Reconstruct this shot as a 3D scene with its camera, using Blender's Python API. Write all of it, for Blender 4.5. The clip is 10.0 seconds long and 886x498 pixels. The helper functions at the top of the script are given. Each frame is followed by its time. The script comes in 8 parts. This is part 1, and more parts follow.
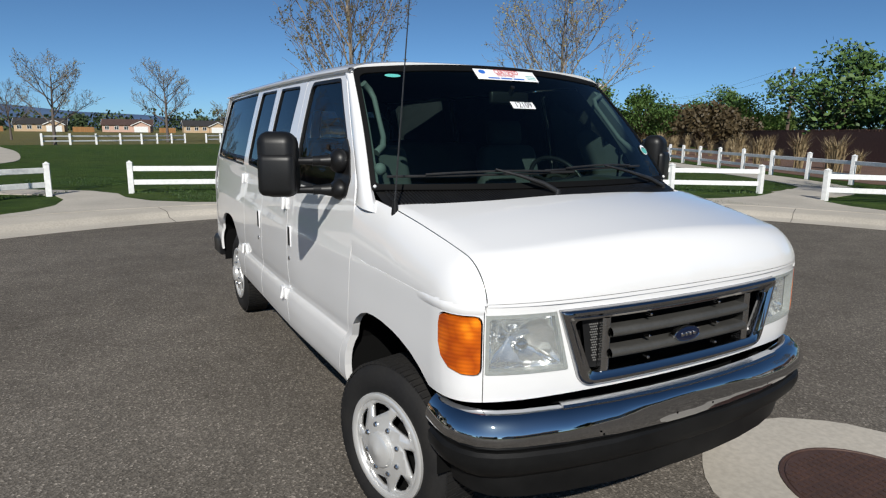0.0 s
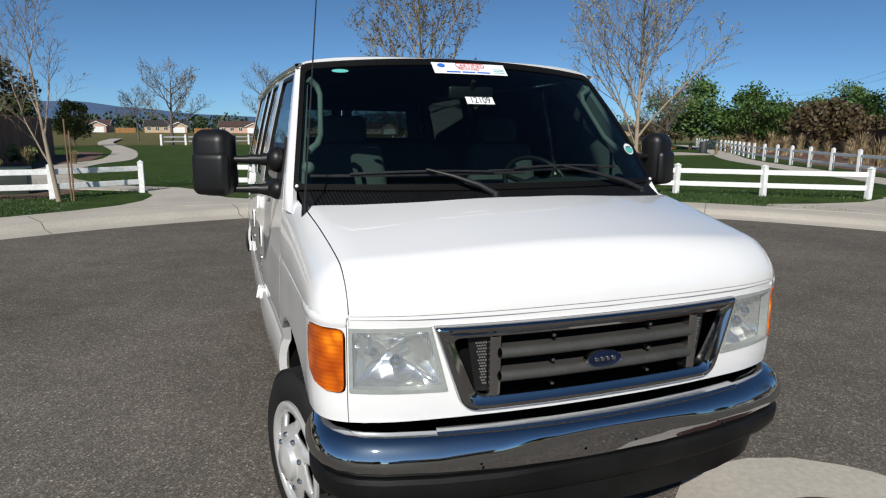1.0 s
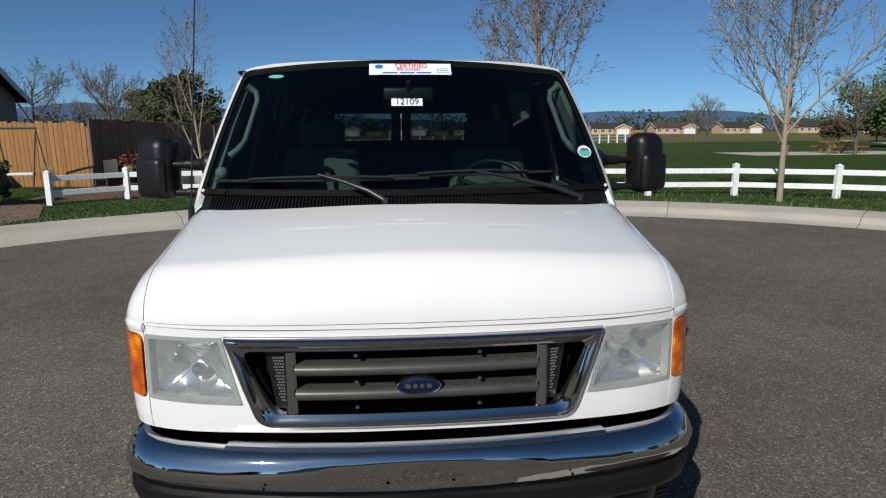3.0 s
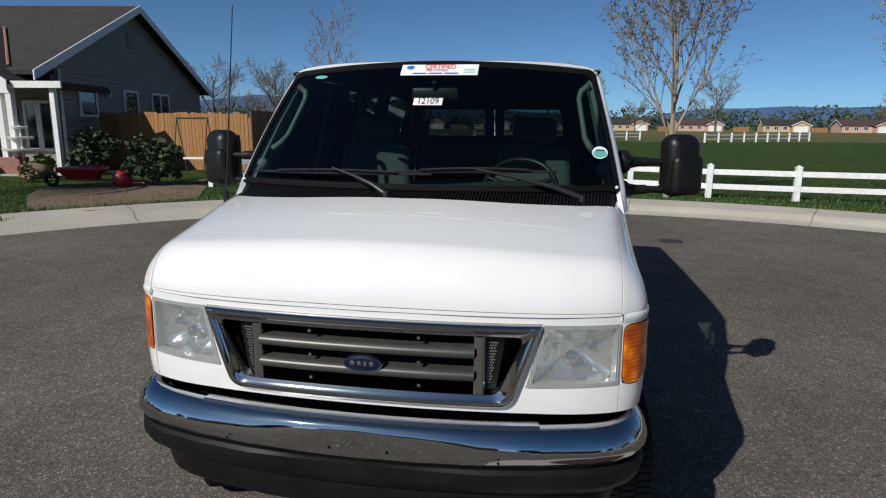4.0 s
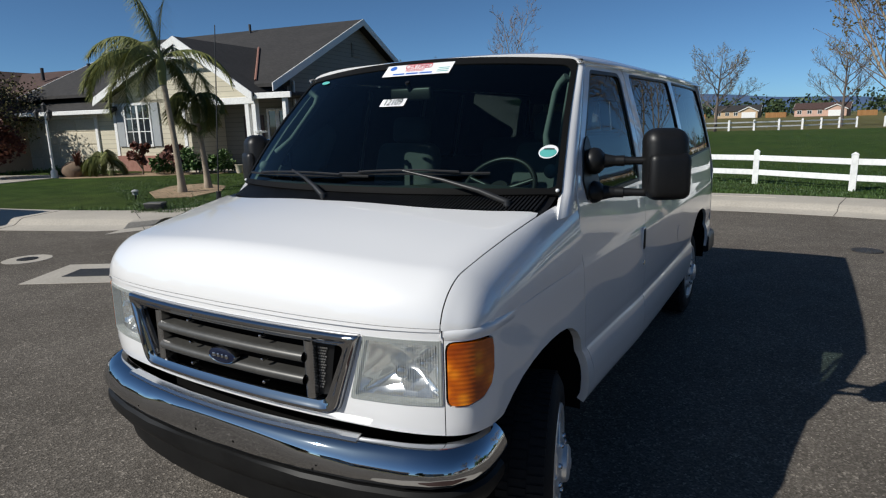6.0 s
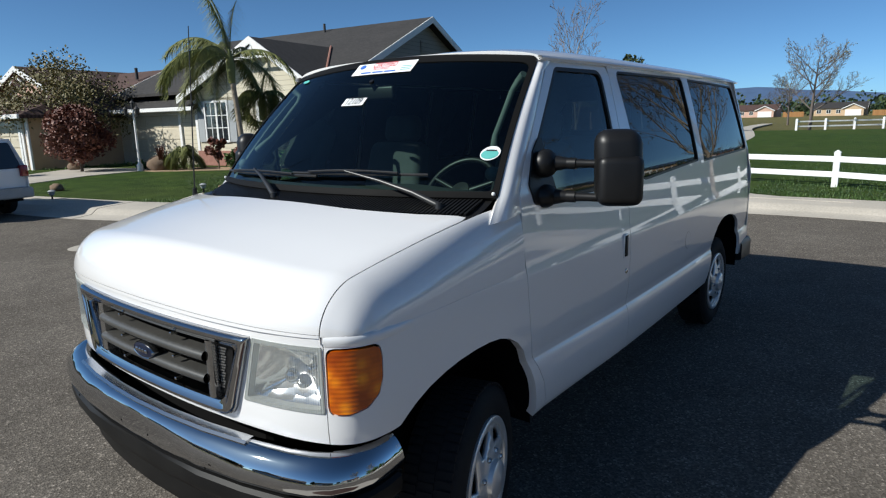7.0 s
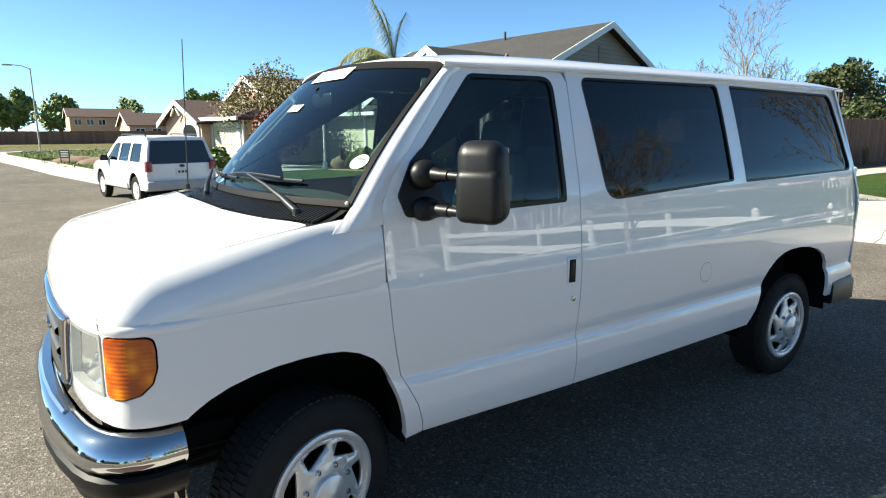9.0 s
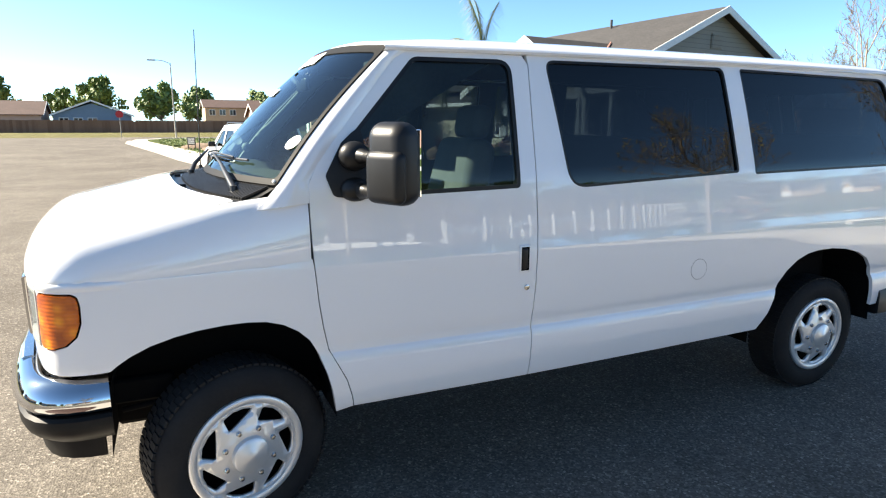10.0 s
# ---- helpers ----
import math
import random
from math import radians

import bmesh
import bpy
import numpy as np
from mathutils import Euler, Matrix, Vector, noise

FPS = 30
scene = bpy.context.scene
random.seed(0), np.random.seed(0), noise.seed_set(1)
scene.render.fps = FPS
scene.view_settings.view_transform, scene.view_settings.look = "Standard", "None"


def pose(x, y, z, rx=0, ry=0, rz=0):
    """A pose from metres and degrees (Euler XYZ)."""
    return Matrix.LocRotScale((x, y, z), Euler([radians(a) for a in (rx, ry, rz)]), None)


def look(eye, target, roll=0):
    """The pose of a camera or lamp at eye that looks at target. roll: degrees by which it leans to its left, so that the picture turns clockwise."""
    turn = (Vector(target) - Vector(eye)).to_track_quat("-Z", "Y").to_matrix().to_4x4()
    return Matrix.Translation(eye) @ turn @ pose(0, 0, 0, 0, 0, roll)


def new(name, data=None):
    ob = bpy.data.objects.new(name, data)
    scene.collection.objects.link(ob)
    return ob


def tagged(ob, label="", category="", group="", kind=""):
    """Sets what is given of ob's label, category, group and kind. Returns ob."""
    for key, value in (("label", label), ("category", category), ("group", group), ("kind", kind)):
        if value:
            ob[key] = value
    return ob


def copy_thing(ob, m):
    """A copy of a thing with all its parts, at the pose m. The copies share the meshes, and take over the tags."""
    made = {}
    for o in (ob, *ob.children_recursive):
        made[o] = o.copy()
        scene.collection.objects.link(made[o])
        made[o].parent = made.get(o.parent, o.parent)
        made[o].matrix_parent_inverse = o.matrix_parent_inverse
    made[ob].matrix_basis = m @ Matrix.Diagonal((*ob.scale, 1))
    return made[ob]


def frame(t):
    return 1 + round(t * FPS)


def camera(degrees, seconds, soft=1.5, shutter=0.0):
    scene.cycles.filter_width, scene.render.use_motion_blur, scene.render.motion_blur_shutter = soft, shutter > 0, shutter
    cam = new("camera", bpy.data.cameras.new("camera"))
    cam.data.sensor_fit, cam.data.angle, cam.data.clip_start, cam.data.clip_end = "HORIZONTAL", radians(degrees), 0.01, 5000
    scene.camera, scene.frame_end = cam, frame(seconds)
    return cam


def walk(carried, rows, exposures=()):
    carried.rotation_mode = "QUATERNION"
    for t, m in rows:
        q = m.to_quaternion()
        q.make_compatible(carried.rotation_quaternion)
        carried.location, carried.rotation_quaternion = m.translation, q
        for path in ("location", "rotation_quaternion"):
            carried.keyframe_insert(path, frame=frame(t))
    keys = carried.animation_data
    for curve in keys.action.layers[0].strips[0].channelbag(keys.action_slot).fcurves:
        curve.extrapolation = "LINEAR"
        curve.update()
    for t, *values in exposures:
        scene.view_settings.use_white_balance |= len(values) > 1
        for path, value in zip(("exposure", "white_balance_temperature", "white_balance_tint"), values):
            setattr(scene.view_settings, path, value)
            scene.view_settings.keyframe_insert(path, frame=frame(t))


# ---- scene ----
cam = camera(72.0, 10.0, soft=1.2)
PATH = [
    (0, (-1.911, -2.275, 1.692), (-0.973, -0.550, 1.314), 0.66),
    (0.5, (-1.555, -2.307, 1.716), (-0.753, -0.522, 1.304), 1.31),
    (1, (-1.165, -2.405, 1.685), (-0.513, -0.552, 1.305), 0.49),
    (1.5, (-0.790, -2.471, 1.711), (-0.342, -0.564, 1.307), 1.54),
    (2, (-0.545, -2.473, 1.694), (-0.143, -0.554, 1.304), 0.37),
    (3.5, (0.254, -2.539, 1.699), (0.168, -0.577, 1.321), -0.09),
    (4, (0.581, -2.595, 1.719), (0.256, -0.662, 1.321), 0.46),
    (4.5, (0.852, -2.485, 1.701), (0.397, -0.576, 1.311), -0.26),
    (5, (1.183, -2.421, 1.698), (0.531, -0.570, 1.312), -3.12),
    (5.5, (1.515, -2.334, 1.711), (0.628, -0.589, 1.302), -1.94),
    (6, (1.745, -2.108, 1.734), (0.743, -0.427, 1.326), -1.55),
    (7.5, (2.421, -1.545, 1.726), (1.096, -0.104, 1.319), -1.54),
    (8, (2.681, -1.322, 1.714), (1.233, 0.002, 1.321), -1.34),
    (8.5, (2.877, -1.070, 1.719), (1.327, 0.132, 1.325), 0.38),
    (9, (2.987, -0.749, 1.720), (1.360, 0.350, 1.338), -0.20),
    (9.5, (3.222, -0.451, 1.708), (1.496, 0.480, 1.315), 1.04),
    (10, (3.368, -0.128, 1.683), (1.575, 0.660, 1.276), 0.21),
]
walk(cam, [(t, look(eye, target, roll)) for t, eye, target, roll in PATH],
     exposures=[(0, 0.05, 6350, 8), (2, 0.02, 6350, 8), (3.5, -0.12, 6350, 8), (5, -0.12, 6350, 8), (6, 0.0, 6300, 8), (7.5, 0.5, 6150, 5), (8, 0.72, 6250, 4), (8.5, 1.1, 6500, 2), (9, 1.6, 7000, 2), (9.5, 1.95, 7400, 5), (10, 2.1, 7350, 8)])

# ---- world and sun ----
SUN = Vector((-0.71, -1.16, 1.0)).normalized()
elev = math.asin(SUN.z)
world = bpy.data.worlds.new("world")
scene.world = world
world.use_nodes = True
wn = world.node_tree
sky = wn.nodes.new("ShaderNodeTexSky")
sky.sky_type = "NISHITA"
sky.sun_disc = False
sky.sun_elevation = elev
sky.sun_rotation = math.atan2(SUN.x, SUN.y)
sky.air_density, sky.dust_density, sky.ozone_density = 0.45, 0.35, 3.0
tint = wn.nodes.new("ShaderNodeMix")
tint.data_type, tint.blend_type = "RGBA", "MULTIPLY"
tint.inputs["Factor"].default_value = 1.0
tint.inputs[7].default_value = (0.77, 1.0, 1.06, 1)
wn.links.new(sky.outputs[0], tint.inputs[6])
wn.links.new(tint.outputs[2], wn.nodes["Background"].inputs[0])
wn.nodes["Background"].inputs[1].default_value = 0.086
lamp = bpy.data.lights.new("sun", "SUN")
lamp.energy, lamp.angle, lamp.color = 5.0, radians(0.53), (1.0, 0.94, 0.86)
sun = new("sun", lamp)
sun.matrix_world = look((0, 0, 40), Vector((0, 0, 40)) - SUN)


# ---- materials ----
def nodes(name):
    m = bpy.data.materials.new(name)
    m.use_nodes = True
    return m, m.node_tree, m.node_tree.nodes["Principled BSDF"]


def coords(nt, scale=(1, 1, 1)):
    tc = nt.nodes.new("ShaderNodeTexCoord")
    mp = nt.nodes.new("ShaderNodeMapping")
    mp.inputs["Scale"].default_value = scale
    nt.links.new(tc.outputs["Object"], mp.inputs[0])
    return mp.outputs[0]


def noise_tex(nt, vec, scale, detail=3, rough=0.55):
    n = nt.nodes.new("ShaderNodeTexNoise")
    n.inputs["Scale"].default_value, n.inputs["Detail"].default_value, n.inputs["Roughness"].default_value = scale, detail, rough
    nt.links.new(vec, n.inputs["Vector"])
    return n.outputs["Fac"]


def ramp(nt, fac, stops):
    r = nt.nodes.new("ShaderNodeValToRGB")
    while len(r.color_ramp.elements) < len(stops):
        r.color_ramp.elements.new(0.5)
    for e, (pos, c) in zip(r.color_ramp.elements, stops):
        e.position, e.color = pos, (*c, 1)
    nt.links.new(fac, r.inputs[0])
    return r.outputs[0]


def mix(nt, a, b, fac, kind="MIX"):
    n = nt.nodes.new("ShaderNodeMix")
    n.data_type, n.blend_type = "RGBA", kind
    for sock, v in ((n.inputs["Factor"], fac), (n.inputs[6], a), (n.inputs[7], b)):
        if isinstance(v, (int, float)):
            sock.default_value = v
        elif isinstance(v, tuple):
            sock.default_value = (*v, 1)
        else:
            nt.links.new(v, sock)
    return n.outputs[2]


def bump(nt, bsdf, height, strength, dist):
    b = nt.nodes.new("ShaderNodeBump")
    b.inputs["Strength"].default_value, b.inputs["Distance"].default_value = strength, dist
    nt.links.new(height, b.inputs["Height"])
    nt.links.new(b.outputs[0], bsdf.inputs["Normal"])


def mat(name, c1, c2=None, rough=0.6, metal=0.0, s1=3.0, s2=60.0, bump_s=0.0, bump_d=0.005, coat=0.0, island=0.0, spec=0.5):
    """A surface that varies between two colours at a broad and a fine scale, with fine relief."""
    m, nt, b = nodes(name)
    b.inputs["Roughness"].default_value, b.inputs["Metallic"].default_value = rough, metal
    b.inputs["Coat Weight"].default_value, b.inputs["Coat Roughness"].default_value = coat, 0.03
    b.inputs["Specular IOR Level"].default_value = spec
    c2 = c2 or tuple(min(1, v * 0.8) for v in c1)
    vec = coords(nt)
    a, f = noise_tex(nt, vec, s1), noise_tex(nt, vec, s2, 4)
    col = mix(nt, ramp(nt, a, [(0.3, c1), (0.7, c2)]), ramp(nt, f, [(0.35, (0.82,) * 3), (0.65, (1.1,) * 3)]), 0.6, "MULTIPLY")
    if island:
        oi = nt.nodes.new("ShaderNodeObjectInfo")
        col = mix(nt, col, ramp(nt, oi.outputs["Random"], [(0, (1 - island,) * 3), (1, (1 + island * 0.5,) * 3)]), 1.0, "MULTIPLY")
    nt.links.new(col, b.inputs["Base Color"])
    if bump_s:
        bump(nt, b, f, bump_s, bump_d)
    return m


def plain(name, c, rough=0.5, metal=0.0, coat=0.0, spec=0.5):
    m, nt, b = nodes(name)
    b.inputs["Base Color"].default_value = (*c, 1)
    b.inputs["Roughness"].default_value, b.inputs["Metallic"].default_value = rough, metal
    b.inputs["Coat Weight"].default_value, b.inputs["Coat Roughness"].default_value = coat, 0.02
    b.inputs["Specular IOR Level"].default_value = spec
    return m


def glass(name, tint, gloss_rough=0.0, ior=1.5):
    m, nt, b = nodes(name)
    nt.nodes.remove(b)
    tr, gl, fr, mx = (nt.nodes.new("ShaderNode" + k) for k in ("BsdfTransparent", "BsdfGlossy", "Fresnel", "MixShader"))
    tr.inputs[0].default_value = (*tint, 1)
    gl.inputs["Roughness"].default_value = gloss_rough
    fr.inputs[0].default_value = ior
    nt.links.new(fr.outputs[0], mx.inputs[0])
    nt.links.new(tr.outputs[0], mx.inputs[1])
    nt.links.new(gl.outputs[0], mx.inputs[2])
    nt.links.new(mx.outputs[0], nt.nodes["Material Output"].inputs[0])
    return m


def asphalt_mat():
    m, nt, b = nodes("asphalt")
    vec = coords(nt)
    big, mid = noise_tex(nt, vec, 0.35, 4), noise_tex(nt, vec, 2.5, 4)
    v = nt.nodes.new("ShaderNodeTexVoronoi")
    v.inputs["Scale"].default_value = 95
    nt.links.new(vec, v.inputs["Vector"])
    stone = ramp(nt, v.outputs["Color"], [(0.0, (0.42,) * 3), (0.5, (0.82,) * 3), (0.78, (1.22,) * 3), (1.0, (2.8,) * 3)])
    base = mix(nt, ramp(nt, big, [(0.3, (0.112, 0.099, 0.084)), (0.7, (0.160, 0.143, 0.123))]),
               ramp(nt, mid, [(0.35, (0.85,) * 3), (0.65, (1.1,) * 3)]), 0.7, "MULTIPLY")
    nt.links.new(mix(nt, base, stone, 0.88, "MULTIPLY"), b.inputs["Base Color"])
    b.inputs["Roughness"].default_value = 0.85
    b.inputs["Specular IOR Level"].default_value = 0.08
    bump(nt, b, v.outputs["Distance"], 0.6, 0.006)
    return m


def grass_mat(name, dark, light, dry):
    m, nt, b = nodes(name)
    vec = coords(nt)
    big, mid, fine = noise_tex(nt, vec, 0.12, 3), noise_tex(nt, vec, 1.4, 4), noise_tex(nt, vec, 45, 3)
    col = mix(nt, ramp(nt, mid, [(0.3, dark), (0.7, light)]), dry, ramp(nt, big, [(0.45, (0, 0, 0)), (0.75, (0.45,) * 3)]))
    col = mix(nt, col, ramp(nt, fine, [(0.3, (0.55,) * 3), (0.7, (1.35,) * 3)]), 0.9, "MULTIPLY")
    nt.links.new(col, b.inputs["Base Color"])
    b.inputs["Roughness"].default_value = 0.9
    b.inputs["Specular IOR Level"].default_value = 0.15
    bump(nt, b, fine, 1.0, 0.08)
    return m


M_ASPHALT = asphalt_mat()
M_LAWN = grass_mat("lawn", (0.030, 0.062, 0.009), (0.068, 0.115, 0.018), (0.10, 0.115, 0.032))
M_FIELD = grass_mat("field", (0.11, 0.11, 0.035), (0.17, 0.15, 0.06), (0.22, 0.18, 0.09))
M_WEEDY = grass_mat("weedy_ground", (0.055, 0.085, 0.018), (0.11, 0.13, 0.035), (0.16, 0.14, 0.06))
M_FRIT = plain("black_glass_border", (0.005, 0.005, 0.005), 0.6, spec=0.1)
M_CONC = mat("concrete", (0.46, 0.42, 0.36), (0.37, 0.34, 0.29), 0.85, s1=0.8, s2=30, bump_s=0.3)
M_FENCE = mat("white_vinyl", (0.82, 0.83, 0.82), (0.74, 0.75, 0.74), 0.35, s1=1.5, s2=12)
M_PAINT = plain("white_van_paint", (0.78, 0.78, 0.78), 0.30, 0, 1.0)
M_PAINT.node_tree.nodes["Principled BSDF"].inputs["Coat IOR"].default_value = 1.7
M_PAINT.node_tree.nodes["Principled BSDF"].inputs["Coat Roughness"].default_value = 0.0
M_CHROME = plain("chrome", (0.52, 0.53, 0.55), 0.03, 1)
M_BLACKPL = mat("black_plastic", (0.006, 0.006, 0.0063), (0.010, 0.010, 0.0103), 0.42, s1=8, s2=220, bump_s=0.15, bump_d=0.001, spec=0.35)
M_GREYPL = mat("grey_plastic", (0.10, 0.098, 0.093), (0.13, 0.126, 0.12), 0.5, s1=8, s2=120)
M_RUBBER = mat("rubber", (0.014, 0.014, 0.015), (0.022, 0.021, 0.02), 0.75, s1=6, s2=80, bump_s=0.2, bump_d=0.002, spec=0.15)
# Near-black for dark parts and for sheets that stand in for deep shade.
M_DARK = plain("black_parts_and_shade", (0.004, 0.004, 0.004), 0.9, spec=0.1)
M_WSGLASS = glass("windscreen_glass", (0.62, 0.78, 0.72))
M_TINT = glass("tinted_glass", (0.09, 0.11, 0.12))
M_SIDEGLASS = glass("side_glass", (0.62, 0.74, 0.74))
M_TRIM = mat("grey_trim", (0.15, 0.165, 0.165), (0.12, 0.135, 0.135), 0.7, s1=5, s2=150)
M_DASH = mat("dash_vinyl", (0.034, 0.038, 0.038), (0.028, 0.031, 0.031), 0.6, s1=5, s2=260, bump_s=0.2, bump_d=0.001)
M_SEAT = mat("seat_cloth", (0.055, 0.06, 0.06), (0.042, 0.047, 0.049), 0.9, s1=7, s2=200, bump_s=0.2, bump_d=0.002)
M_LINER = mat("headliner", (0.055, 0.057, 0.057), (0.045, 0.047, 0.047), 0.9)


# ---- building tools ----
def obj(name, bm, material, parent=None, label="", smooth=None):
    me = bpy.data.meshes.new(name)
    bm.to_mesh(me)
    bm.free()
    if smooth is not None:
        me.polygons.foreach_set("use_smooth", [True] * len(me.polygons))
        me.set_sharp_from_angle(angle=radians(smooth))
    if material:
        me.materials.append(material)
    ob = new(name, me)
    if parent:
        ob.parent = parent
    if label:
        ob["label"] = label
    return ob


def part(name, bm, material, parent, label="", smooth=None):
    return obj(name, bm, material, parent, label, smooth)


def thing(name, m, label, category, group="", kind=""):
    ob = new(name)
    ob.empty_display_size = 0.2
    ob.matrix_world = m
    return tagged(ob, label, category, group, kind)


def box_bm(x0, y0, z0, x1, y1, z1, bevel=0.0, seg=1, bm=None):
    bm = bm or bmesh.new()
    r = bmesh.ops.create_cube(bm, size=1, matrix=Matrix.LocRotScale(((x0 + x1) / 2, (y0 + y1) / 2, (z0 + z1) / 2), None, (x1 - x0, y1 - y0, z1 - z0)))
    if bevel:
        es = list({e for v in r["verts"] for e in v.link_edges})
        bmesh.ops.bevel(bm, geom=es, offset=bevel, segments=seg, profile=0.5, affect="EDGES")
    return bm


def cyl_bm(p, q, r1, r2=None, n=12, caps=True, bm=None):
    """A tapered rod from p to q."""
    bm = bm or bmesh.new()
    p, q = Vector(p), Vector(q)
    d = q - p
    m = Matrix.Translation((p + q) / 2) @ d.to_track_quat("Z", "Y").to_matrix().to_4x4()
    bmesh.ops.create_cone(bm, cap_ends=caps, segments=n, radius1=r1, radius2=r1 if r2 is None else r2, depth=d.length, matrix=m)
    return bm


def tube_bm(points, radii, n=8, caps=True, bm=None):
    """A round tube through points."""
    bm = bm or bmesh.new()
    pts = [Vector(p) for p in points]
    radii = radii if isinstance(radii, (list, tuple)) else [radii] * len(pts)
    rings = []
    ref = None
    for i, p in enumerate(pts):
        d = (pts[min(i + 1, len(pts) - 1)] - pts[max(i - 1, 0)]).normalized()
        if ref is None:
            ref = d.orthogonal().normalized()
        ref = (ref - d * ref.dot(d)).normalized()
        side = d.cross(ref)
        rings.append([bm.verts.new(p + radii[i] * (math.cos(a) * ref + math.sin(a) * side)) for a in (2 * math.pi * k / n for k in range(n))])
    for a, b in zip(rings, rings[1:]):
        for k in range(n):
            bm.faces.new((a[k], a[(k + 1) % n], b[(k + 1) % n], b[k]))
    if caps:
        bm.faces.new(rings[0][::-1])
        bm.faces.new(rings[-1])
    return bm


def lathe_bm(profile, n=32, axis="X", bm=None):
    """A turned form: profile of (radius, along) about the axis."""
    bm = bm or bmesh.new()
    rings = []
    for r, a in profile:
        ring = []
        for k in range(n):
            c, s = r * math.cos(2 * math.pi * k / n), r * math.sin(2 * math.pi * k / n)
            ring.append(bm.verts.new((a, c, s) if axis == "X" else (c, s, a)))
        rings.append(ring)
    for a, b in zip(rings, rings[1:]):
        for k in range(n):
            bm.faces.new((a[k], a[(k + 1) % n], b[(k + 1) % n], b[k]))
    bmesh.ops.recalc_face_normals(bm, faces=bm.faces)
    return bm


def sweep_bm(path, section, closed=True, caps=True, bm=None):
    """A section of (out, up) swept along a path in plan; out points to the right of the way."""
    bm = bm or bmesh.new()
    rings = []
    for i, (x, y) in enumerate(path):
        a, b = path[max(i - 1, 0)], path[min(i + 1, len(path) - 1)]
        d = Vector((b[0] - a[0], b[1] - a[1])).normalized()
        n = Vector((d.y, -d.x))
        rings.append([bm.verts.new((x + n.x * o, y + n.y * o, z)) for o, z in section])
    k = len(section)
    for a, b in zip(rings, rings[1:]):
        for j in range(k if closed else k - 1):
            bm.faces.new((a[j], b[j], b[(j + 1) % k], a[(j + 1) % k]))
    if closed and caps:
        bm.faces.new(rings[0])
        bm.faces.new(rings[-1][::-1])
    bmesh.ops.recalc_face_normals(bm, faces=bm.faces)
    return bm


def poly_bm(points, z0, z1, bm=None):
    """A flat slab with the outline points (x, y), from z0 up to z1."""
    bm = bm or bmesh.new()
    lo = [bm.verts.new((x, y, z0)) for x, y in points]
    hi = [bm.verts.new((x, y, z1)) for x, y in points]
    k = len(points)
    for i in range(k):
        bm.faces.new((lo[i], lo[(i + 1) % k], hi[(i + 1) % k], hi[i]))
    bm.faces.new(hi)
    bm.faces.new(lo[::-1])
    bmesh.ops.recalc_face_normals(bm, faces=bm.faces)
    bmesh.ops.triangulate(bm, faces=[f for f in bm.faces if len(f.verts) > 4])
    return bm


def curve(table):
    """A smooth function through rows of (at, value), with no overshoot."""
    xs, ys = np.array([r[0] for r in table], float), np.array([r[1] for r in table], float)
    h, d = np.diff(xs), np.diff(ys) / np.diff(xs)
    m = np.zeros(len(xs))
    for i in range(1, len(xs) - 1):
        if d[i - 1] * d[i] > 0:
            w1, w2 = 2 * h[i] + h[i - 1], h[i] + 2 * h[i - 1]
            m[i] = (w1 + w2) / (w1 / d[i - 1] + w2 / d[i])
    m[0], m[-1] = d[0], d[-1]

    def f(x):
        x = min(max(x, xs[0]), xs[-1])
        i = min(int(np.searchsorted(xs, x, side="right")) - 1, len(xs) - 2)
        t = (x - xs[i]) / h[i]
        return float((1 + 2 * t) * (1 - t) ** 2 * ys[i] + t * (1 - t) ** 2 * h[i] * m[i] + t * t * (3 - 2 * t) * ys[i + 1] + t * t * (t - 1) * h[i] * m[i + 1])
    return f


def rounded(points, r, n=5):
    """A closed outline with its corners rounded; r: one radius or one a corner."""
    out, k = [], len(points)
    for i in range(k):
        p, a, b = Vector(points[i]), Vector(points[i - 1]), Vector(points[(i + 1) % k])
        rr = r[i] if isinstance(r, (list, tuple)) else r
        if rr <= 0:
            out.append(tuple(p))
            continue
        u, v = (a - p).normalized(), (b - p).normalized()
        ang = math.acos(max(-1, min(1, u.dot(v))))
        t = min(rr / math.tan(ang / 2), 0.45 * (a - p).length, 0.45 * (b - p).length)
        s, e = p + u * t, p + v * t
        for j in range(n + 1):
            f = j / n
            out.append(tuple((1 - f) ** 2 * s + 2 * f * (1 - f) * p + f * f * e))
    return out


def inset(points, d):
    """The outline moved inwards by d (outwards: minus)."""
    k, out = len(points), []
    area = sum(points[i - 1][0] * points[i][1] - points[i][0] * points[i - 1][1] for i in range(k))
    sg = 1 if area > 0 else -1
    for i in range(k):
        a, p, b = Vector(points[i - 1]), Vector(points[i]), Vector(points[(i + 1) % k])
        e1, e2 = (p - a), (b - p)
        if e1.length < 1e-7 or e2.length < 1e-7:
            e1 = e2 = e1 if e1.length > e2.length else e2
        e1, e2 = e1.normalized(), e2.normalized()
        n1, n2 = Vector((-e1.y, e1.x)), Vector((-e2.y, e2.x))
        n = n1 + n2
        n = n / max(n.length, 1e-6)
        c = max(0.5, n.dot(n1))
        out.append(tuple(p + n * (sg * d / c)))
    return out


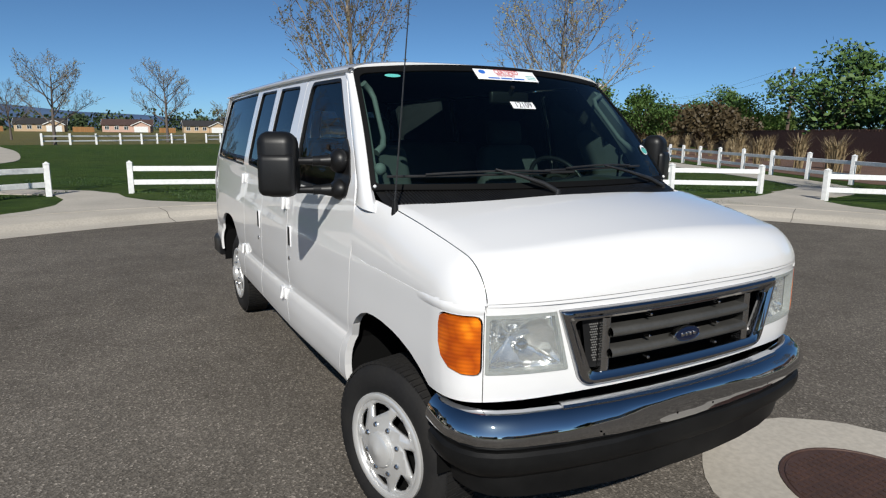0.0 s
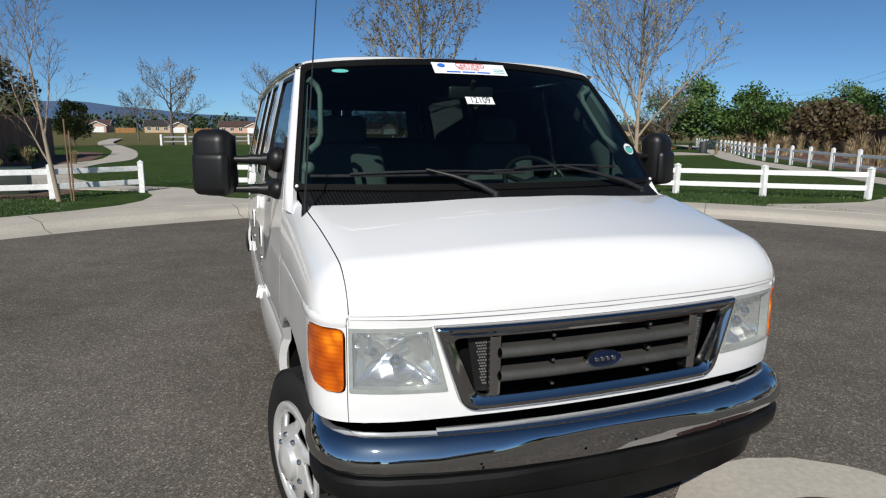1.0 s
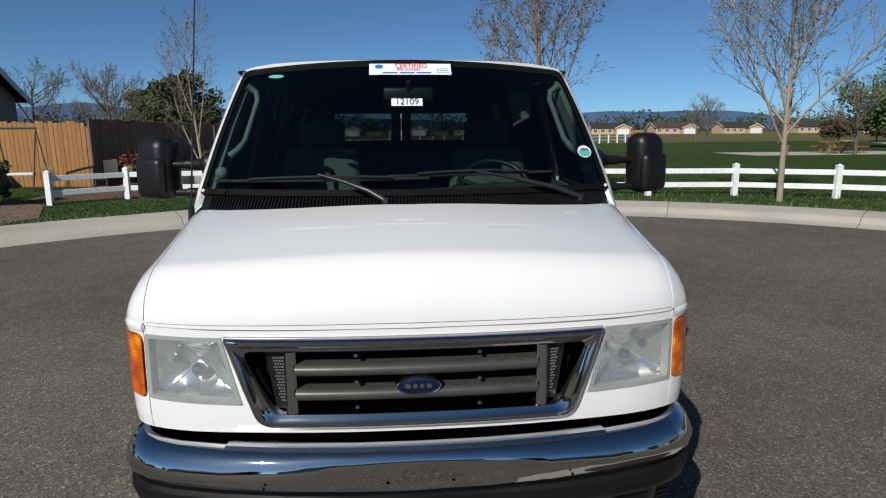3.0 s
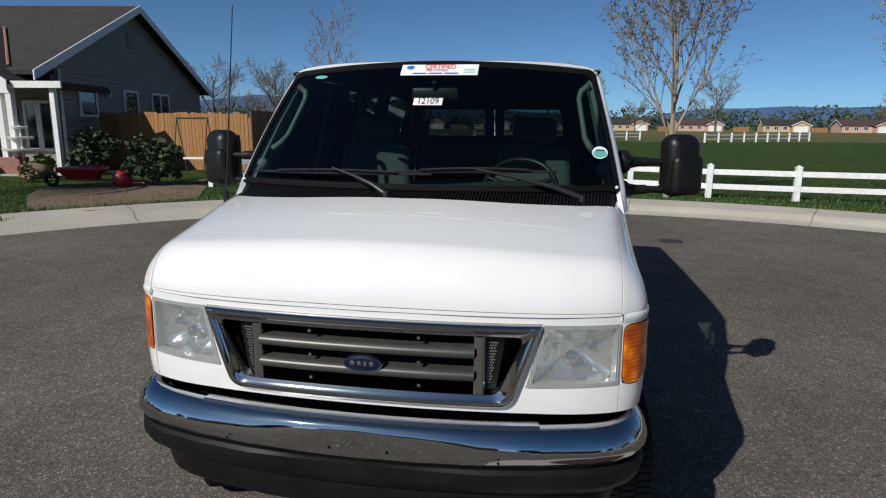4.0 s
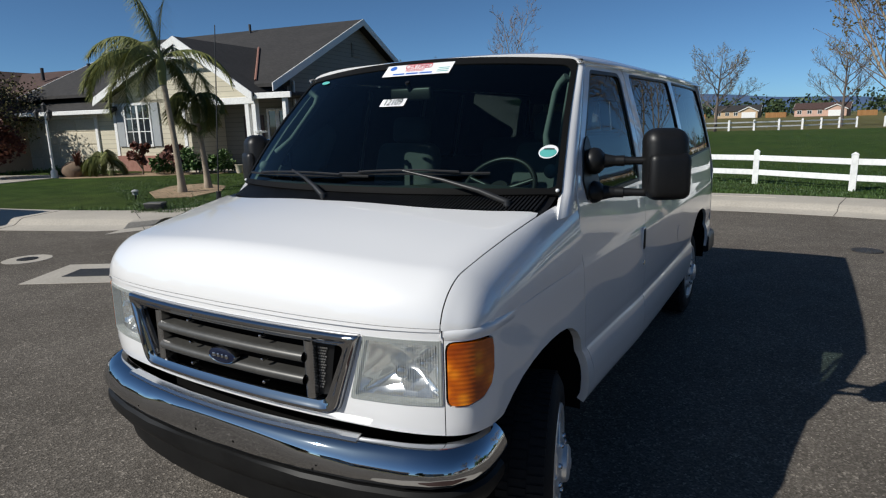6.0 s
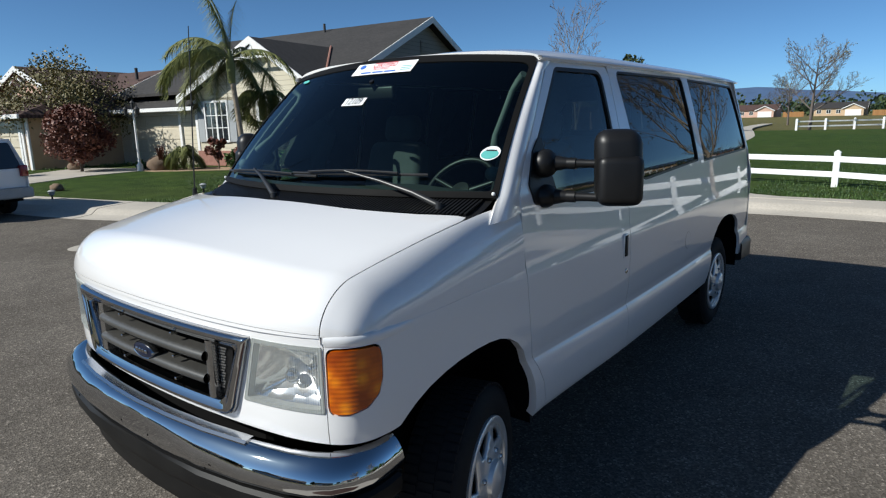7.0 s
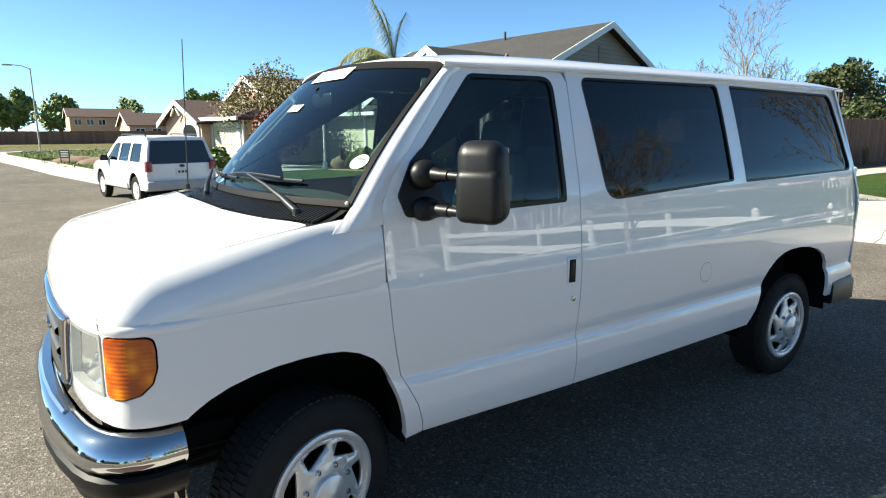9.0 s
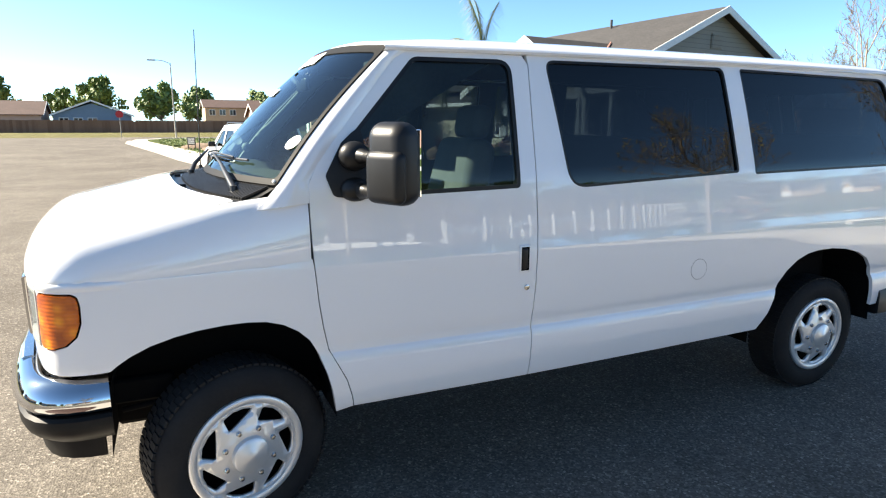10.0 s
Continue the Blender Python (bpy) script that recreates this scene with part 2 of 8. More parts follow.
def skin(name, place, outer, holes, us, vs, material, parent, label="", rim=0.02, centre=(0, 1.7, 1.0)):
    """A panel of a curved surface place(u, v): an outline with holes in (u, v), cut at the lines us and vs, with turned-in edges."""
    bm = bmesh.new()
    for loop in (outer, *holes):
        pts = [p for i, p in enumerate(loop) if (Vector(p) - Vector(loop[i - 1])).length > 1e-5]
        vsq = [bm.verts.new((p[0], p[1], 0)) for p in pts]
        for i in range(len(vsq)):
            bm.edges.new((vsq[i - 1], vsq[i]))
    bmesh.ops.triangle_fill(bm, use_beauty=True, use_dissolve=False, edges=bm.edges[:], normal=(0, 0, 1))
    for axis, lines in ((0, us), (1, vs)):
        for c in lines:
            co, no = [0, 0, 0], [0, 0, 0]
            co[axis], no[axis] = c, 1
            bmesh.ops.bisect_plane(bm, geom=bm.verts[:] + bm.edges[:] + bm.faces[:], dist=1e-5, plane_co=co, plane_no=no)
    bmesh.ops.triangulate(bm, faces=[f for f in bm.faces if len(f.verts) > 4])
    bm.verts.index_update()
    uv = [(v.co.x, v.co.y) for v in bm.verts]
    pos = [Vector(place(*p)) for p in uv]
    e = 1e-3
    mid = Vector(centre)
    nor = []
    for (u, v), p in zip(uv, pos):
        n = (Vector(place(u + e, v)) - Vector(place(u - e, v))).cross(Vector(place(u, v + e)) - Vector(place(u, v - e)))
        n = n.normalized() if n.length > 1e-12 else Vector((0, 0, 1))
        nor.append(n if n.dot(p - mid) > 0 else -n)
    faces = []
    for f in bm.faces:
        idx = [v.index for v in f.verts]
        a, b, c = (pos[i] for i in idx[:3])
        fn = (b - a).cross(c - a)
        faces.append(idx if fn.dot(nor[idx[0]]) >= 0 else idx[::-1])
    verts, norms = list(pos), list(nor)
    if rim:
        for ed in [ed for ed in bm.edges if len(ed.link_faces) == 1]:
            i, j = ed.verts[0].index, ed.verts[1].index
            k = len(verts)
            a, b = pos[i], pos[j]
            c, d = b - nor[j] * rim, a - nor[i] * rim
            n = (b - a).cross(nor[i])
            n = n.normalized() if n.length > 1e-12 else nor[i]
            inner = sum((v.co for v in ed.link_faces[0].verts), Vector()) / len(ed.link_faces[0].verts)
            ip = Vector(place(inner.x, inner.y))
            if n.dot(ip - a) > 0:
                n = -n
                verts += [b, a, d, c]
            else:
                verts += [a, b, c, d]
            norms += [n] * 4
            faces.append([k + 3, k + 2, k + 1, k])
    bm.free()
    me = bpy.data.meshes.new(name)
    me.from_pydata(verts, [], faces)
    me.update()
    me.polygons.foreach_set("use_smooth", [True] * len(me.polygons))
    me.normals_split_custom_set_from_vertices(norms)
    me.materials.append(material)
    ob = new(name, me)
    ob.parent = parent
    if label:
        ob["label"] = label
    return ob


def steps(a, b, d):
    n = max(1, int(round((b - a) / d)))
    return [a + (b - a) * i / n for i in range(1, n)]


# ---- ground, road, kerbs ----
CX, CY, RG = 1.0, -0.25, 10.3


def ring(r, a0, a1, n):
    return [(CX + r * math.cos(radians(a0 + (a1 - a0) * i / n)), CY + r * math.sin(radians(a0 + (a1 - a0) * i / n))) for i in range(n + 1)]


def offset(path, d):
    """The path moved d metres to its left."""
    out = []
    for i, p in enumerate(path):
        a, b = path[max(i - 1, 0)], path[min(i + 1, len(path) - 1)]
        t = Vector((b[0] - a[0], b[1] - a[1])).normalized()
        out.append((p[0] - t.y * d, p[1] + t.x * d))
    return out


def smooth_path(points, d=1.0):
    """A rounded way through points."""
    out = []
    for i in range(len(points) - 1):
        p0, p1, p2, p3 = (Vector(points[max(0, min(len(points) - 1, i + k))]) for k in (-1, 0, 1, 2))
        n = max(2, int((p2 - p1).length / d))
        for k in range(n):
            t = k / n
            out.append(tuple(0.5 * ((2 * p1) + (p2 - p0) * t + (2 * p0 - 5 * p1 + 4 * p2 - p3) * t * t + (3 * p1 - p0 - 3 * p2 + p3) * t ** 3)))
    return out + [tuple(points[-1])]


def strip(name, path, w, z0, z1, material, label, category):
    a, b = offset(path, w / 2), offset(path, -w / 2)
    bm = bmesh.new()
    rows = [[bm.verts.new((x, y, z)) for (x, y), z in ((l, z0), (l, z1), (r, z1), (r, z0))] for l, r in zip(a, b)]
    for p, q in zip(rows, rows[1:]):
        for j in range(3):
            bm.faces.new((p[j], q[j], q[j + 1], p[j + 1]))
    bm.faces.new(rows[0])
    bm.faces.new(rows[-1][::-1])
    bmesh.ops.recalc_face_normals(bm, faces=bm.faces)
    return tagged(obj(name, bm, material), label, category, kind="structure")


bm = bmesh.new()
bmesh.ops.create_grid(bm, x_segments=2, y_segments=2, size=4000)
for v in bm.verts:
    v.co.z = -0.06
tagged(obj("ground", bm, M_FIELD), "dry green field reaching the horizon", "ground", kind="structure")
STREET = [(-9.0, 3.9), (-11.0, 3.2), (-15.0, 2.4), (-20.0, 1.2), (-26.0, 0.1), (-34.0, -1.0), (-42.0, -2.2), (-50.0, -3.4), (-56.0, -3.6), (-60.0, -1.6), (-62.0, 3.0)]
a_in = 157
EDGE = ring(RG, -75, a_in, 66) + [(-8.55, 4.25)] + STREET
road = EDGE + [(-62, 12), (-70, 12), (-70, -40), (-62, -40), (-58, -14.5), (-20, -8.5), (-9, -7.5)] + ring(RG, 220, 285, 20)
tagged(obj("road", poly_bm(road, -0.05, 0.0), M_ASPHALT), "worn grey asphalt cul-de-sac road", "road", kind="structure")
KERB = [(0.0, 0.004), (0.42, 0.022), (0.46, 0.04), (0.58, 0.112), (0.66, 0.130), (1.60, 0.14), (1.60, -0.05), (0.0, -0.05)]
kerb = tagged(obj("kerb", sweep_bm(EDGE, KERB), M_CONC, smooth=30), "pale concrete kerb and gutter along the road", "kerb", kind="structure")
outer = offset(EDGE, -1.60)
lawn = [p for p in outer if p[0] > -40] + [(-40, 40), (-12, 62), (30, 74), (110, 90), (110, -30)]
M_DIRT = mat("bare_soil", (0.20, 0.14, 0.09), (0.14, 0.095, 0.065), 0.95, s1=0.9, s2=25, bump_s=0.6, bump_d=0.03)
M_MULCH = mat("bark_mulch", (0.16, 0.085, 0.055), (0.10, 0.06, 0.045), 0.95, s1=1.5, s2=30, bump_s=0.8, bump_d=0.04)
M_GRAVEL = mat("tan_gravel", (0.42, 0.30, 0.19), (0.30, 0.21, 0.13), 0.95, s1=3, s2=40, bump_s=0.8, bump_d=0.03)
tagged(obj("lawn", poly_bm(lawn, -0.05, 0.12), M_LAWN), "mown green lawn beside the road", "lawn", kind="structure")
lawn3 = [p for p in outer if -61 < p[0] <= -40] + [(-62, 40), (-40, 40)]
tagged(obj("verge", poly_bm(lawn3, -0.05, 0.11), M_WEEDY), "weedy vacant lot with patchy grass", "ground", kind="structure")
# concrete joints in the kerb: short dark grooves across it
M_JOINT = plain("joint_dark", (0.10, 0.09, 0.08), 0.95)
acc, last = 0.0, EDGE[0]
for p, q in zip(EDGE, EDGE[1:]):
    acc += math.dist(p, q)
    if acc > 2.9:
        acc = 0.0
        ang = math.atan2(q[1] - p[1], q[0] - p[0])
        bm = sweep_bm([(0.0, 0), (0.012, 0)], [(o, z + 0.0035) for o, z in KERB[:6]] + [(1.60, 0.10), (0.0, -0.02)])
        bm.transform(Matrix.Translation((q[0], q[1], 0)) @ Matrix.Rotation(ang, 4, "Z"))
        part("joint", bm, M_JOINT, kerb)

# paths and aprons
ap = [(-5.6, 9.55), (-3.4, 10.72), (-2.0, 11.05), (-0.4, 11.2), (1.3, 11.2), (1.2, 11.3), (0.4, 11.45), (-0.4, 11.75), (-1.2, 12.4), (-1.65, 13.3), (-1.8, 14.3), (-2.4, 15.3), (-3.6, 16.1), (-4.9, 16.9), (-5.6, 16.0), (-4.0, 15.1), (-3.1, 14.5), (-2.85, 13.4), (-2.95, 12.2), (-3.3, 11.4), (-3.95, 10.75)]
tagged(obj("apron", poly_bm(ap, 0.0, 0.146), M_CONC), "flared concrete ramp from the kerb to the path", "path", kind="structure")
PATH_L = smooth_path([(-4.6, 16.2), (-6.2, 18.6), (-7.3, 23.5), (-7.2, 28.5), (-6.5, 31.8), (-6.8, 37), (-8.0, 46), (-10, 56), (-14, 76), (-17, 104)])
strip("footpath", PATH_L, 1.5, 0.02, 0.138, M_CONC, "winding pale concrete footpath across the lawn", "path")
ap = [(9.6, 7.55), (10.7, 6.35), (11.6, 4.8), (12.1, 3.6), (12.5, 4.2), (12.7, 5.4), (13.2, 6.3), (14.6, 6.9), (16.0, 7.6), (15.6, 8.7), (14.0, 8.1), (12.7, 7.7), (11.3, 7.75), (10.2, 8.0)]
tagged(obj("apron", poly_bm(ap, 0.0, 0.146), M_CONC), "flared concrete ramp from the kerb to the path", "path", kind="structure")
PATH_R = smooth_path([(14.5, 7.6), (17.2, 8.4), (19.5, 11.4), (21.6, 15.5), (24.0, 20), (28.5, 27.5), (38.5, 40), (54, 62), (62, 80)])
strip("footpath", PATH_R, 1.6, 0.02, 0.138, M_CONC, "pale concrete footpath beside the white fence", "path")
strip("pad", [(22, 36.5), (34, 36.5)], 5.0, 0.02, 0.136, M_CONC, "concrete pad under a picnic table", "path")
bed = [(-5.0, 13.5), (-6.8, 13.2), (-8.3, 12.6), (-9.25, 13.5), (-9.35, 17), (-9.7, 28), (-10.2, 44), (-8.6, 42), (-7.8, 36.5), (-7.5, 31.5), (-8.2, 28), (-8.3, 23.5), (-7.2, 19), (-5.6, 16.8), (-5.7, 15.9), (-4.6, 15.2)]
tagged(obj("planting_bed", poly_bm(bed, 0.0, 0.133), M_MULCH), "brown bark planting bed beside the path", "garden bed", kind="structure")
bed = [(20.5, 9.0), (27.5, 21.5), (40, 39), (56, 60), (64, 58), (44, 26), (37, 15), (30, 6), (22, 5)]
tagged(obj("planting_bed", poly_bm(bed, 0.0, 0.133), M_MULCH), "dry brown planting bed along the boundary fence", "garden bed", kind="structure")
drive = [(-16.6, 3.3), (-19.0, 4.4), (-21.0, 7.6), (-21.4, 9.6), (-21.6, 11.2), (-26.0, 9.3), (-25.3, 8.2), (-22.6, 5.0), (-21.2, 2.3)]
tagged(obj("driveway", poly_bm(drive, 0.0, 0.139), M_CONC), "pale concrete driveway up to the garage", "driveway", kind="structure")
gbed = [(-16.2, 13.9), (-21.0, 11.75), (-21.4, 9.8), (-20.4, 9.75), (-18.6, 11.1), (-16.4, 12.9)]
tagged(obj("planting_bed", poly_bm(gbed, 0.0, 0.137), M_GRAVEL), "tan bark bed in front of the house", "garden bed", kind="structure")
tagged(obj("planting_bed", poly_bm([(-11.6, 6.9), (-10.9, 7.4), (-11.3, 8.6), (-12.2, 9.5), (-13.6, 9.9), (-13.9, 9.0), (-13.0, 7.7)], 0.0, 0.137), M_GRAVEL), "tan bark ring round the palms", "garden bed", kind="structure")
tagged(obj("planting_bed", poly_bm([(-7.6, 7.2), (-9.0, 7.3), (-10.6, 9.0), (-11.6, 10.4), (-10.8, 12.4), (-9.3, 12.8), (-8.0, 11.8), (-6.9, 9.6)], 0.0, 0.136), M_DIRT), "bare brown soil patch beside the kerb", "garden bed", kind="structure")

# covers in the road
M_IRON = mat("cast_iron", (0.10, 0.055, 0.042), (0.07, 0.042, 0.034), 0.6, 0.3, s1=6, s2=60, bump_s=0.5, bump_d=0.004)
M_IRON2 = mat("dark_iron", (0.035, 0.035, 0.037), (0.05, 0.05, 0.05), 0.6, 0.3, s1=6, s2=60, bump_s=0.5, bump_d=0.004)


def manhole(x, y, r, collar, iron, label):
    t = thing("manhole_cover", pose(x, y, 0), label, "manhole")
    rr = random.Random(7)
    if collar:
        pts = [(k * collar * (1 + 0.03 * rr.random()), a) for k, a in [(1, 2 * math.pi * i / 40) for i in range(40)]]
        part("collar", poly_bm([(q * math.cos(a), q * math.sin(a)) for q, a in pts], -0.03, 0.005), M_CONC, t, "pale concrete collar")
    bm = lathe_bm([(0.0001, 0.011), (r * 0.93, 0.011), (r * 0.94, 0.006), (r * 0.97, 0.006), (r * 0.975, 0.012), (r, 0.012), (r, 0.0)], 48, "Z")
    part("cover", bm, iron, t, "rusty cast iron lid", 30)
    bm = bmesh.new()
    n = int(r / 0.045)
    for i in range(-n, n + 1):
        for j in range(-n, n + 1):
            cx, cy = i * 0.045, j * 0.045
            if math.hypot(cx, cy) < r * 0.88:
                box_bm(cx - 0.014, cy - 0.014, 0.009, cx + 0.014, cy + 0.014, 0.015, bm=bm)
    part("stud", bm, iron, t)["kind"] = "stuff"
    return t


manhole(1.215, -0.915, 0.40, 0.76, M_IRON, "rusty round manhole cover in a concrete collar")
manhole(2.50, 7.05, 0.17, 0, M_IRON2, "small dark round valve cover")
manhole(-7.55, 2.10, 0.13, 0.30, M_IRON2, "small dark valve cover in concrete")
dr = thing("utility_cover", pose(-5.8, 2.04, 0, 0, 0, 30), "dark square cover in a concrete pad", "utility cover")
part("pad", box_bm(-0.62, -0.50, -0.03, 0.62, 0.50, 0.006, 0.004), M_CONC, dr, "pale concrete pad")
part("cover", box_bm(-0.30, -0.20, 0.0, 0.30, 0.20, 0.013, 0.004), M_IRON2, dr, "dark iron lid")


# ---- fences ----
def fence(points, label, h=0.75, z=0.12, rails=(0.27, 0.60), w=0.062):
    f = thing("fence", pose(points[0][0], points[0][1], z), label, "fence", "park fences")
    inv = f.matrix_world.inverted()
    rr = random.Random(len(points))
    for (x, y) in points:
        bm = box_bm(-w, -w, -0.05, w, w, h, 0.006)
        bmesh.ops.create_cone(bm, cap_ends=True, segments=4, radius1=w * 1.65, radius2=0.01, depth=0.05, matrix=Matrix.Translation((0, 0, h + 0.02)) @ Matrix.Rotation(radians(45), 4, "Z"))
        bm.transform(inv @ Matrix.Translation((x, y, z)) @ Matrix.Rotation(rr.uniform(-0.02, 0.02), 4, "X"))
        part("post", bm, M_FENCE, f)
    for p, q in zip(points, points[1:]):
        d = Vector((q[0] - p[0], q[1] - p[1]))
        for r in rails:
            bm = box_bm(0.05, -0.02, r - 0.062, d.length - 0.05, 0.02, r + 0.062, 0.006)
            bm.transform(inv @ Matrix.Translation((p[0], p[1], z)) @ Matrix.Rotation(math.atan2(d.y, d.x), 4, "Z"))
            part("rail", bm, M_FENCE, f)
    return f


def resample(points, d):
    out, acc = [points[0]], 0.0
    for p, q in zip(points, points[1:]):
        l = math.dist(p, q)
        while acc + l >= d:
            t = (d - acc) / l
            p = (p[0] + (q[0] - p[0]) * t, p[1] + (q[1] - p[1]) * t)
            out.append(p)
            l, acc = math.dist(p, q), 0.0
        acc += l
    return out


FENCE_R = [(-1.5, 14.5), (0.75, 13.95), (2.6, 12.9), (4.28, 12.32), (6.05, 12.0), (8.1, 11.75), (10.0, 10.8), (11.72, 9.6), (13.7, 8.3)]
fence(FENCE_R, "white vinyl two-rail fence on the lawn edge")
fence([(-7.9, 11.9), (-6.7, 13.1), (-4.88, 13.3), (-3.2, 14.4)], "white vinyl two-rail fence beside the garden")
fence([(13.55, 6.45), (14.9, 5.0), (15.9, 3.0), (16.3, 0.6), (16.2, -1.8), (15.6, -4.2), (14.4, -6.3)], "white vinyl two-rail fence dappled with branch shadows")
fence(resample([(18.4, 6.9), (19.8, 9.6), (21.9, 13.7), (24.3, 18.1), (26.6, 22.1), (30, 27.6), (40.5, 41), (54, 60)], 2.4), "white vinyl fence beside the footpath", 0.95, rails=(0.30, 0.72))
fence(resample([(-7.0, 62), (0.8, 68), (6.2, 75)], 2.6), "white vinyl fence across the park", 1.0, rails=(0.35, 0.78), w=0.09)
fence(resample([(8.4, 76), (13.5, 81)], 2.6), "white vinyl fence across the park", 1.0, rails=(0.35, 0.78), w=0.09)
fence(resample([(17.0, 67), (34, 84)], 2.6), "white vinyl fence across the park", 1.0, rails=(0.35, 0.78), w=0.09)


def island_wood(name, c1, c2):
    m, nt, b = nodes(name)
    g = nt.nodes.new("ShaderNodeNewGeometry")
    vec = coords(nt, (1, 1, 0.15))
    grain = noise_tex(nt, vec, 30, 4)
    col = mix(nt, ramp(nt, g.outputs["Random Per Island"], [(0, c1), (1, c2)]), ramp(nt, grain, [(0.3, (0.75,) * 3), (0.7, (1.15,) * 3)]), 0.8, "MULTIPLY")
    nt.links.new(col, b.inputs["Base Color"])
    b.inputs["Roughness"].default_value = 0.85
    return m


M_CEDAR = island_wood("cedar_boards", (0.27, 0.13, 0.042), (0.34, 0.175, 0.065))
M_OLD_SHADE_WOOD = island_wood("weathered_and_shaded_boards", (0.17, 0.085, 0.05), (0.25, 0.135, 0.085))


def board_fence(points, h, material, label, z=0.12, w=0.14):
    f = thing("board_fence", pose(points[0][0], points[0][1], z), label, "fence")
    inv = f.matrix_world.inverted()
    rr = random.Random(3)
    bm = bmesh.new()
    for p, q in zip(points, points[1:]):
        d = Vector((q[0] - p[0], q[1] - p[1]))
        m0 = Matrix.Translation((p[0], p[1], z)) @ Matrix.Rotation(math.atan2(d.y, d.x), 4, "Z")
        n = int(d.length / w)
        for i in range(n):
            o, t = rr.uniform(-0.008, 0.008), rr.uniform(-0.03, 0.03)
            b0 = [m0 @ Vector(c) for c in ((i * w + 0.006, o - 0.01, -0.1), ((i + 1) * w - 0.006, o - 0.01, -0.1), ((i + 1) * w - 0.006, o - 0.01, h + t), (i * w + 0.006, o - 0.01, h + t),
                                         (i * w + 0.006, o + 0.01, -0.1), ((i + 1) * w - 0.006, o + 0.01, -0.1), ((i + 1) * w - 0.006, o + 0.01, h + t), (i * w + 0.006, o + 0.01, h + t))]
            vs_ = [bm.verts.new(c) for c in b0]
            for fc in ((0, 1, 2, 3), (5, 4, 7, 6), (3, 2, 6, 7), (4, 0, 3, 7), (1, 5, 6, 2)):
                bm.faces.new([vs_[k] for k in fc])
        b2 = box_bm(0, 0.012, -0.05, d.length, 0.03, h - 0.15)
        b2.transform(inv @ m0)
        part("backing", b2, M_OLD_SHADE_WOOD, f)
    bm.transform(inv)
    part("board", bm, material, f)["kind"] = "stuff"
    return f


board_fence([(33, 6), (37, 15.5), (44, 26.5), (57, 43), (68, 58), (84, 84)], 2.0, M_OLD_SHADE_WOOD, "tall dark weathered board fence")
board_fence([(-15.55, 17.7), (-9.3, 17.0)], 1.95, M_CEDAR, "orange cedar board fence in sun and shade")
# Unlit return of the cedar fence: darker wood stands in for shade.
board_fence([(-9.3, 17.0), (-9.75, 28), (-10.05, 36.5)], 2.05, M_OLD_SHADE_WOOD, "board fence round the corner, darker boards for its shade")


# ---- plants ----
def leaf_mat(name, c1, c2, rough=0.6):
    m, nt, b = nodes(name)
    g = nt.nodes.new("ShaderNodeNewGeometry")
    nt.links.new(ramp(nt, g.outputs["Random Per Island"], [(0, c1), (1, c2)]), b.inputs["Base Color"])
    b.inputs["Roughness"].default_value = rough
    return m


M_BARK = mat("pale_bark", (0.34, 0.28, 0.21), (0.24, 0.195, 0.145), 0.9, s1=5, s2=40, bump_s=0.5, bump_d=0.01)
M_TWIG = mat("twig_bark", (0.17, 0.13, 0.10), (0.13, 0.10, 0.08), 0.9, s1=6, s2=40)
M_BARKD = mat("dark_bark", (0.14, 0.10, 0.075), (0.10, 0.075, 0.055), 0.9, s1=6, s2=40)
M_GREYTWIG = mat("grey_twigs", (0.13, 0.105, 0.09), (0.10, 0.082, 0.072), 0.9, s1=6, s2=40)
M_STAKE = mat("stake_wood", (0.20, 0.12, 0.07), (0.15, 0.09, 0.055), 0.85)
M_BUD = leaf_mat("spring_buds", (0.16, 0.15, 0.05), (0.30, 0.26, 0.11))
M_LEAF = leaf_mat("green_leaves", (0.03, 0.065, 0.012), (0.085, 0.15, 0.03))
M_LEAF2 = leaf_mat("light_leaves", (0.10, 0.15, 0.035), (0.20, 0.26, 0.075))
M_EVER = leaf_mat("evergreen_leaves", (0.018, 0.035, 0.012), (0.05, 0.075, 0.022))
M_OLIVE = leaf_mat("olive_leaves", (0.026, 0.040, 0.012), (0.072, 0.085, 0.026))
M_REDLEAF = leaf_mat("red_leaves", (0.07, 0.015, 0.010), (0.16, 0.05, 0.024))
M_BRONZE = leaf_mat("bronze_leaves", (0.10, 0.088, 0.026), (0.19, 0.155, 0.05))
M_STRAW = leaf_mat("dry_grass", (0.20, 0.145, 0.075), (0.32, 0.25, 0.14))
M_PALM = leaf_mat("palm_fronds", (0.06, 0.085, 0.017), (0.22, 0.22, 0.06))


def leaf(bm, p, size, rr, long=1.6):
    d = Vector((rr.gauss(0, 1), rr.gauss(0, 1), rr.gauss(0, 1))).normalized()
    s = d.orthogonal().normalized() * size * 0.5
    a = d * size * long * 0.5
    vs_ = [bm.verts.new(q) for q in (p - a, p + s, p + a, p - s)]
    bm.faces.new(vs_)


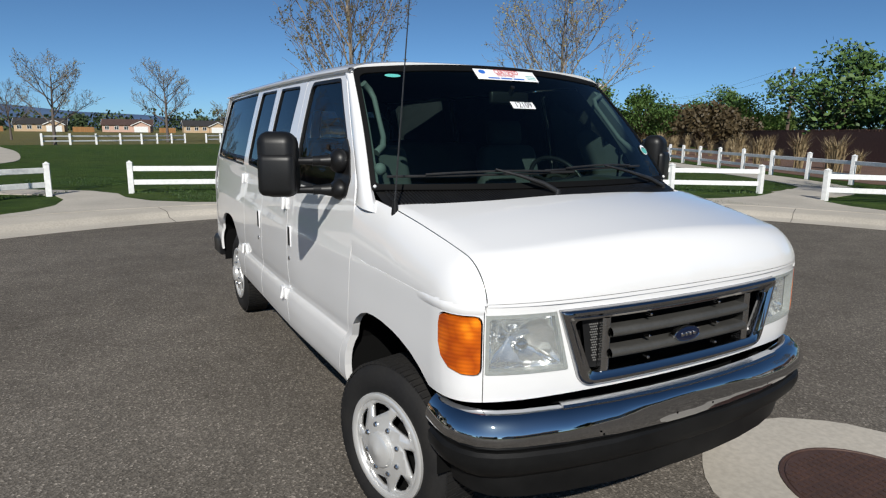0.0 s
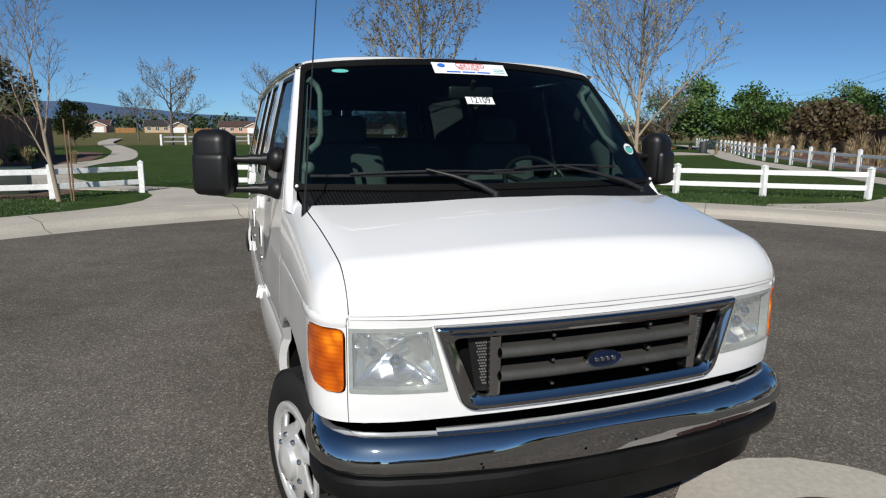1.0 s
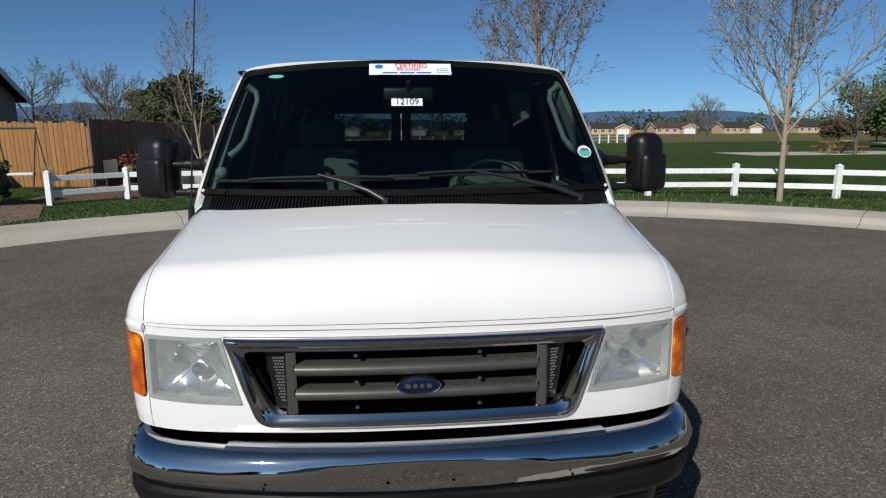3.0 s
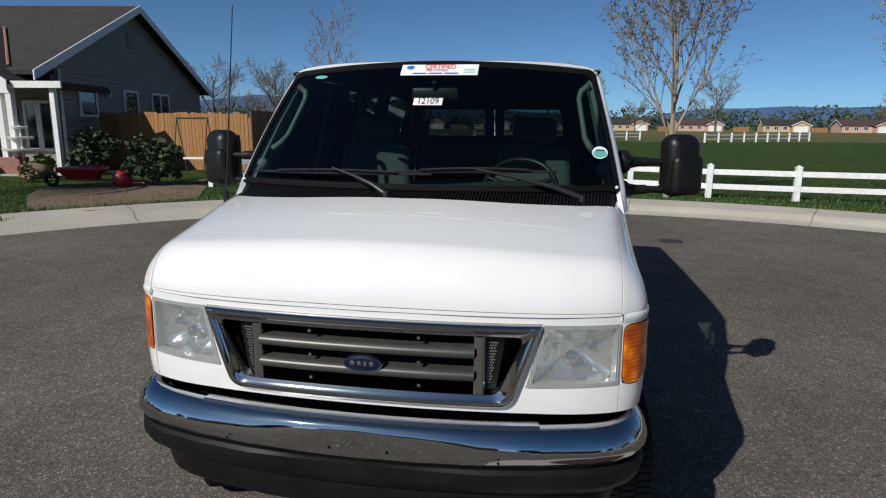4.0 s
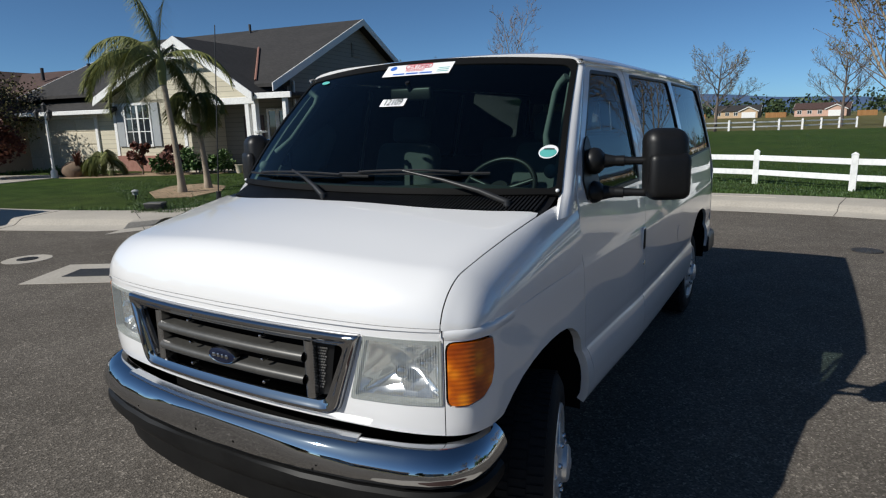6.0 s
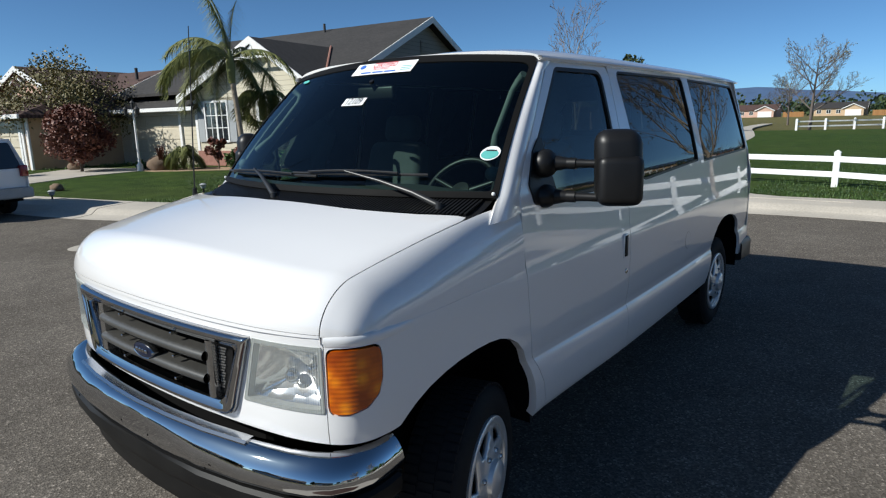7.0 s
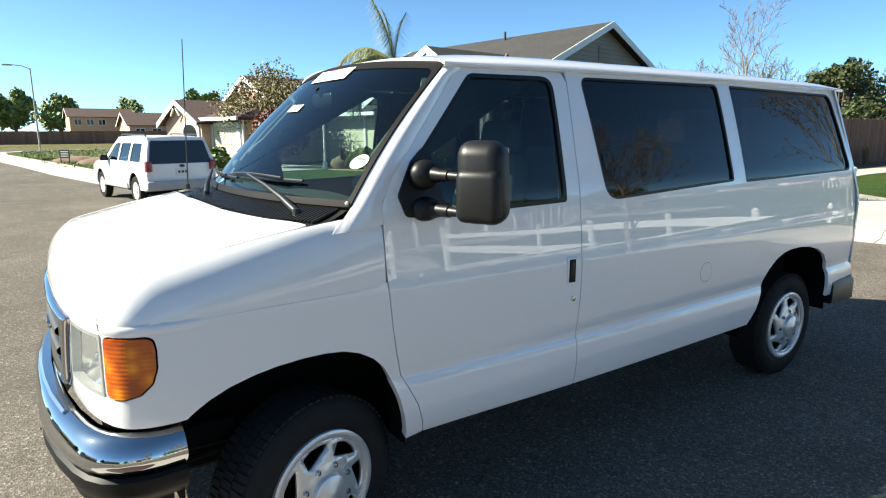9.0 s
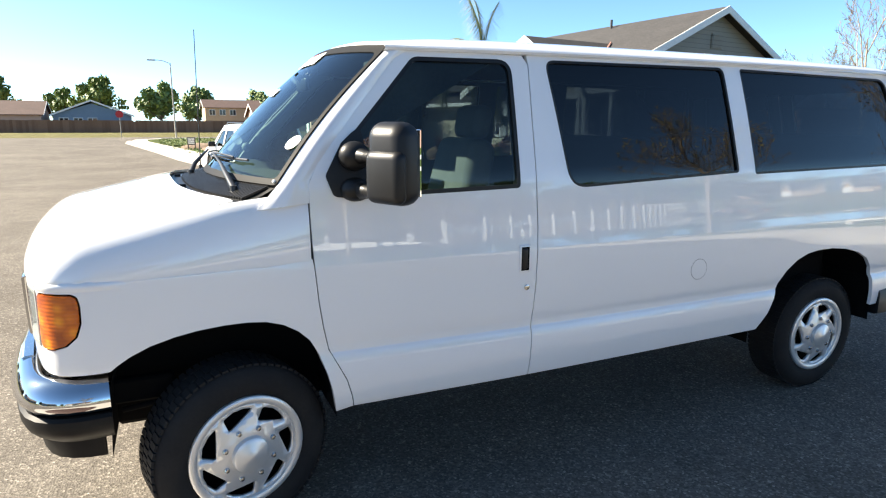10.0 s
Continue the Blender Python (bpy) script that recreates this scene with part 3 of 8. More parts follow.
def bare_tree(name, m, h, spread, seed, label, buds=900, bud=0.035, lean=0.0, wood=M_BARK, limbs=14, fork=0.62, leaf_material=None, group="park trees", thin=1.0):
    """A vase-shaped tree: a short trunk, ascending limbs, side branches and fine twigs with scattered buds; h is its full height."""
    t = thing(name, m, label, "tree", group)
    rr = random.Random(seed)
    wd, tw, lf = bmesh.new(), bmesh.new(), bmesh.new()
    tips = []

    def grow(p, d, length, r, depth):
        n = (3, 6, 5, 4, 2)[depth]
        wob = (0.03, 0.07, 0.07, 0.08, 0.10)[depth]
        pts, q, dd = [p], p, d.copy()
        for i in range(n):
            dd = (dd + Vector((rr.gauss(0, wob), rr.gauss(0, wob), rr.gauss(0.05, 0.04)))).normalized()
            q = q + dd * length / n
            pts.append(q)
        radii = [max(r * (1 - (0.80 if depth == 0 else 0.75) * i / n), 0.0030 * thin) for i in range(n + 1)]
        tube_bm(pts, radii, (10, 7, 5, 4, 3)[depth], False, bm=wd if depth < 2 else tw)
        if depth >= 2:
            tips.extend(pts[1:] if depth > 2 else pts[3:])
        if depth == 4:
            return
        kids = (limbs, 9, 5, 3)[depth]
        for k in range(kids):
            f = min(0.98, 0.24 + 0.74 * (k + rr.random() * 0.7) / kids if depth == 0 else 0.22 + 0.76 * (k + rr.random()) / kids)
            i = min(int(f * n), n - 1)
            c = pts[i].lerp(pts[i + 1], f * n - i)
            loc = (pts[i + 1] - pts[i]).normalized()
            side_d = Matrix.Rotation(2.4 * k + rr.uniform(-0.5, 0.5), 3, loc) @ loc.orthogonal().normalized()
            out = radians(rr.uniform(30, 48) * spread if depth == 0 else rr.uniform(26, 46))
            nd = loc * math.cos(out) + side_d * math.sin(out)
            if depth:
                nd.z += 0.12
            ln = h * rr.uniform(0.34, 0.44) * (1.25 - 0.6 * f) if depth == 0 else length * rr.uniform(0.34, 0.48) * (1.25 - 0.75 * f) if depth == 1 else length * rr.uniform(0.30, 0.5)
            grow(c, nd.normalized(), ln, r * rr.uniform(0.40, 0.50) * (1.1 - 0.6 * f) if depth == 0 else r * (1 - 0.7 * f) * 0.5, depth + 1)
    grow(Vector((0, 0, -0.1)), Vector((lean, 0.02, 1)).normalized(), h * fork, h * 0.0105 * thin ** 0.5, 0)
    k = h / max(v.co.z for v in tw.verts)
    for i in range(buds):
        c = rr.choice(tips)
        leaf(lf, c + Vector((rr.gauss(0, 0.02), rr.gauss(0, 0.02), rr.gauss(0, 0.02))) * thin, bud * rr.uniform(0.5, 1.4), rr)
    for b2 in (wd, tw, lf):
        b2.transform(Matrix.Scale(k, 4))
        bmesh.ops.recalc_face_normals(b2, faces=b2.faces)
    part("trunk", wd, wood, t, "pale trunk with tapered limbs", 60)
    part("twig", tw, M_TWIG if wood is M_BARK else wood, t, "fine bare twigs")["kind"] = "stuff"
    part("crown", lf, leaf_material or M_BUD, t, "sparse spring buds and leaves")
    return t


ta = bare_tree("tree", pose(3.32, 12.1, 0.12, 0, 0, 180), 6.4, 0.76, 4, "young bare street tree with pale trunk and spring buds", 4000, 0.032)
tb = bare_tree("tree", pose(8.40, 10.42, 0.12), 6.0, 0.90, 11, "young bare street tree leaning slightly, with pale trunk", 4200, 0.032, lean=0.04)
tc = bare_tree("tree", pose(-4.62, 12.68, 0.12, 0, 0, 180), 4.8, 0.62, 23, "thin staked bare tree beside the garden fence", 50, 0.03, lean=0.05, limbs=5, fork=0.66)
for k, (dx, dy) in enumerate(((0.22, 0.05), (0.30, -0.12))):
    st_ob = thing("tree_stake", pose(-4.62 + dx, 12.68 + dy, 0.12), "thin brown wooden tree stake", "stake", "tree stakes")
    part("stake", cyl_bm((0, 0, -0.05), (0.03 * k, 0.0, 1.75 - 0.25 * k), 0.017), M_STAKE, st_ob)
copy_thing(ta, pose(14.6, 3.4, 0.12, 0, 0, 130))
copy_thing(tb, pose(14.9, -2.6, 0.12, 0, 0, 200))
far_tree = bare_tree("tree", pose(-6.1, 63, 0.1), 8.6, 1.3, 31, "large bare park tree far across the lawn", 1500, 0.055, wood=M_GREYTWIG, limbs=12, thin=2.4)
for x, y, a, s in ((5.0, 86, 40, 1.25), (22.5, 85, 110, 1.1), (-13, 96, 200, 0.9), (36, 70, 250, 0.62), (38.5, 72, 20, 0.75), (44, 66, 300, 0.6), (28.1, 33.5, 75, 0.64), (-19, 60, 60, 0.8), (13, 92, 300, 0.7)):
    copy_thing(far_tree, pose(x, y, 0.1, 0, 0, a) @ Matrix.Scale(s, 4))
copy_thing(far_tree, pose(-17.6, 29, 0.1, 0, 0, 10) @ Matrix.Scale(0.64, 4))
copy_thing(far_tree, pose(-17.0, 36, 0.1, 0, 0, 100) @ Matrix.Scale(0.7, 4))
copy_thing(far_tree, pose(-20.0, 44, 0.1, 0, 0, 200) @ Matrix.Scale(0.75, 4))


def bushy(name, m, w, h, trunk, seed, material, label, category, leaves=900, size=0.12, group="", clumps=14, wood=M_BARKD):
    """A leafy tree or shrub: short limbs to uneven clumps of small leaves."""
    t = thing(name, m, label, category, group)
    rr = random.Random(seed)
    wd, lf = bmesh.new(), bmesh.new()
    cs = []
    for i in range(clumps):
        a, r = rr.uniform(0, 2 * math.pi), w / 2 * math.sqrt(rr.random()) * 0.85
        f = rr.random()
        z = trunk + (h - trunk) * (0.12 + 0.76 * f)
        r *= math.sqrt(max(0.1, 1 - (2 * f - 0.9) ** 2 * 0.8))
        cs.append((Vector((r * math.cos(a), r * math.sin(a), z)), rr.uniform(0.11, 0.21) * w))
    r0 = max(0.02, 0.02 * h)
    tube_bm([(0, 0, -0.05), (0.02 * h, 0, trunk * 0.6 + 0.05), (0, 0.02 * h, trunk + 0.1 * h)], [r0 * 1.3, r0, r0 * 0.8], 7, bm=wd)
    for c, r in cs:
        tube_bm([(0, 0, trunk * 0.7), c * 0.5 + Vector((0, 0, trunk * 0.4)), c], [r0 * 0.6, r0 * 0.4, r0 * 0.15], 5, bm=wd)
    for i in range(leaves):
        c, r = rr.choice(cs)
        d = Vector((rr.gauss(0, 1), rr.gauss(0, 1), rr.gauss(0, 0.8)))
        d = d.normalized() * r * (rr.random() ** 0.4)
        leaf(lf, c + d, size * rr.uniform(0.6, 1.4), rr)
    part("trunk", wd, wood, t, "", 60)
    part("crown", lf, material, t)
    return t


gt = bushy("tree", pose(46, 24.5, 0.1), 9.5, 7.8, 2.0, 5, M_LEAF, "dark green leafy tree behind the fence", "tree", 5600, 0.25, "fence trees", 34)
for x, y, a, s in ((44, 15, 70, 1.0), (50, 16, 140, 0.85), (66, 50, 10, 0.9), (72, 58, 120, 0.75), (60, 42, 200, 0.7), (41, 8, 300, 0.9), (41.5, 46.5, 30, 0.85), (45.5, 42.8, 130, 0.72)):
    copy_thing(gt, pose(x, y, 0.1, 0, 0, a) @ Matrix.Scale(s, 4))
br = bushy("tree", pose(60, 52, 0.1), 7, 4.8, 1.2, 6, leaf_mat("dark_bronze_leaves", (0.045, 0.032, 0.014), (0.085, 0.06, 0.024)), "bronze-leaved tree behind the fence", "tree", 4600, 0.26, "fence trees", 26)
for x, y, a, s in ((66, 62, 30, 0.9), (56, 66, 100, 0.8), (75, 75, 200, 1.0), (49, 63, 20, 0.6), (53, 38, 77, 0.65), (47, 36.5, 250, 0.85)):
    copy_thing(br, pose(x, y, 0.1, 0, 0, a) @ Matrix.Scale(s, 4))
ev = bushy("tree", pose(-12.1, 34, 0.1), 4.6, 4.9, 0.9, 8, M_OLIVE, "dense dark evergreen tree behind the board fence", "tree", 7000, 0.14, "garden trees", 30)
for x, y, a, s in ((-16.5, 46, 50, 1.05), (-21, 52, 120, 0.95), (-13.8, 60, 210, 0.8), (-24, 60, 10, 1.2)):
    copy_thing(ev, pose(x, y, 0.1, 0, 0, a) @ Matrix.Scale(s, 4))
lt = bushy("tree", pose(-150, -14, 0.1), 11, 11, 2.5, 9, M_LEAF2, "light green leafy tree beyond the houses", "tree", 2400, 0.6, "street trees", 20)
for x, y, a, s in ((-165, -2, 40, 1.0), (-150, 6, 90, 0.85), (-170, 22, 150, 0.9), (-145, -32, 20, 0.95), (-150, 34, 200, 1.0), (-120, 30, 250, 0.8), (-158, -22, 10, 0.8), (104, 73, 60, 0.55), (110, 73.5, 130, 0.5), (107, 68, 210, 0.55)):
    copy_thing(lt, pose(x, y, 0.1, 0, 0, a) @ Matrix.Scale(s, 4))

# far woods behind the houses
rr = random.Random(77)
bm = bmesh.new()
for i in range(460):
    a = radians(rr.uniform(-5, 122))
    d = rr.uniform(320, 430)
    cx, cy = d * math.cos(a), d * math.sin(a)
    hh, ww = rr.uniform(5, 12), rr.uniform(5, 9)
    for k in range(46):
        f = rr.random()
        q = Vector((cx + rr.gauss(0, 0.32) * ww, cy + rr.gauss(0, 0.32) * ww, 0.5 + hh * f))
        leaf(bm, q, rr.uniform(0.9, 1.9), rr, 1.2)
tagged(obj("far_woods", bm, M_EVER), "dark green belt of far trees", "woods", kind="stuff")

# hills on the horizon, air haze put into their blue colour
M_HAZEHILL = mat("haze_blue_hills", (0.055, 0.10, 0.19), (0.045, 0.085, 0.17), 1.0, s1=0.002, s2=0.02)
bm = bmesh.new()
prev = None
for i in range(121):
    a = radians(20 + 130 * i / 120)
    hgt = 100 + 70 * noise.noise(Vector((i * 0.07, 0.3, 0))) + 34 * noise.noise(Vector((i * 0.21, 4.3, 0))) + 25 * math.sin(i * 0.05 + 1.0)
    rise = min(1.0, max(0.0, (math.degrees(a) - 46) / 22))
    hgt *= rise * rise * (3 - 2 * rise)
    x, y = 2900 * math.cos(a), 2900 * math.sin(a)
    row = [bm.verts.new((x, y, -1)), bm.verts.new((x * 1.02, y * 1.02, max(3, hgt) * 0.7)), bm.verts.new((x * 1.05, y * 1.05, max(4, hgt)))]
    if prev:
        for j in range(2):
            bm.faces.new((prev[j], row[j], row[j + 1], prev[j + 1]))
    prev = row
tagged(obj("hills", bm, M_HAZEHILL, smooth=80), "horizon hills with haze painted in as blue", "hills", kind="structure")


def tuft(bm, x, y, z, h, n, rr, spread=0.35, width=0.012):
    for i in range(n):
        a, o = rr.uniform(0, 2 * math.pi), rr.uniform(0.3, 1.0) * spread
        b = Vector((x + rr.gauss(0, 0.05), y + rr.gauss(0, 0.05), z))
        d = Vector((math.cos(a), math.sin(a), 0))
        hh = h * rr.uniform(0.6, 1.1)
        s = d.cross(Vector((0, 0, 1))) * width
        m1 = b + d * o * 0.35 + Vector((0, 0, hh * 0.7))
        m2 = b + d * o + Vector((0, 0, hh))
        vs_ = [bm.verts.new(q) for q in (b - s, b + s, m1 + s * 0.8, m1 - s * 0.8, m2)]
        bm.faces.new(vs_[:4])
        bm.faces.new((vs_[3], vs_[2], vs_[4]))


gr = thing("grass_clump", pose(0, 0, 0), "tall dry ornamental grass clump", "grass", "grass clumps")
bm = bmesh.new()
tuft(bm, 0, 0, 0, 1.1, 130, random.Random(2), 0.55, 0.016)
part("blade", bm, M_STRAW, gr)["kind"] = "stuff"
gr.matrix_basis = pose(28, 16, 0.13)
rr = random.Random(12)
line = resample([(26, 12), (29, 17.5), (33, 23), (41, 35), (52, 50), (60, 62)], 1.5)
for i, (x, y) in enumerate(line):
    copy_thing(gr, pose(x + rr.uniform(-1.2, 2.2), y + rr.uniform(-1.5, 1.5), 0.13, 0, 0, rr.uniform(0, 360)) @ Matrix.Scale(rr.uniform(0.8, 1.6), 4))
for x, y in ((-7.6, 18), (-9.0, 21), (-8.4, 25), (-7.5, 28.5), (-9.5, 31), (26, 33), (33, 34), (37, 37), (24, 34), (-9.8, 15.4)):
    copy_thing(gr, pose(x, y, 0.13, 0, 0, rr.uniform(0, 360)) @ Matrix.Scale(rr.uniform(0.5, 0.9), 4))
# lawn edge: longer grass along the kerb and under the fence
bm = bmesh.new()
rr = random.Random(5)
back = offset(EDGE, -1.62)
for p, q in zip(back, back[1:]):
    if p[0] < -24 or p[1] < -2:
        continue
    if -4.9 < p[0] < 0.6 and p[1] > 8 or p[0] > 10.0 and 3.4 < p[1] < 8.2 or -16.5 < p[0] < -9.7:
        continue
    l = math.dist(p, q)
    for i in range(int(l * 70)):
        t, o = rr.random(), abs(rr.gauss(0, 0.10))
        tuft(bm, p[0] + (q[0] - p[0]) * t, p[1] + (q[1] - p[1]) * t + o, 0.11, rr.uniform(0.05, 0.12), 3, rr, 0.06, 0.006)
for pts in (FENCE_R, [(-7.9, 11.9), (-6.7, 13.3), (-4.65, 13.6), (-2.85, 15.1)]):
    for p, q in zip(pts, pts[1:]):
        for i in range(int(math.dist(p, q) * 30)):
            t = rr.random()
            tuft(bm, p[0] + (q[0] - p[0]) * t, p[1] + (q[1] - p[1]) * t + rr.gauss(0, 0.05), 0.11, rr.uniform(0.04, 0.11), 3, rr, 0.05, 0.006)
tagged(obj("edge_grass", bm, M_LEAF), "longer green grass along kerb and fence", "grass", kind="stuff")
# broad lawn blades near the road
bm = bmesh.new()
for i in range(60000):
    a, r = radians(rr.uniform(15, 153)), 11.95 + 9 * rr.random() ** 1.6
    x, y = CX + r * math.cos(a), CY + r * math.sin(a)
    if -5.7 < x < 1.3 and 10 < y < 17 and not (x < -4.2 and y < 15) and not (x > -0.6 and y > 12) or 11 < x < 17 and 3 < y < 9:
        continue
    tuft(bm, x, y, 0.115, rr.uniform(0.02, 0.05), 2, rr, 0.05, 0.006)
tagged(obj("lawn_grass", bm, leaf_mat("lawn_blades", (0.022, 0.052, 0.008), (0.045, 0.092, 0.016))), "short mown lawn grass", "grass", kind="stuff")


# ---- houses ----
def siding_mat(name, c, pitch=0.18):
    m, nt, b = nodes(name)
    vec = coords(nt)
    w = nt.nodes.new("ShaderNodeTexWave")
    w.bands_direction, w.wave_profile = "Z", "SAW"
    w.inputs["Scale"].default_value = 0.314 / pitch
    nt.links.new(vec, w.inputs["Vector"])
    n = noise_tex(nt, vec, 1.2)
    col = mix(nt, ramp(nt, n, [(0.3, c), (0.7, tuple(v * 0.9 for v in c))]), ramp(nt, w.outputs["Fac"], [(0.0, (0.42,) * 3), (0.16, (1,) * 3)]), 0.9, "MULTIPLY")
    nt.links.new(col, b.inputs["Base Color"])
    b.inputs["Roughness"].default_value = 0.7
    bump(nt, b, w.outputs["Fac"], 0.6, 0.02)
    return m


def shingle_mat(name, c1, c2):
    m, nt, b = nodes(name)
    vec = coords(nt)
    br_n = nt.nodes.new("ShaderNodeTexBrick")
    br_n.inputs["Scale"].default_value = 3.2
    br_n.inputs["Color1"].default_value, br_n.inputs["Color2"].default_value = (*c1, 1), (*c2, 1)
    br_n.inputs["Mortar"].default_value = (*[v * 0.6 for v in c1], 1)
    br_n.inputs["Mortar Size"].default_value = 0.012
    nt.links.new(vec, br_n.inputs["Vector"])
    n = noise_tex(nt, vec, 0.6)
    nt.links.new(mix(nt, br_n.outputs["Color"], ramp(nt, n, [(0.3, (0.85,) * 3), (0.7, (1.12,) * 3)]), 0.8, "MULTIPLY"), b.inputs["Base Color"])
    b.inputs["Roughness"].default_value = 0.9
    return m


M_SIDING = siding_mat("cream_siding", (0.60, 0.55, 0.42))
# Taupe for the gable and porch walls, darkened to stand for their shade.
M_SIDING_SHADE = siding_mat("shaded_taupe_siding", (0.26, 0.245, 0.21))
M_ROOF = shingle_mat("grey_shingles", (0.026, 0.0245, 0.024), (0.040, 0.037, 0.036))
M_ROOFB = shingle_mat("brown_shingles", (0.060, 0.034, 0.028), (0.088, 0.050, 0.042))
M_TRIMW = mat("white_trim", (0.76, 0.76, 0.74), (0.70, 0.70, 0.68), 0.55, s1=2, s2=20)
M_GARAGE = mat("cream_door", (0.58, 0.52, 0.40), (0.53, 0.48, 0.37), 0.6, s1=1, s2=15)
M_STUCCO = mat("tan_stucco", (0.52, 0.38, 0.24), (0.46, 0.33, 0.21), 0.9, s1=1.2, s2=40, bump_s=0.3)
M_PINK = mat("pink_stucco", (0.55, 0.36, 0.28), (0.49, 0.32, 0.25), 0.9, s1=1.2, s2=40, bump_s=0.3)
M_BRICK = mat("red_brick", (0.24, 0.11, 0.085), (0.33, 0.17, 0.13), 0.9, s1=9, s2=30, bump_s=0.4)
M_SHUT = mat("grey_shutter", (0.33, 0.35, 0.36), (0.29, 0.31, 0.32), 0.6)
M_WINGLASS = plain("house_window_glass", (0.02, 0.025, 0.03), 0.05, 0, 0.5)
M_DOORD = mat("dark_door", (0.05, 0.03, 0.03), (0.07, 0.04, 0.04), 0.5)


def gable_roof(parent, x0, x1, y0, y1, z_eave, z_ridge, along, material, over=0.35, thick=0.12, label="dark shingled gable roof", trim=True, peak=None):
    """Two slopes; along: 'x' or 'y' for the ridge."""
    bm = bmesh.new()
    if along == "x":
        lo, hi = y0, y1
        f = lambda a, b, z: (a, b, z)
        a0, a1 = x0 - over, x1 + over
    else:
        lo, hi = x0, x1
        f = lambda a, b, z: (b, a, z)
        a0, a1 = y0 - over, y1 + over
    mid = (lo + hi) / 2 if peak is None else peak
    edges = []
    for sgn, half in ((1, hi - mid), (-1, mid - lo)):
        ze = z_eave - (z_ridge - z_eave) / half * over
        e, r = mid + sgn * (half + over), mid
        edges.append((e, ze))
        top = [f(a0, e, ze + thick), f(a1, e, ze + thick), f(a1, r, z_ridge + thick), f(a0, r, z_ridge + thick)]
        bot = [f(a0, e, ze), f(a1, e, ze), f(a1, r, z_ridge), f(a0, r, z_ridge)]
        vs_ = [bm.verts.new(p) for p in top + bot]
        for fc in ((0, 1, 2, 3), (7, 6, 5, 4), (0, 4, 5, 1), (0, 3, 7, 4), (1, 5, 6, 2)):
            bm.faces.new([vs_[k] for k in fc])
    bmesh.ops.recalc_face_normals(bm, faces=bm.faces)
    roof_ob = part("roof", bm, material, parent, label)
    if trim:
        for a in (a0, a1):
            for e, ze in edges:
                d = 0.02 if a == a1 else -0.02
                b2 = bmesh.new()
                c = [f(a, e, ze - 0.16), f(a, mid, z_ridge - 0.14), f(a, mid, z_ridge + thick + 0.01), f(a, e, ze + thick + 0.01)]
                c2 = [f(a + 2 * d, *((q[1], q[2]) if along == "x" else (q[0], q[2]))) for q in c]
                vs_ = [b2.verts.new(q) for q in c + c2]
                for fc in ((0, 1, 2, 3), (7, 6, 5, 4), (0, 4, 5, 1), (3, 2, 6, 7), (0, 3, 7, 4), (1, 5, 6, 2)):
                    b2.faces.new([vs_[k] for k in fc])
                bmesh.ops.recalc_face_normals(b2, faces=b2.faces)
                part("barge_board", b2, M_TRIMW, parent, "white barge board")
    return roof_ob


def gable_wall(parent, x0, x1, y0, y1, z_eave, z_ridge, along, material, name="wall", label=""):
    """A box with gabled ends."""
    bm = bmesh.new()
    if along == "x":
        my = (y0 + y1) / 2
        prof = [(y0, 0), (y1, 0), (y1, z_eave), (my, z_ridge), (y0, z_eave)]
        ends = [[(x, y, z) for y, z in prof] for x in (x0, x1)]
    else:
        mx = (x0 + x1) / 2
        prof = [(x0, 0), (x1, 0), (x1, z_eave), (mx, z_ridge), (x0, z_eave)]
        ends = [[(x, y, z) for x, z in prof] for y in (y0, y1)]
    a, b = ([bm.verts.new(p) for p in e] for e in ends)
    bm.faces.new(a)
    bm.faces.new(b[::-1])
    for j in range(5):
        bm.faces.new((a[j], b[j], b[(j + 1) % 5], a[(j + 1) % 5]))
    bmesh.ops.recalc_face_normals(bm, faces=bm.faces)
    return part(name, bm, material, parent, label)


def window(parent, m, w, h, shutters=False, cols=2, rows=3):
    """A window facing local -y, its foot in the middle at m."""
    wd = part("window", bmesh.new(), M_TRIMW, parent, "white framed window")
    def add(name, b2, mt, lab=""):
        b2.transform(m)
        return part(name, b2, mt, wd, lab)
    add("pane", box_bm(-w / 2, -0.03, 0, w / 2, -0.01, h), M_WINGLASS, "dark glass")
    for x0, x1, z0, z1 in ((-w / 2 - 0.09, -w / 2, -0.09, h + 0.09), (w / 2, w / 2 + 0.09, -0.09, h + 0.09), (-w / 2, w / 2, h, h + 0.10), (-w / 2, w / 2, -0.10, 0)):
        add("frame", box_bm(x0, -0.07, z0, x1, 0.0, z1, 0.01), M_TRIMW)
    for i in range(1, cols):
        x = -w / 2 + w * i / cols
        add("bar", box_bm(x - (0.05 if i * 2 == cols else 0.015), -0.05, 0, x + (0.05 if i * 2 == cols else 0.015), -0.02, h), M_TRIMW)
    for i in range(1, rows):
        z = h * i / rows
        add("bar", box_bm(-w / 2, -0.045, z - 0.015, w / 2, -0.025, z + 0.015), M_TRIMW)
    if shutters:
        for sg in (1, -1):
            x = sg * (w / 2 + 0.31)
            add("shutter", box_bm(x - 0.2, -0.06, -0.08, x + 0.2, 0.0, h + 0.08, 0.015), M_SHUT, "grey louvred shutter")
    return wd


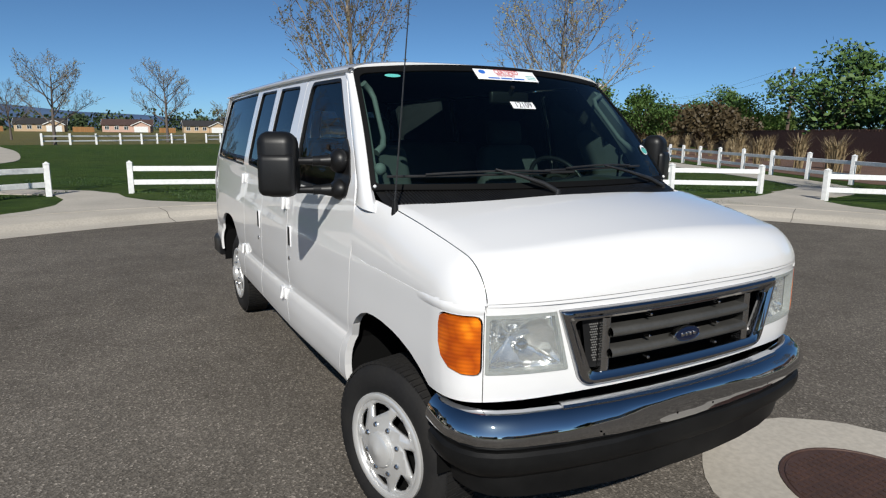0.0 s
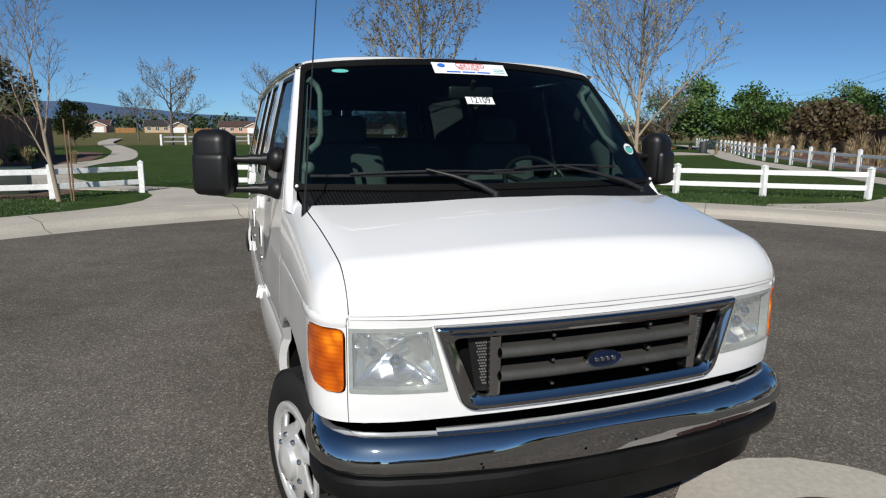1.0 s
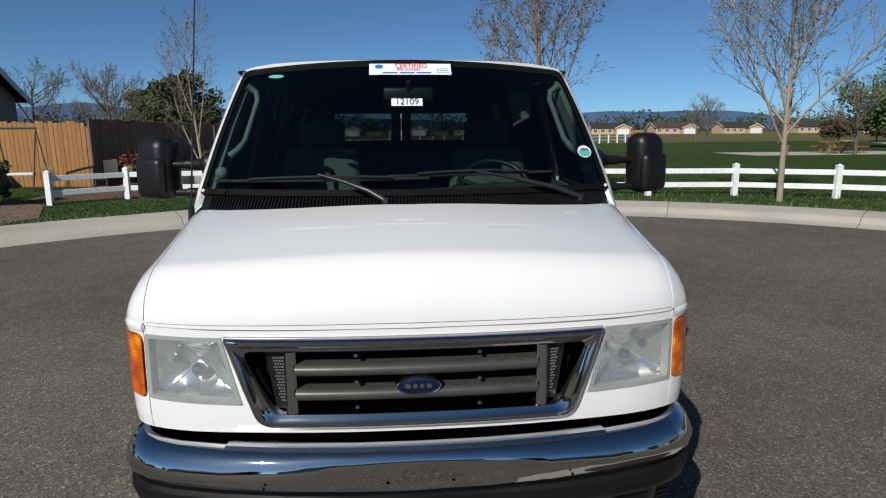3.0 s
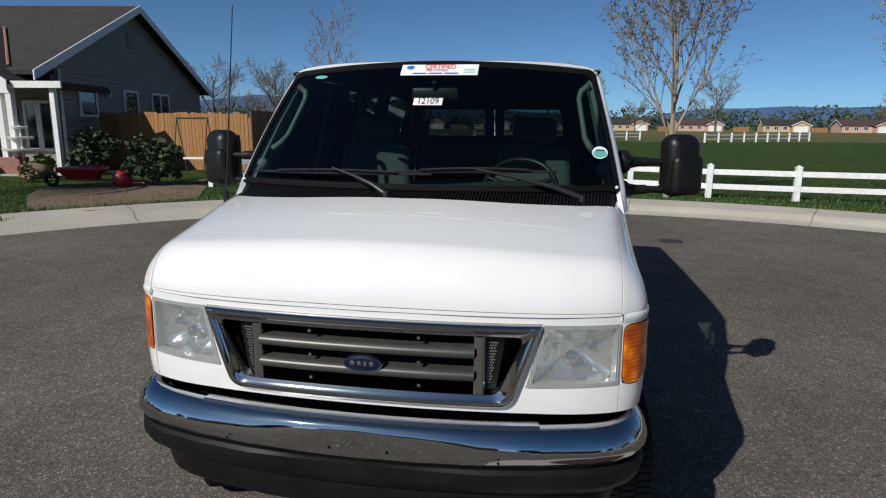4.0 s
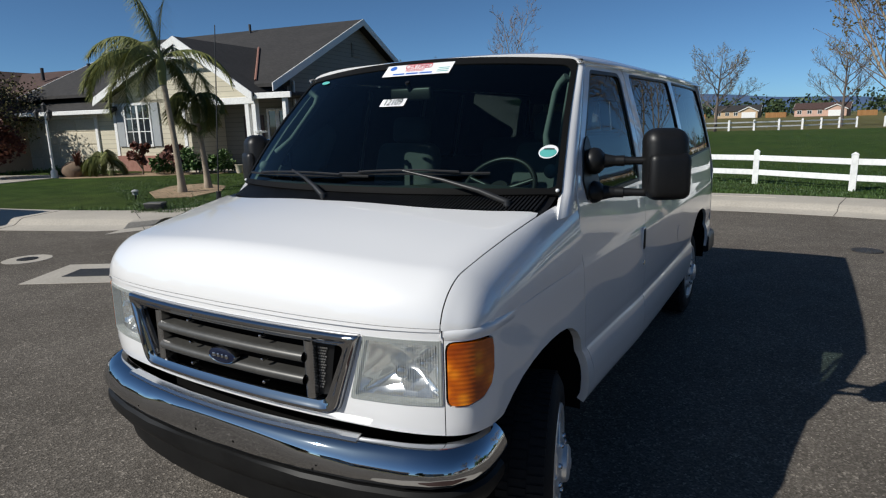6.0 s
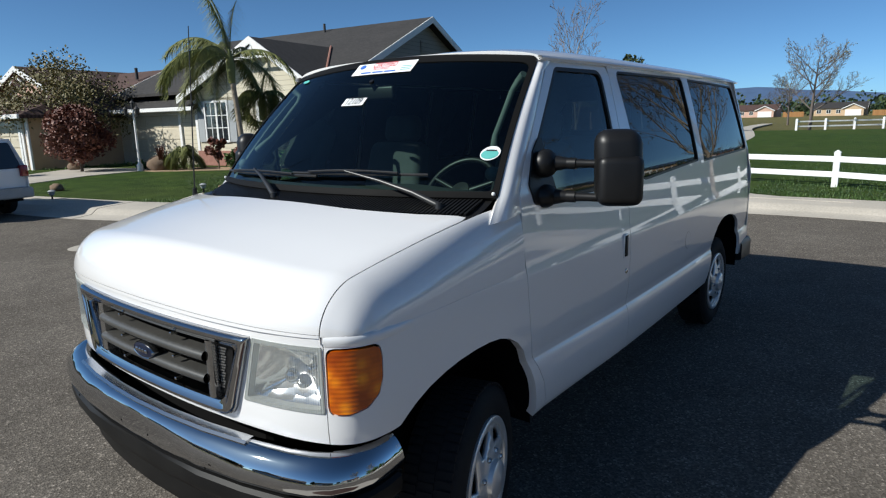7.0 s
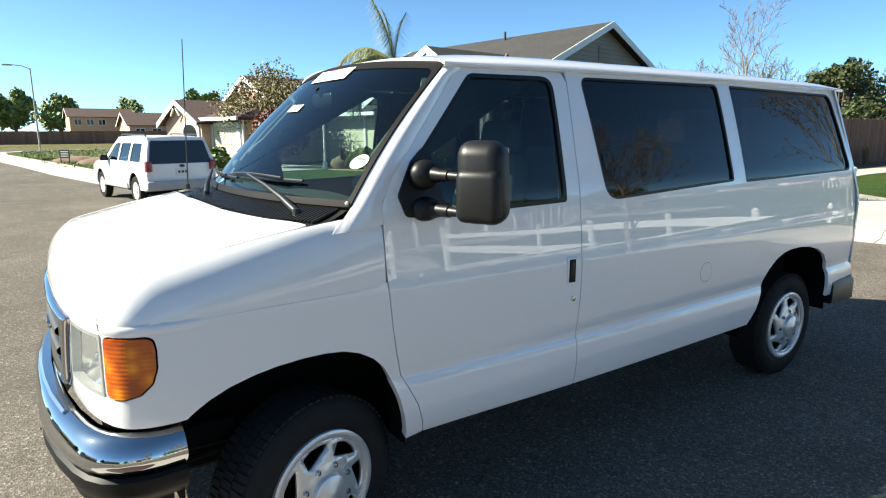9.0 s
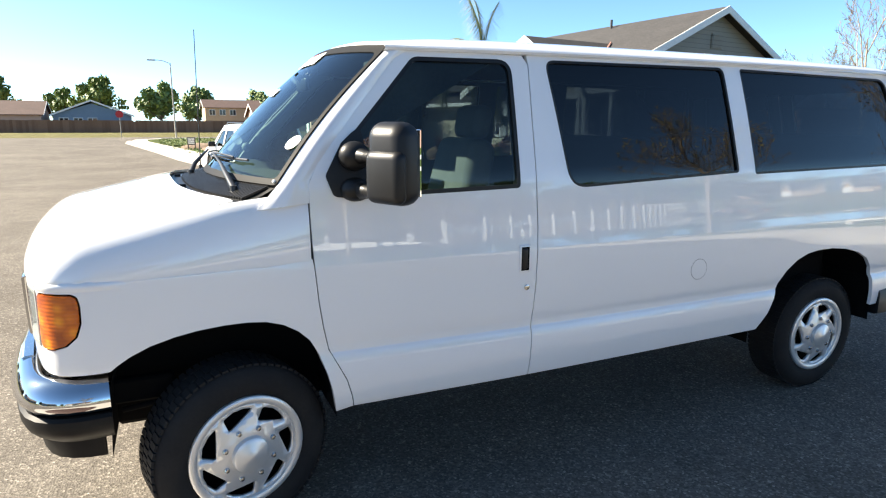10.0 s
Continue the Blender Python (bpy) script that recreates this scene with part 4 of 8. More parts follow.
def garage_door(parent, m, w, h, material=None):
    gd = part("garage_door", bmesh.new(), M_GARAGE, parent, "pale sectional garage door")
    for r in range(4):
        for c in range(4):
            b2 = box_bm(-w / 2 + w * c / 4 + 0.03, -0.04, h * r / 4 + 0.03, -w / 2 + w * (c + 1) / 4 - 0.03, -0.01, h * (r + 1) / 4 - 0.03, 0.012)
            b2.transform(m)
            part("panel", b2, material or M_GARAGE, gd)
        b2 = box_bm(-w / 2, -0.02, h * r / 4 + 0.006, w / 2, 0.02, h * (r + 1) / 4 - 0.006)
        b2.transform(m)
        part("section", b2, material or M_GARAGE, gd)
    for x0, x1, z0, z1 in ((-w / 2 - 0.16, -w / 2, 0, h), (w / 2, w / 2 + 0.16, 0, h), (-w / 2 - 0.16, w / 2 + 0.16, h, h + 0.2)):
        b2 = box_bm(x0, -0.08, z0, x1, 0.0, z1, 0.01)
        b2.transform(m)
        part("door_trim", b2, M_TRIMW, gd, "white door trim")


house = thing("house", pose(-15.31, 13.63, 0.12, 0, 0, 8), "cream single-storey house with grey shingle roof and porch", "house")
T = Matrix.Translation
# main body with a big gable towards the road's end
bm = bmesh.new()
prof = [(2.0, 0), (13.25, 0), (13.25, 3.18), (7.0, 5.98), (2.0, 3.74)]
ends = [[bm.verts.new((x, y, z)) for y, z in prof] for x in (-12.5, 0.2)]
bm.faces.new(ends[0]), bm.faces.new(ends[1][::-1])
for j in range(5):
    bm.faces.new((ends[0][j], ends[1][j], ends[1][(j + 1) % 5], ends[0][(j + 1) % 5]))
bmesh.ops.recalc_face_normals(bm, faces=bm.faces)
part("wall", bm, M_SIDING_SHADE, house, "taupe siding wall, shade put into its colour")
gable_roof(house, -12.5, 0.2, 0.75, 13.25, 3.20, 6.02, "x", M_ROOF, 0.45)
# front gable over window wall and porch
part("wall", box_bm(-6.9, 0.0, 0, -3.0, 3.0, 2.75), M_SIDING, house, "cream lap siding wall")
bm = bmesh.new()
vs_ = [bm.verts.new(p) for p in ((-6.9, 0.0, 2.6), (0, 0.0, 2.6), (0, 0.0, 2.90), (-2.85, 0.0, 4.66), (-6.9, 0.0, 2.90), (-6.9, 0.3, 2.6), (0, 0.3, 2.6), (0, 0.3, 2.90), (-2.85, 0.3, 4.66), (-6.9, 0.3, 2.90))]
bm.faces.new(vs_[:5]), bm.faces.new(vs_[9:4:-1])
for j in range(5):
    bm.faces.new((vs_[j], vs_[5 + j], vs_[5 + (j + 1) % 5], vs_[(j + 1) % 5]))
bmesh.ops.recalc_face_normals(bm, faces=bm.faces)
part("gable", bm, M_SIDING, house, "cream siding gable")
gable_roof(house, -6.9, 0.0, -0.1, 4.4, 2.92, 4.74, "y", M_ROOF, 0.42, peak=-2.85)
part("porch_beam", box_bm(-3.3, -0.12, 2.42, 0.15, 0.12, 2.66, 0.01), M_TRIMW, house, "white porch beam")
for x in (-0.22, 0.08):
    part("porch_column", box_bm(x - 0.09, -0.10, 0.0, x + 0.09, 0.10, 2.44, 0.01), M_TRIMW, house, "white square porch column")
part("column_base", box_bm(-0.42, -0.22, 0.0, 0.28, 0.22, 0.55, 0.02), M_BRICK, house, "brick column base")
part("porch_back", box_bm(-3.2, 1.85, 0.0, 0.15, 2.05, 3.1), M_SIDING_SHADE, house, "porch wall in taupe darkened for shade")
part("front_door", box_bm(-2.0, 1.79, 0.0, -1.05, 1.85, 2.05, 0.01), M_DOORD, house, "dark front door")
part("porch_floor", box_bm(-3.2, -0.3, -0.05, 1.6, 1.83, 0.06), M_CONC, house, "concrete porch floor")
part("porch_roof", box_bm(0.0, -0.35, 2.62, 1.85, 1.9, 2.74, 0.02), M_ROOF, house, "small flat porch roof")
part("porch_fascia", box_bm(0.3, -0.42, 2.56, 1.92, -0.35, 2.76, 0.01), M_TRIMW, house, "white fascia board")
part("porch_column", box_bm(1.45, -0.28, 0.0, 1.60, -0.12, 2.62, 0.01), M_TRIMW, house, "thin white post")
for x in (-0.62, -0.12):
    window(house, T((x, 1.85, 0.75)), 0.32, 1.45, False, 1, 1)
window(house, T((-5.6, 0.0, 1.05)), 1.25, 1.50, True, 4, 3)
part("brick_skirt", box_bm(-6.92, -0.06, 0.0, -3.18, 0.0, 0.62, 0.01), M_BRICK, house, "low brick skirting")
for x in (-6.86, -3.26):
    part("corner_board", box_bm(x - 0.07, -0.03, 0.6, x + 0.07, 0.03, 2.7), M_TRIMW, house, "white corner board")
# white bracket in the gable peak
for sg in (1, -1):
    bm = box_bm(-0.04, -0.04, 0, 0.04, 0.04, 0.85)
    bm.transform(T((-2.85 + sg * 0.66, -0.45, 4.12)) @ Matrix.Rotation(radians(-sg * 58), 4, "Y"))
    part("gable_bracket", bm, M_TRIMW, house, "white timber bracket")
part("gable_tie", box_bm(-3.75, -0.50, 4.08, -1.95, -0.42, 4.16), M_TRIMW, house, "white gable tie")
part("gable_post", box_bm(-2.90, -0.50, 4.12, -2.80, -0.42, 4.66), M_TRIMW, house)
# red flashing where the roofs meet
part("valley_flashing", tube_bm([(-2.85, 4.16, 4.91), (-1.4, 2.15, 3.99), (-0.25, 0.55, 3.27)], 0.045, 6), M_BRICK, house, "reddish roof valley flashing")
# garage wing
part("wall", box_bm(-13.4, 0.25, 0, -6.9, 7.5, 2.55), M_SIDING, house, "cream garage wall")
garage_door(house, T((-10.6, 0.25, 0)), 4.6, 2.15)
bm = bmesh.new()
c = [(-13.9, -0.35, 2.42), (-6.6, -0.35, 2.42), (-6.6, 6.0, 5.2), (-11.5, 6.0, 5.2), (-13.9, 7.8, 2.42)]
vs_ = [bm.verts.new(p) for p in c] + [bm.verts.new((x, y, z - 0.14)) for x, y, z in c]
for fc in ((0, 1, 2, 3), (0, 3, 4), (0, 5, 6, 1), (0, 4, 9, 5), (1, 6, 7, 2), (5, 8, 7, 6), (5, 9, 8)):
    bm.faces.new([vs_[k] for k in fc])
bmesh.ops.recalc_face_normals(bm, faces=bm.faces)
part("roof", bm, M_ROOF, house, "grey shingled garage roof")
part("gutter", box_bm(-13.9, -0.44, 2.27, -6.6, -0.35, 2.44, 0.02), M_TRIMW, house, "white gutter")
# gable end: windows, attic vent, downpipe, roof vents
R90 = Matrix.Rotation(radians(90), 4, "Z")
for y, w in ((3.65, 0.9), (6.55, 0.9), (9.0, 1.4)):
    window(house, T((0.2, y, 1.88)) @ R90, w, 0.88, False, 1 if w < 1 else 2, 1)
vent = part("attic_vent", box_bm(0.2, 6.65, 4.55, 0.25, 7.35, 5.15, 0.01), M_SIDING_SHADE, house, "louvred attic vent")
for k in range(6):
    part("vent_slat", box_bm(0.25, 6.70, 4.60 + 0.09 * k, 0.28, 7.30, 4.64 + 0.09 * k), M_SIDING_SHADE, vent)
part("downpipe", cyl_bm((0.26, 2.1, 0.0), (0.26, 2.1, 3.3), 0.05), M_TRIMW, house, "white downpipe", 40)
part("roof_vent", cyl_bm((-5.2, 6.6, 5.7), (-5.2, 6.6, 6.35), 0.06), M_IRON2, house, "dark roof vent pipe", 40)

# neighbouring house: entry gable, garage beside it, a taller gable behind
nb = thing("house", pose(-33.2, 6.2, 0.1, 0, 0, 9), "tan stucco house with brown shingle roof and arched entry", "house")
gable_wall(nb, -2.55, 2.55, 0.35, 6, 2.12, 3.15, "y", M_PINK, label="pinkish stucco entry gable")
gable_roof(nb, -2.55, 2.55, 0.35, 6, 2.12, 3.18, "y", M_ROOFB, 0.38, label="brown shingled entry roof")
gable_wall(nb, -5.4, 4.4, 4.6, 9, 2.5, 4.70, "y", M_PINK, label="pinkish stucco upper gable")
gable_roof(nb, -5.4, 4.4, 4.6, 12, 2.5, 4.72, "y", M_ROOFB, 0.40, label="brown shingled main roof")
gable_wall(nb, -5.0, 13.5, 5.5, 14, 2.5, 4.60, "x", M_STUCCO, label="tan stucco wall")
gable_roof(nb, -5.0, 13.5, 5.5, 14, 2.5, 4.62, "x", M_ROOFB, 0.40, label="brown shingled main roof")
part("wall", box_bm(2.55, 0.9, 0, 6.3, 6, 2.2), M_STUCCO, nb, "tan stucco garage wall")
bm = bmesh.new()
c = [(2.3, 0.35, 2.28), (6.8, 0.35, 2.28), (6.8, 6.4, 2.28), (4.9, 4.9, 3.75), (2.3, 4.9, 3.75)]
vs_ = [bm.verts.new(p) for p in c] + [bm.verts.new((x, y, z - 0.14)) for x, y, z in c]
for fc in ((0, 1, 3, 4), (1, 2, 3), (0, 5, 6, 1), (1, 6, 7, 2), (5, 9, 8, 6), (6, 8, 7), (0, 4, 9, 5)):
    bm.faces.new([vs_[k] for k in fc])
bmesh.ops.recalc_face_normals(bm, faces=bm.faces)
part("roof", bm, M_ROOFB, nb, "brown hipped garage roof")
part("gutter", box_bm(2.3, 0.25, 2.12, 6.85, 0.35, 2.30, 0.02), M_TRIMW, nb, "white gutter")
garage_door(nb, T((4.15, 0.9, 0)), 2.9, 1.85, M_GARAGE)
for x in (5.85, 6.2):
    part("corner_board", box_bm(x - 0.07, 0.84, 0, x + 0.07, 0.92, 2.15), M_TRIMW, nb, "white corner board")
part("downpipe", cyl_bm((6.42, 0.8, 0.0), (6.42, 0.8, 2.2), 0.05), M_TRIMW, nb, "white downpipe", 40)
# arched entry window with white surround
arch_o = [(-0.95, 0), (-0.95, 1.75)] + [(0.25 - 1.2 * math.cos(math.pi * k / 12), 1.75 + 0.45 * math.sin(math.pi * k / 12)) for k in range(1, 12)] + [(1.45, 1.75), (1.45, 0)]
last = part("entry_arch", poly_bm(arch_o, 0, 0.08), M_TRIMW, nb, "white arched entry surround")
last.matrix_basis = T((0.9, 0.35, 0)) @ Matrix.Rotation(radians(90), 4, "X")
arch_i = [((x - 0.25) * 0.74 + 0.25, z * 0.90) for x, z in arch_o]
last = part("entry_glass", poly_bm(arch_i, 0, 0.03), M_WINGLASS, nb, "dark arched window")
last.matrix_basis = T((0.9, 0.265, 0)) @ Matrix.Rotation(radians(90), 4, "X")
for sg in (1, -1):
    for y, z, w in ((-0.02, 2.45, 1.3), (4.2, 3.9, 1.3)):
        bm = box_bm(-0.03, -0.04, 0, 0.03, 0.04, 0.62)
        xo = 0.0 if y < 1 else -0.5
        bm.transform(T((xo + sg * 0.62, y, z)) @ Matrix.Rotation(radians(-sg * 50), 4, "Y"))
        part("gable_bracket", bm, M_TRIMW, nb, "white timber bracket")
for x, y in ((3.0, 8.5), (6.5, 8.3), (9.0, 8.6)):
    part("roof_vent", cyl_bm((x, y, 4.2), (x, y, 4.8), 0.08), M_IRON2, nb, "dark roof vent pipe", 40)


def plain_house(m, w, d, wall_m, roof_m, label, storeys=1, garage=True, ridge="x", group="far houses"):
    hs = thing("house", m, label, "house", group)
    ze = 2.7 * storeys + 0.1
    gable_wall(hs, -w / 2, w / 2, 0, d, ze, ze + d * 0.19, ridge, wall_m)
    gable_roof(hs, -w / 2, w / 2, 0, d, ze, ze + (d * 0.20 if ridge == "x" else w * 0.2), ridge, roof_m, 0.5, label="shingled roof")
    if garage:
        gx = w / 2 - 3.6
        gable_wall(hs, gx - 3.1, gx + 3.1, -3.0, 2, 2.6, 4.1, "y", wall_m)
        gable_roof(hs, gx - 3.1, gx + 3.1, -3.0, 4, 2.65, 4.15, "y", roof_m, 0.45, label="shingled garage roof")
        gd = part("garage_door", box_bm(gx - 2.4, -3.06, 0, gx + 2.4, -2.98, 2.15, 0.02), M_TRIMW, hs, "white garage door")
    for s in range(storeys):
        for k in range(3):
            x = -w / 2 + 1.6 + k * (w * 0.5 - 1.0) / 3 * 1.3
            window(hs, T((x, 0, 0.95 + 2.7 * s)), 1.3, 1.2, False, 2, 1)
    return hs


fh = plain_house(pose(-52, 266, 0.1), 17, 10, M_PINK, M_ROOFB, "low tan house with brown roof and white garage door")
fh2 = plain_house(pose(-23, 265, 0.1), 16, 10, M_STUCCO, M_ROOF, "low tan house with dark roof and white garage door")
for i, x in enumerate((5, 33, 61, 90, 118, 147, -81, 176, 205)):
    copy_thing(fh if i % 2 == 0 else fh2, pose(x, 264 - 0.12 * abs(x) + (i % 3) * 3, 0.1, 0, 0, -6 + 4 * (i % 3)))
for x0, x1 in ((-41, -34), (-13, -6), (16, 22), (45, 51), (74, 80), (103, 109), (-70, -63)):
    board_fence([(x0, 264), (x1, 264)], 1.8, M_CEDAR, "orange cedar fence between far houses", 0.1, 0.3)
# lots at the end of the street
board_fence([(-108, -60), (-106, -30), (-104, -5), (-101, 30), (-98, 60)], 1.8, M_OLD_SHADE_WOOD, "long dark boundary fence beyond the vacant lot", 0.0, 0.4)
M_BLUEW = siding_mat("blue_siding", (0.16, 0.24, 0.33))
plain_house(pose(-120, -30, 0.0, 0, 0, 92), 20, 11, M_PINK, M_ROOFB, "low pinkish house with red-brown roof", 1, False)
plain_house(pose(-122, -12.5, 0.0, 0, 0, 92), 12, 10, M_BLUEW, M_ROOF, "low blue-grey house behind the dark fence", 1, False, "y")
plain_house(pose(-126, 11.5, 0.0, 0, 0, 92) @ Matrix.Scale(0.8, 4), 13, 9, M_STUCCO, M_ROOFB, "two-storey tan house with brown roof", 2, False)
plain_house(pose(-112, 21, 0.0, 0, 0, 92), 14, 10, M_PINK, M_ROOFB, "low pink house with red-brown roof", 1, False)
plain_house(pose(-126, -50, 0.0, 0, 0, 92), 16, 10, M_STUCCO, M_ROOF, "two-storey grey house with dark roof", 2, False)

# unseen houses and trees added across the road behind the walk, darkening chrome reflections
for i, (x, y, a) in enumerate(((-24, -27, 168), (-3, -31, 182), (19, -28, 200), (36, -12, 262))):
    copy_thing(fh if i % 2 else fh2, pose(x, y, 0.05, 0, 0, a))
for x, y, a, s in ((-13, -24, 10, 0.8), (9, -25, 90, 0.9), (29, -21, 40, 0.9), (-34, -22, 200, 0.8)):
    copy_thing(ev, pose(x, y, 0.0, 0, 0, a) @ Matrix.Scale(s, 4))


# ---- palms and garden plants ----
def palm(m, h, seed, lean, fronds=26, length=2.1, label="slender feather palm with drooping fronds", wind=0.0, fall=0.17):
    """A feather palm; wind: how far the fronds lean over to one side, away from the sun."""
    t = thing("palm_tree", m, label, "palm", "garden palms")
    rr = random.Random(seed)
    pts = [Vector((lean[0] * (k / 8) ** 1.4, lean[1] * (k / 8) ** 1.4, h * k / 8 - 0.05)) for k in range(9)]
    part("trunk", tube_bm(pts, [0.13, 0.095, 0.08, 0.075, 0.07, 0.07, 0.066, 0.066, 0.066], 10), M_BARK, t, "grey ringed trunk", 60)
    boots = tube_bm([pts[-1] - Vector((0, 0, 0.25)), pts[-1] + Vector((0, 0, 0.2)), pts[-1] + Vector((0, 0, 0.6))], [0.09, 0.12, 0.03], 9)
    part("crownshaft", boots, M_PALM, t, "green crownshaft", 60)
    top = pts[-1] + Vector((0, 0, 0.35))
    for k in range(fronds):
        bm = bmesh.new()
        az = 3.67 + rr.gauss(0, 0.75) if rr.random() < wind else 2.4 * k + rr.uniform(-0.3, 0.3)
        up = rr.uniform(1.15, 1.5) if k < 3 and wind else rr.uniform(0.0, 1.1)
        L = length * (rr.uniform(0.8, 1.1) if k >= 3 or not wind else 0.95)
        d = Vector((math.cos(az), math.sin(az), 0))
        mid, q, ang = [], top.copy(), up
        n = 12
        droop = 0.06 if k < 3 and wind else fall
        for i in range(n + 1):
            mid.append(q.copy())
            q = q + (d * math.cos(ang) + Vector((0, 0, 1)) * math.sin(ang)) * L / n
            ang -= droop * rr.uniform(0.7, 1.3)
        tube_bm(mid, [0.016 * (1 - 0.85 * i / n) for i in range(n + 1)], 4, bm=bm)
        s = d.cross(Vector((0, 0, 1)))
        for i in range(2, n):
            for j in range(8):
                c = mid[i].lerp(mid[i + 1], j / 8)
                ll = 0.52 * math.sin(math.pi * (i + j / 8) / (n + 1)) ** 0.6 * rr.uniform(0.75, 1.1)
                for sg in (1, -1):
                    tip = c + s * sg * ll * rr.uniform(0.4, 0.8) + d * ll * 0.35 - Vector((0, 0, ll * rr.uniform(0.35, 1.0)))
                    w = d * 0.013
                    bm.faces.new([bm.verts.new(p) for p in (c - w, c + w, tip)])
        part("frond", bm, M_PALM, t)
    return t


palm(pose(-12.05, 8.0, 0.12), 3.0, 3, (-0.16, -0.10), 26, 2.2, wind=0.7)
palm(pose(-12.30, 9.0, 0.12), 2.05, 8, (-0.12, -0.06), 22, 1.25, wind=0.3, fall=0.30)
palm(pose(-20.4, 10.95, 0.12), 0.35, 15, (0, 0), 18, 1.0, "low bushy feather palm in the front bed")

sh = bushy("shrub", pose(-17.3, 12.5, 0.12), 1.3, 1.0, 0.15, 41, M_LEAF, "rounded green shrub in the house bed", "shrub", 700, 0.09, "house shrubs", 10)
for x, y, s in ((-21.75, 10.0, 0.45), (-18.4, 11.95, 0.8), (-16.4, 13.0, 0.9)):
    copy_thing(sh, pose(x, y, 0.12, 0, 0, 60 * s) @ Matrix.Scale(s, 4))
bushy("shrub", pose(-19.1, 11.6, 0.12), 1.0, 1.3, 0.3, 42, M_REDLEAF, "red-leaved shrub in the house bed", "shrub", 450, 0.11, "house shrubs", 9)
bushy("shrub", pose(-17.9, 12.1, 0.12), 0.9, 1.15, 0.3, 43, M_REDLEAF, "red-leaved shrub in the house bed", "shrub", 400, 0.11, "house shrubs", 8)
bushy("shrub", pose(-13.3, 14.4, 0.12), 1.7, 1.4, 0.2, 44, M_EVER, "dark overgrown shrub in the house shade", "shrub", 1500, 0.09, "house shrubs", 20)
bushy("shrub", pose(-9.6, 11.9, 0.12), 1.6, 1.25, 0.2, 45, M_EVER, "dark overgrown shrub beside the fence", "shrub", 1300, 0.09, "house shrubs", 18)
bushy("shrub", pose(-14.5, 13.7, 0.12), 0.8, 0.6, 0.2, 46, M_LEAF, "dark green shrub beside the porch", "shrub", 900, 0.10, "house shrubs", 12)
bushy("shrub", pose(-13.2, 11.9, 0.12), 0.7, 0.5, 0.05, 47, M_STRAW, "dry tan shrub beside the porch", "shrub", 500, 0.07, "house shrubs", 8)
bushy("shrub", pose(-8.2, 17.4, 0.12), 1.8, 1.1, 0.1, 48, M_REDLEAF, "reddish shrub in the bark bed", "shrub", 700, 0.09, "bed shrubs", 12)
bushy("shrub", pose(-7.4, 16.6, 0.12), 1.5, 0.9, 0.1, 49, M_BRONZE, "bronze shrub in the bark bed", "shrub", 600, 0.09, "bed shrubs", 12)
bushy("shrub", pose(-8.9, 26.5, 0.12), 1.1, 0.9, 0.2, 50, M_LEAF2, "light green shrub beside the footpath", "shrub", 600, 0.09, "bed shrubs", 14)
bushy("shrub", pose(-8.9, 21.8, 0.12), 0.9, 0.8, 0.2, 52, M_LEAF, "green shrub before the board fence", "shrub", 500, 0.08, "bed shrubs", 14)
bushy("tree", pose(-23.6, 8.5, 0.12), 2.5, 2.5, 0.5, 51, M_REDLEAF, "red-leaved photinia tree beside the garage", "tree", 7500, 0.085, "garden trees", 44)
bushy("tree", pose(-28.35, 9.9, 0.12), 6.0, 4.9, 0.7, 53, M_BRONZE, "brown-green leafy tree before the tan house", "tree", 11000, 0.075, "garden trees", 60)
bushy("shrub", pose(-23.7, 5.9, 0.12), 1.1, 0.95, 0.1, 54, M_LEAF, "spiky green plant by the driveway", "shrub", 450, 0.12, "house shrubs", 9)
yucca = thing("yucca", pose(-20.9, 10.3, 0.12), "small spiky red yucca in the bed", "plant")
bm = bmesh.new()
tuft(bm, 0, 0, 0.25, 0.75, 60, random.Random(4), 0.45, 0.02)
part("leaves", bm, M_REDLEAF, yucca)["kind"] = "stuff"
part("stem", cyl_bm((0, 0, -0.02), (0, 0, 0.3), 0.06), M_BARKD, yucca)


def boulder(x, y, s, label):
    t = thing("boulder", pose(x, y, 0.12), label, "boulder", "garden boulders")
    bm = bmesh.new()
    bmesh.ops.create_icosphere(bm, subdivisions=3, radius=s)
    for v in bm.verts:
        n = noise.noise(v.co * 2.0 / s + Vector((x, y, 0)))
        v.co = Vector((v.co.x * 1.2, v.co.y, v.co.z * 0.8)) * (1 + 0.18 * n)
        v.co.z = max(v.co.z + s * 0.45, -0.03)
    part("rock", bm, M_DIRT, t, "", 50)


boulder(-21.2, 10.35, 0.45, "brown garden boulder beside the driveway")
boulder(-25.2, 8.9, 0.28, "brown garden boulder beside the driveway")
boulder(-14.0, 12.9, 0.36, "round tan boulder by the porch")
boulder(-16.3, 4.9, 0.16, "small dark boulder on the lawn")

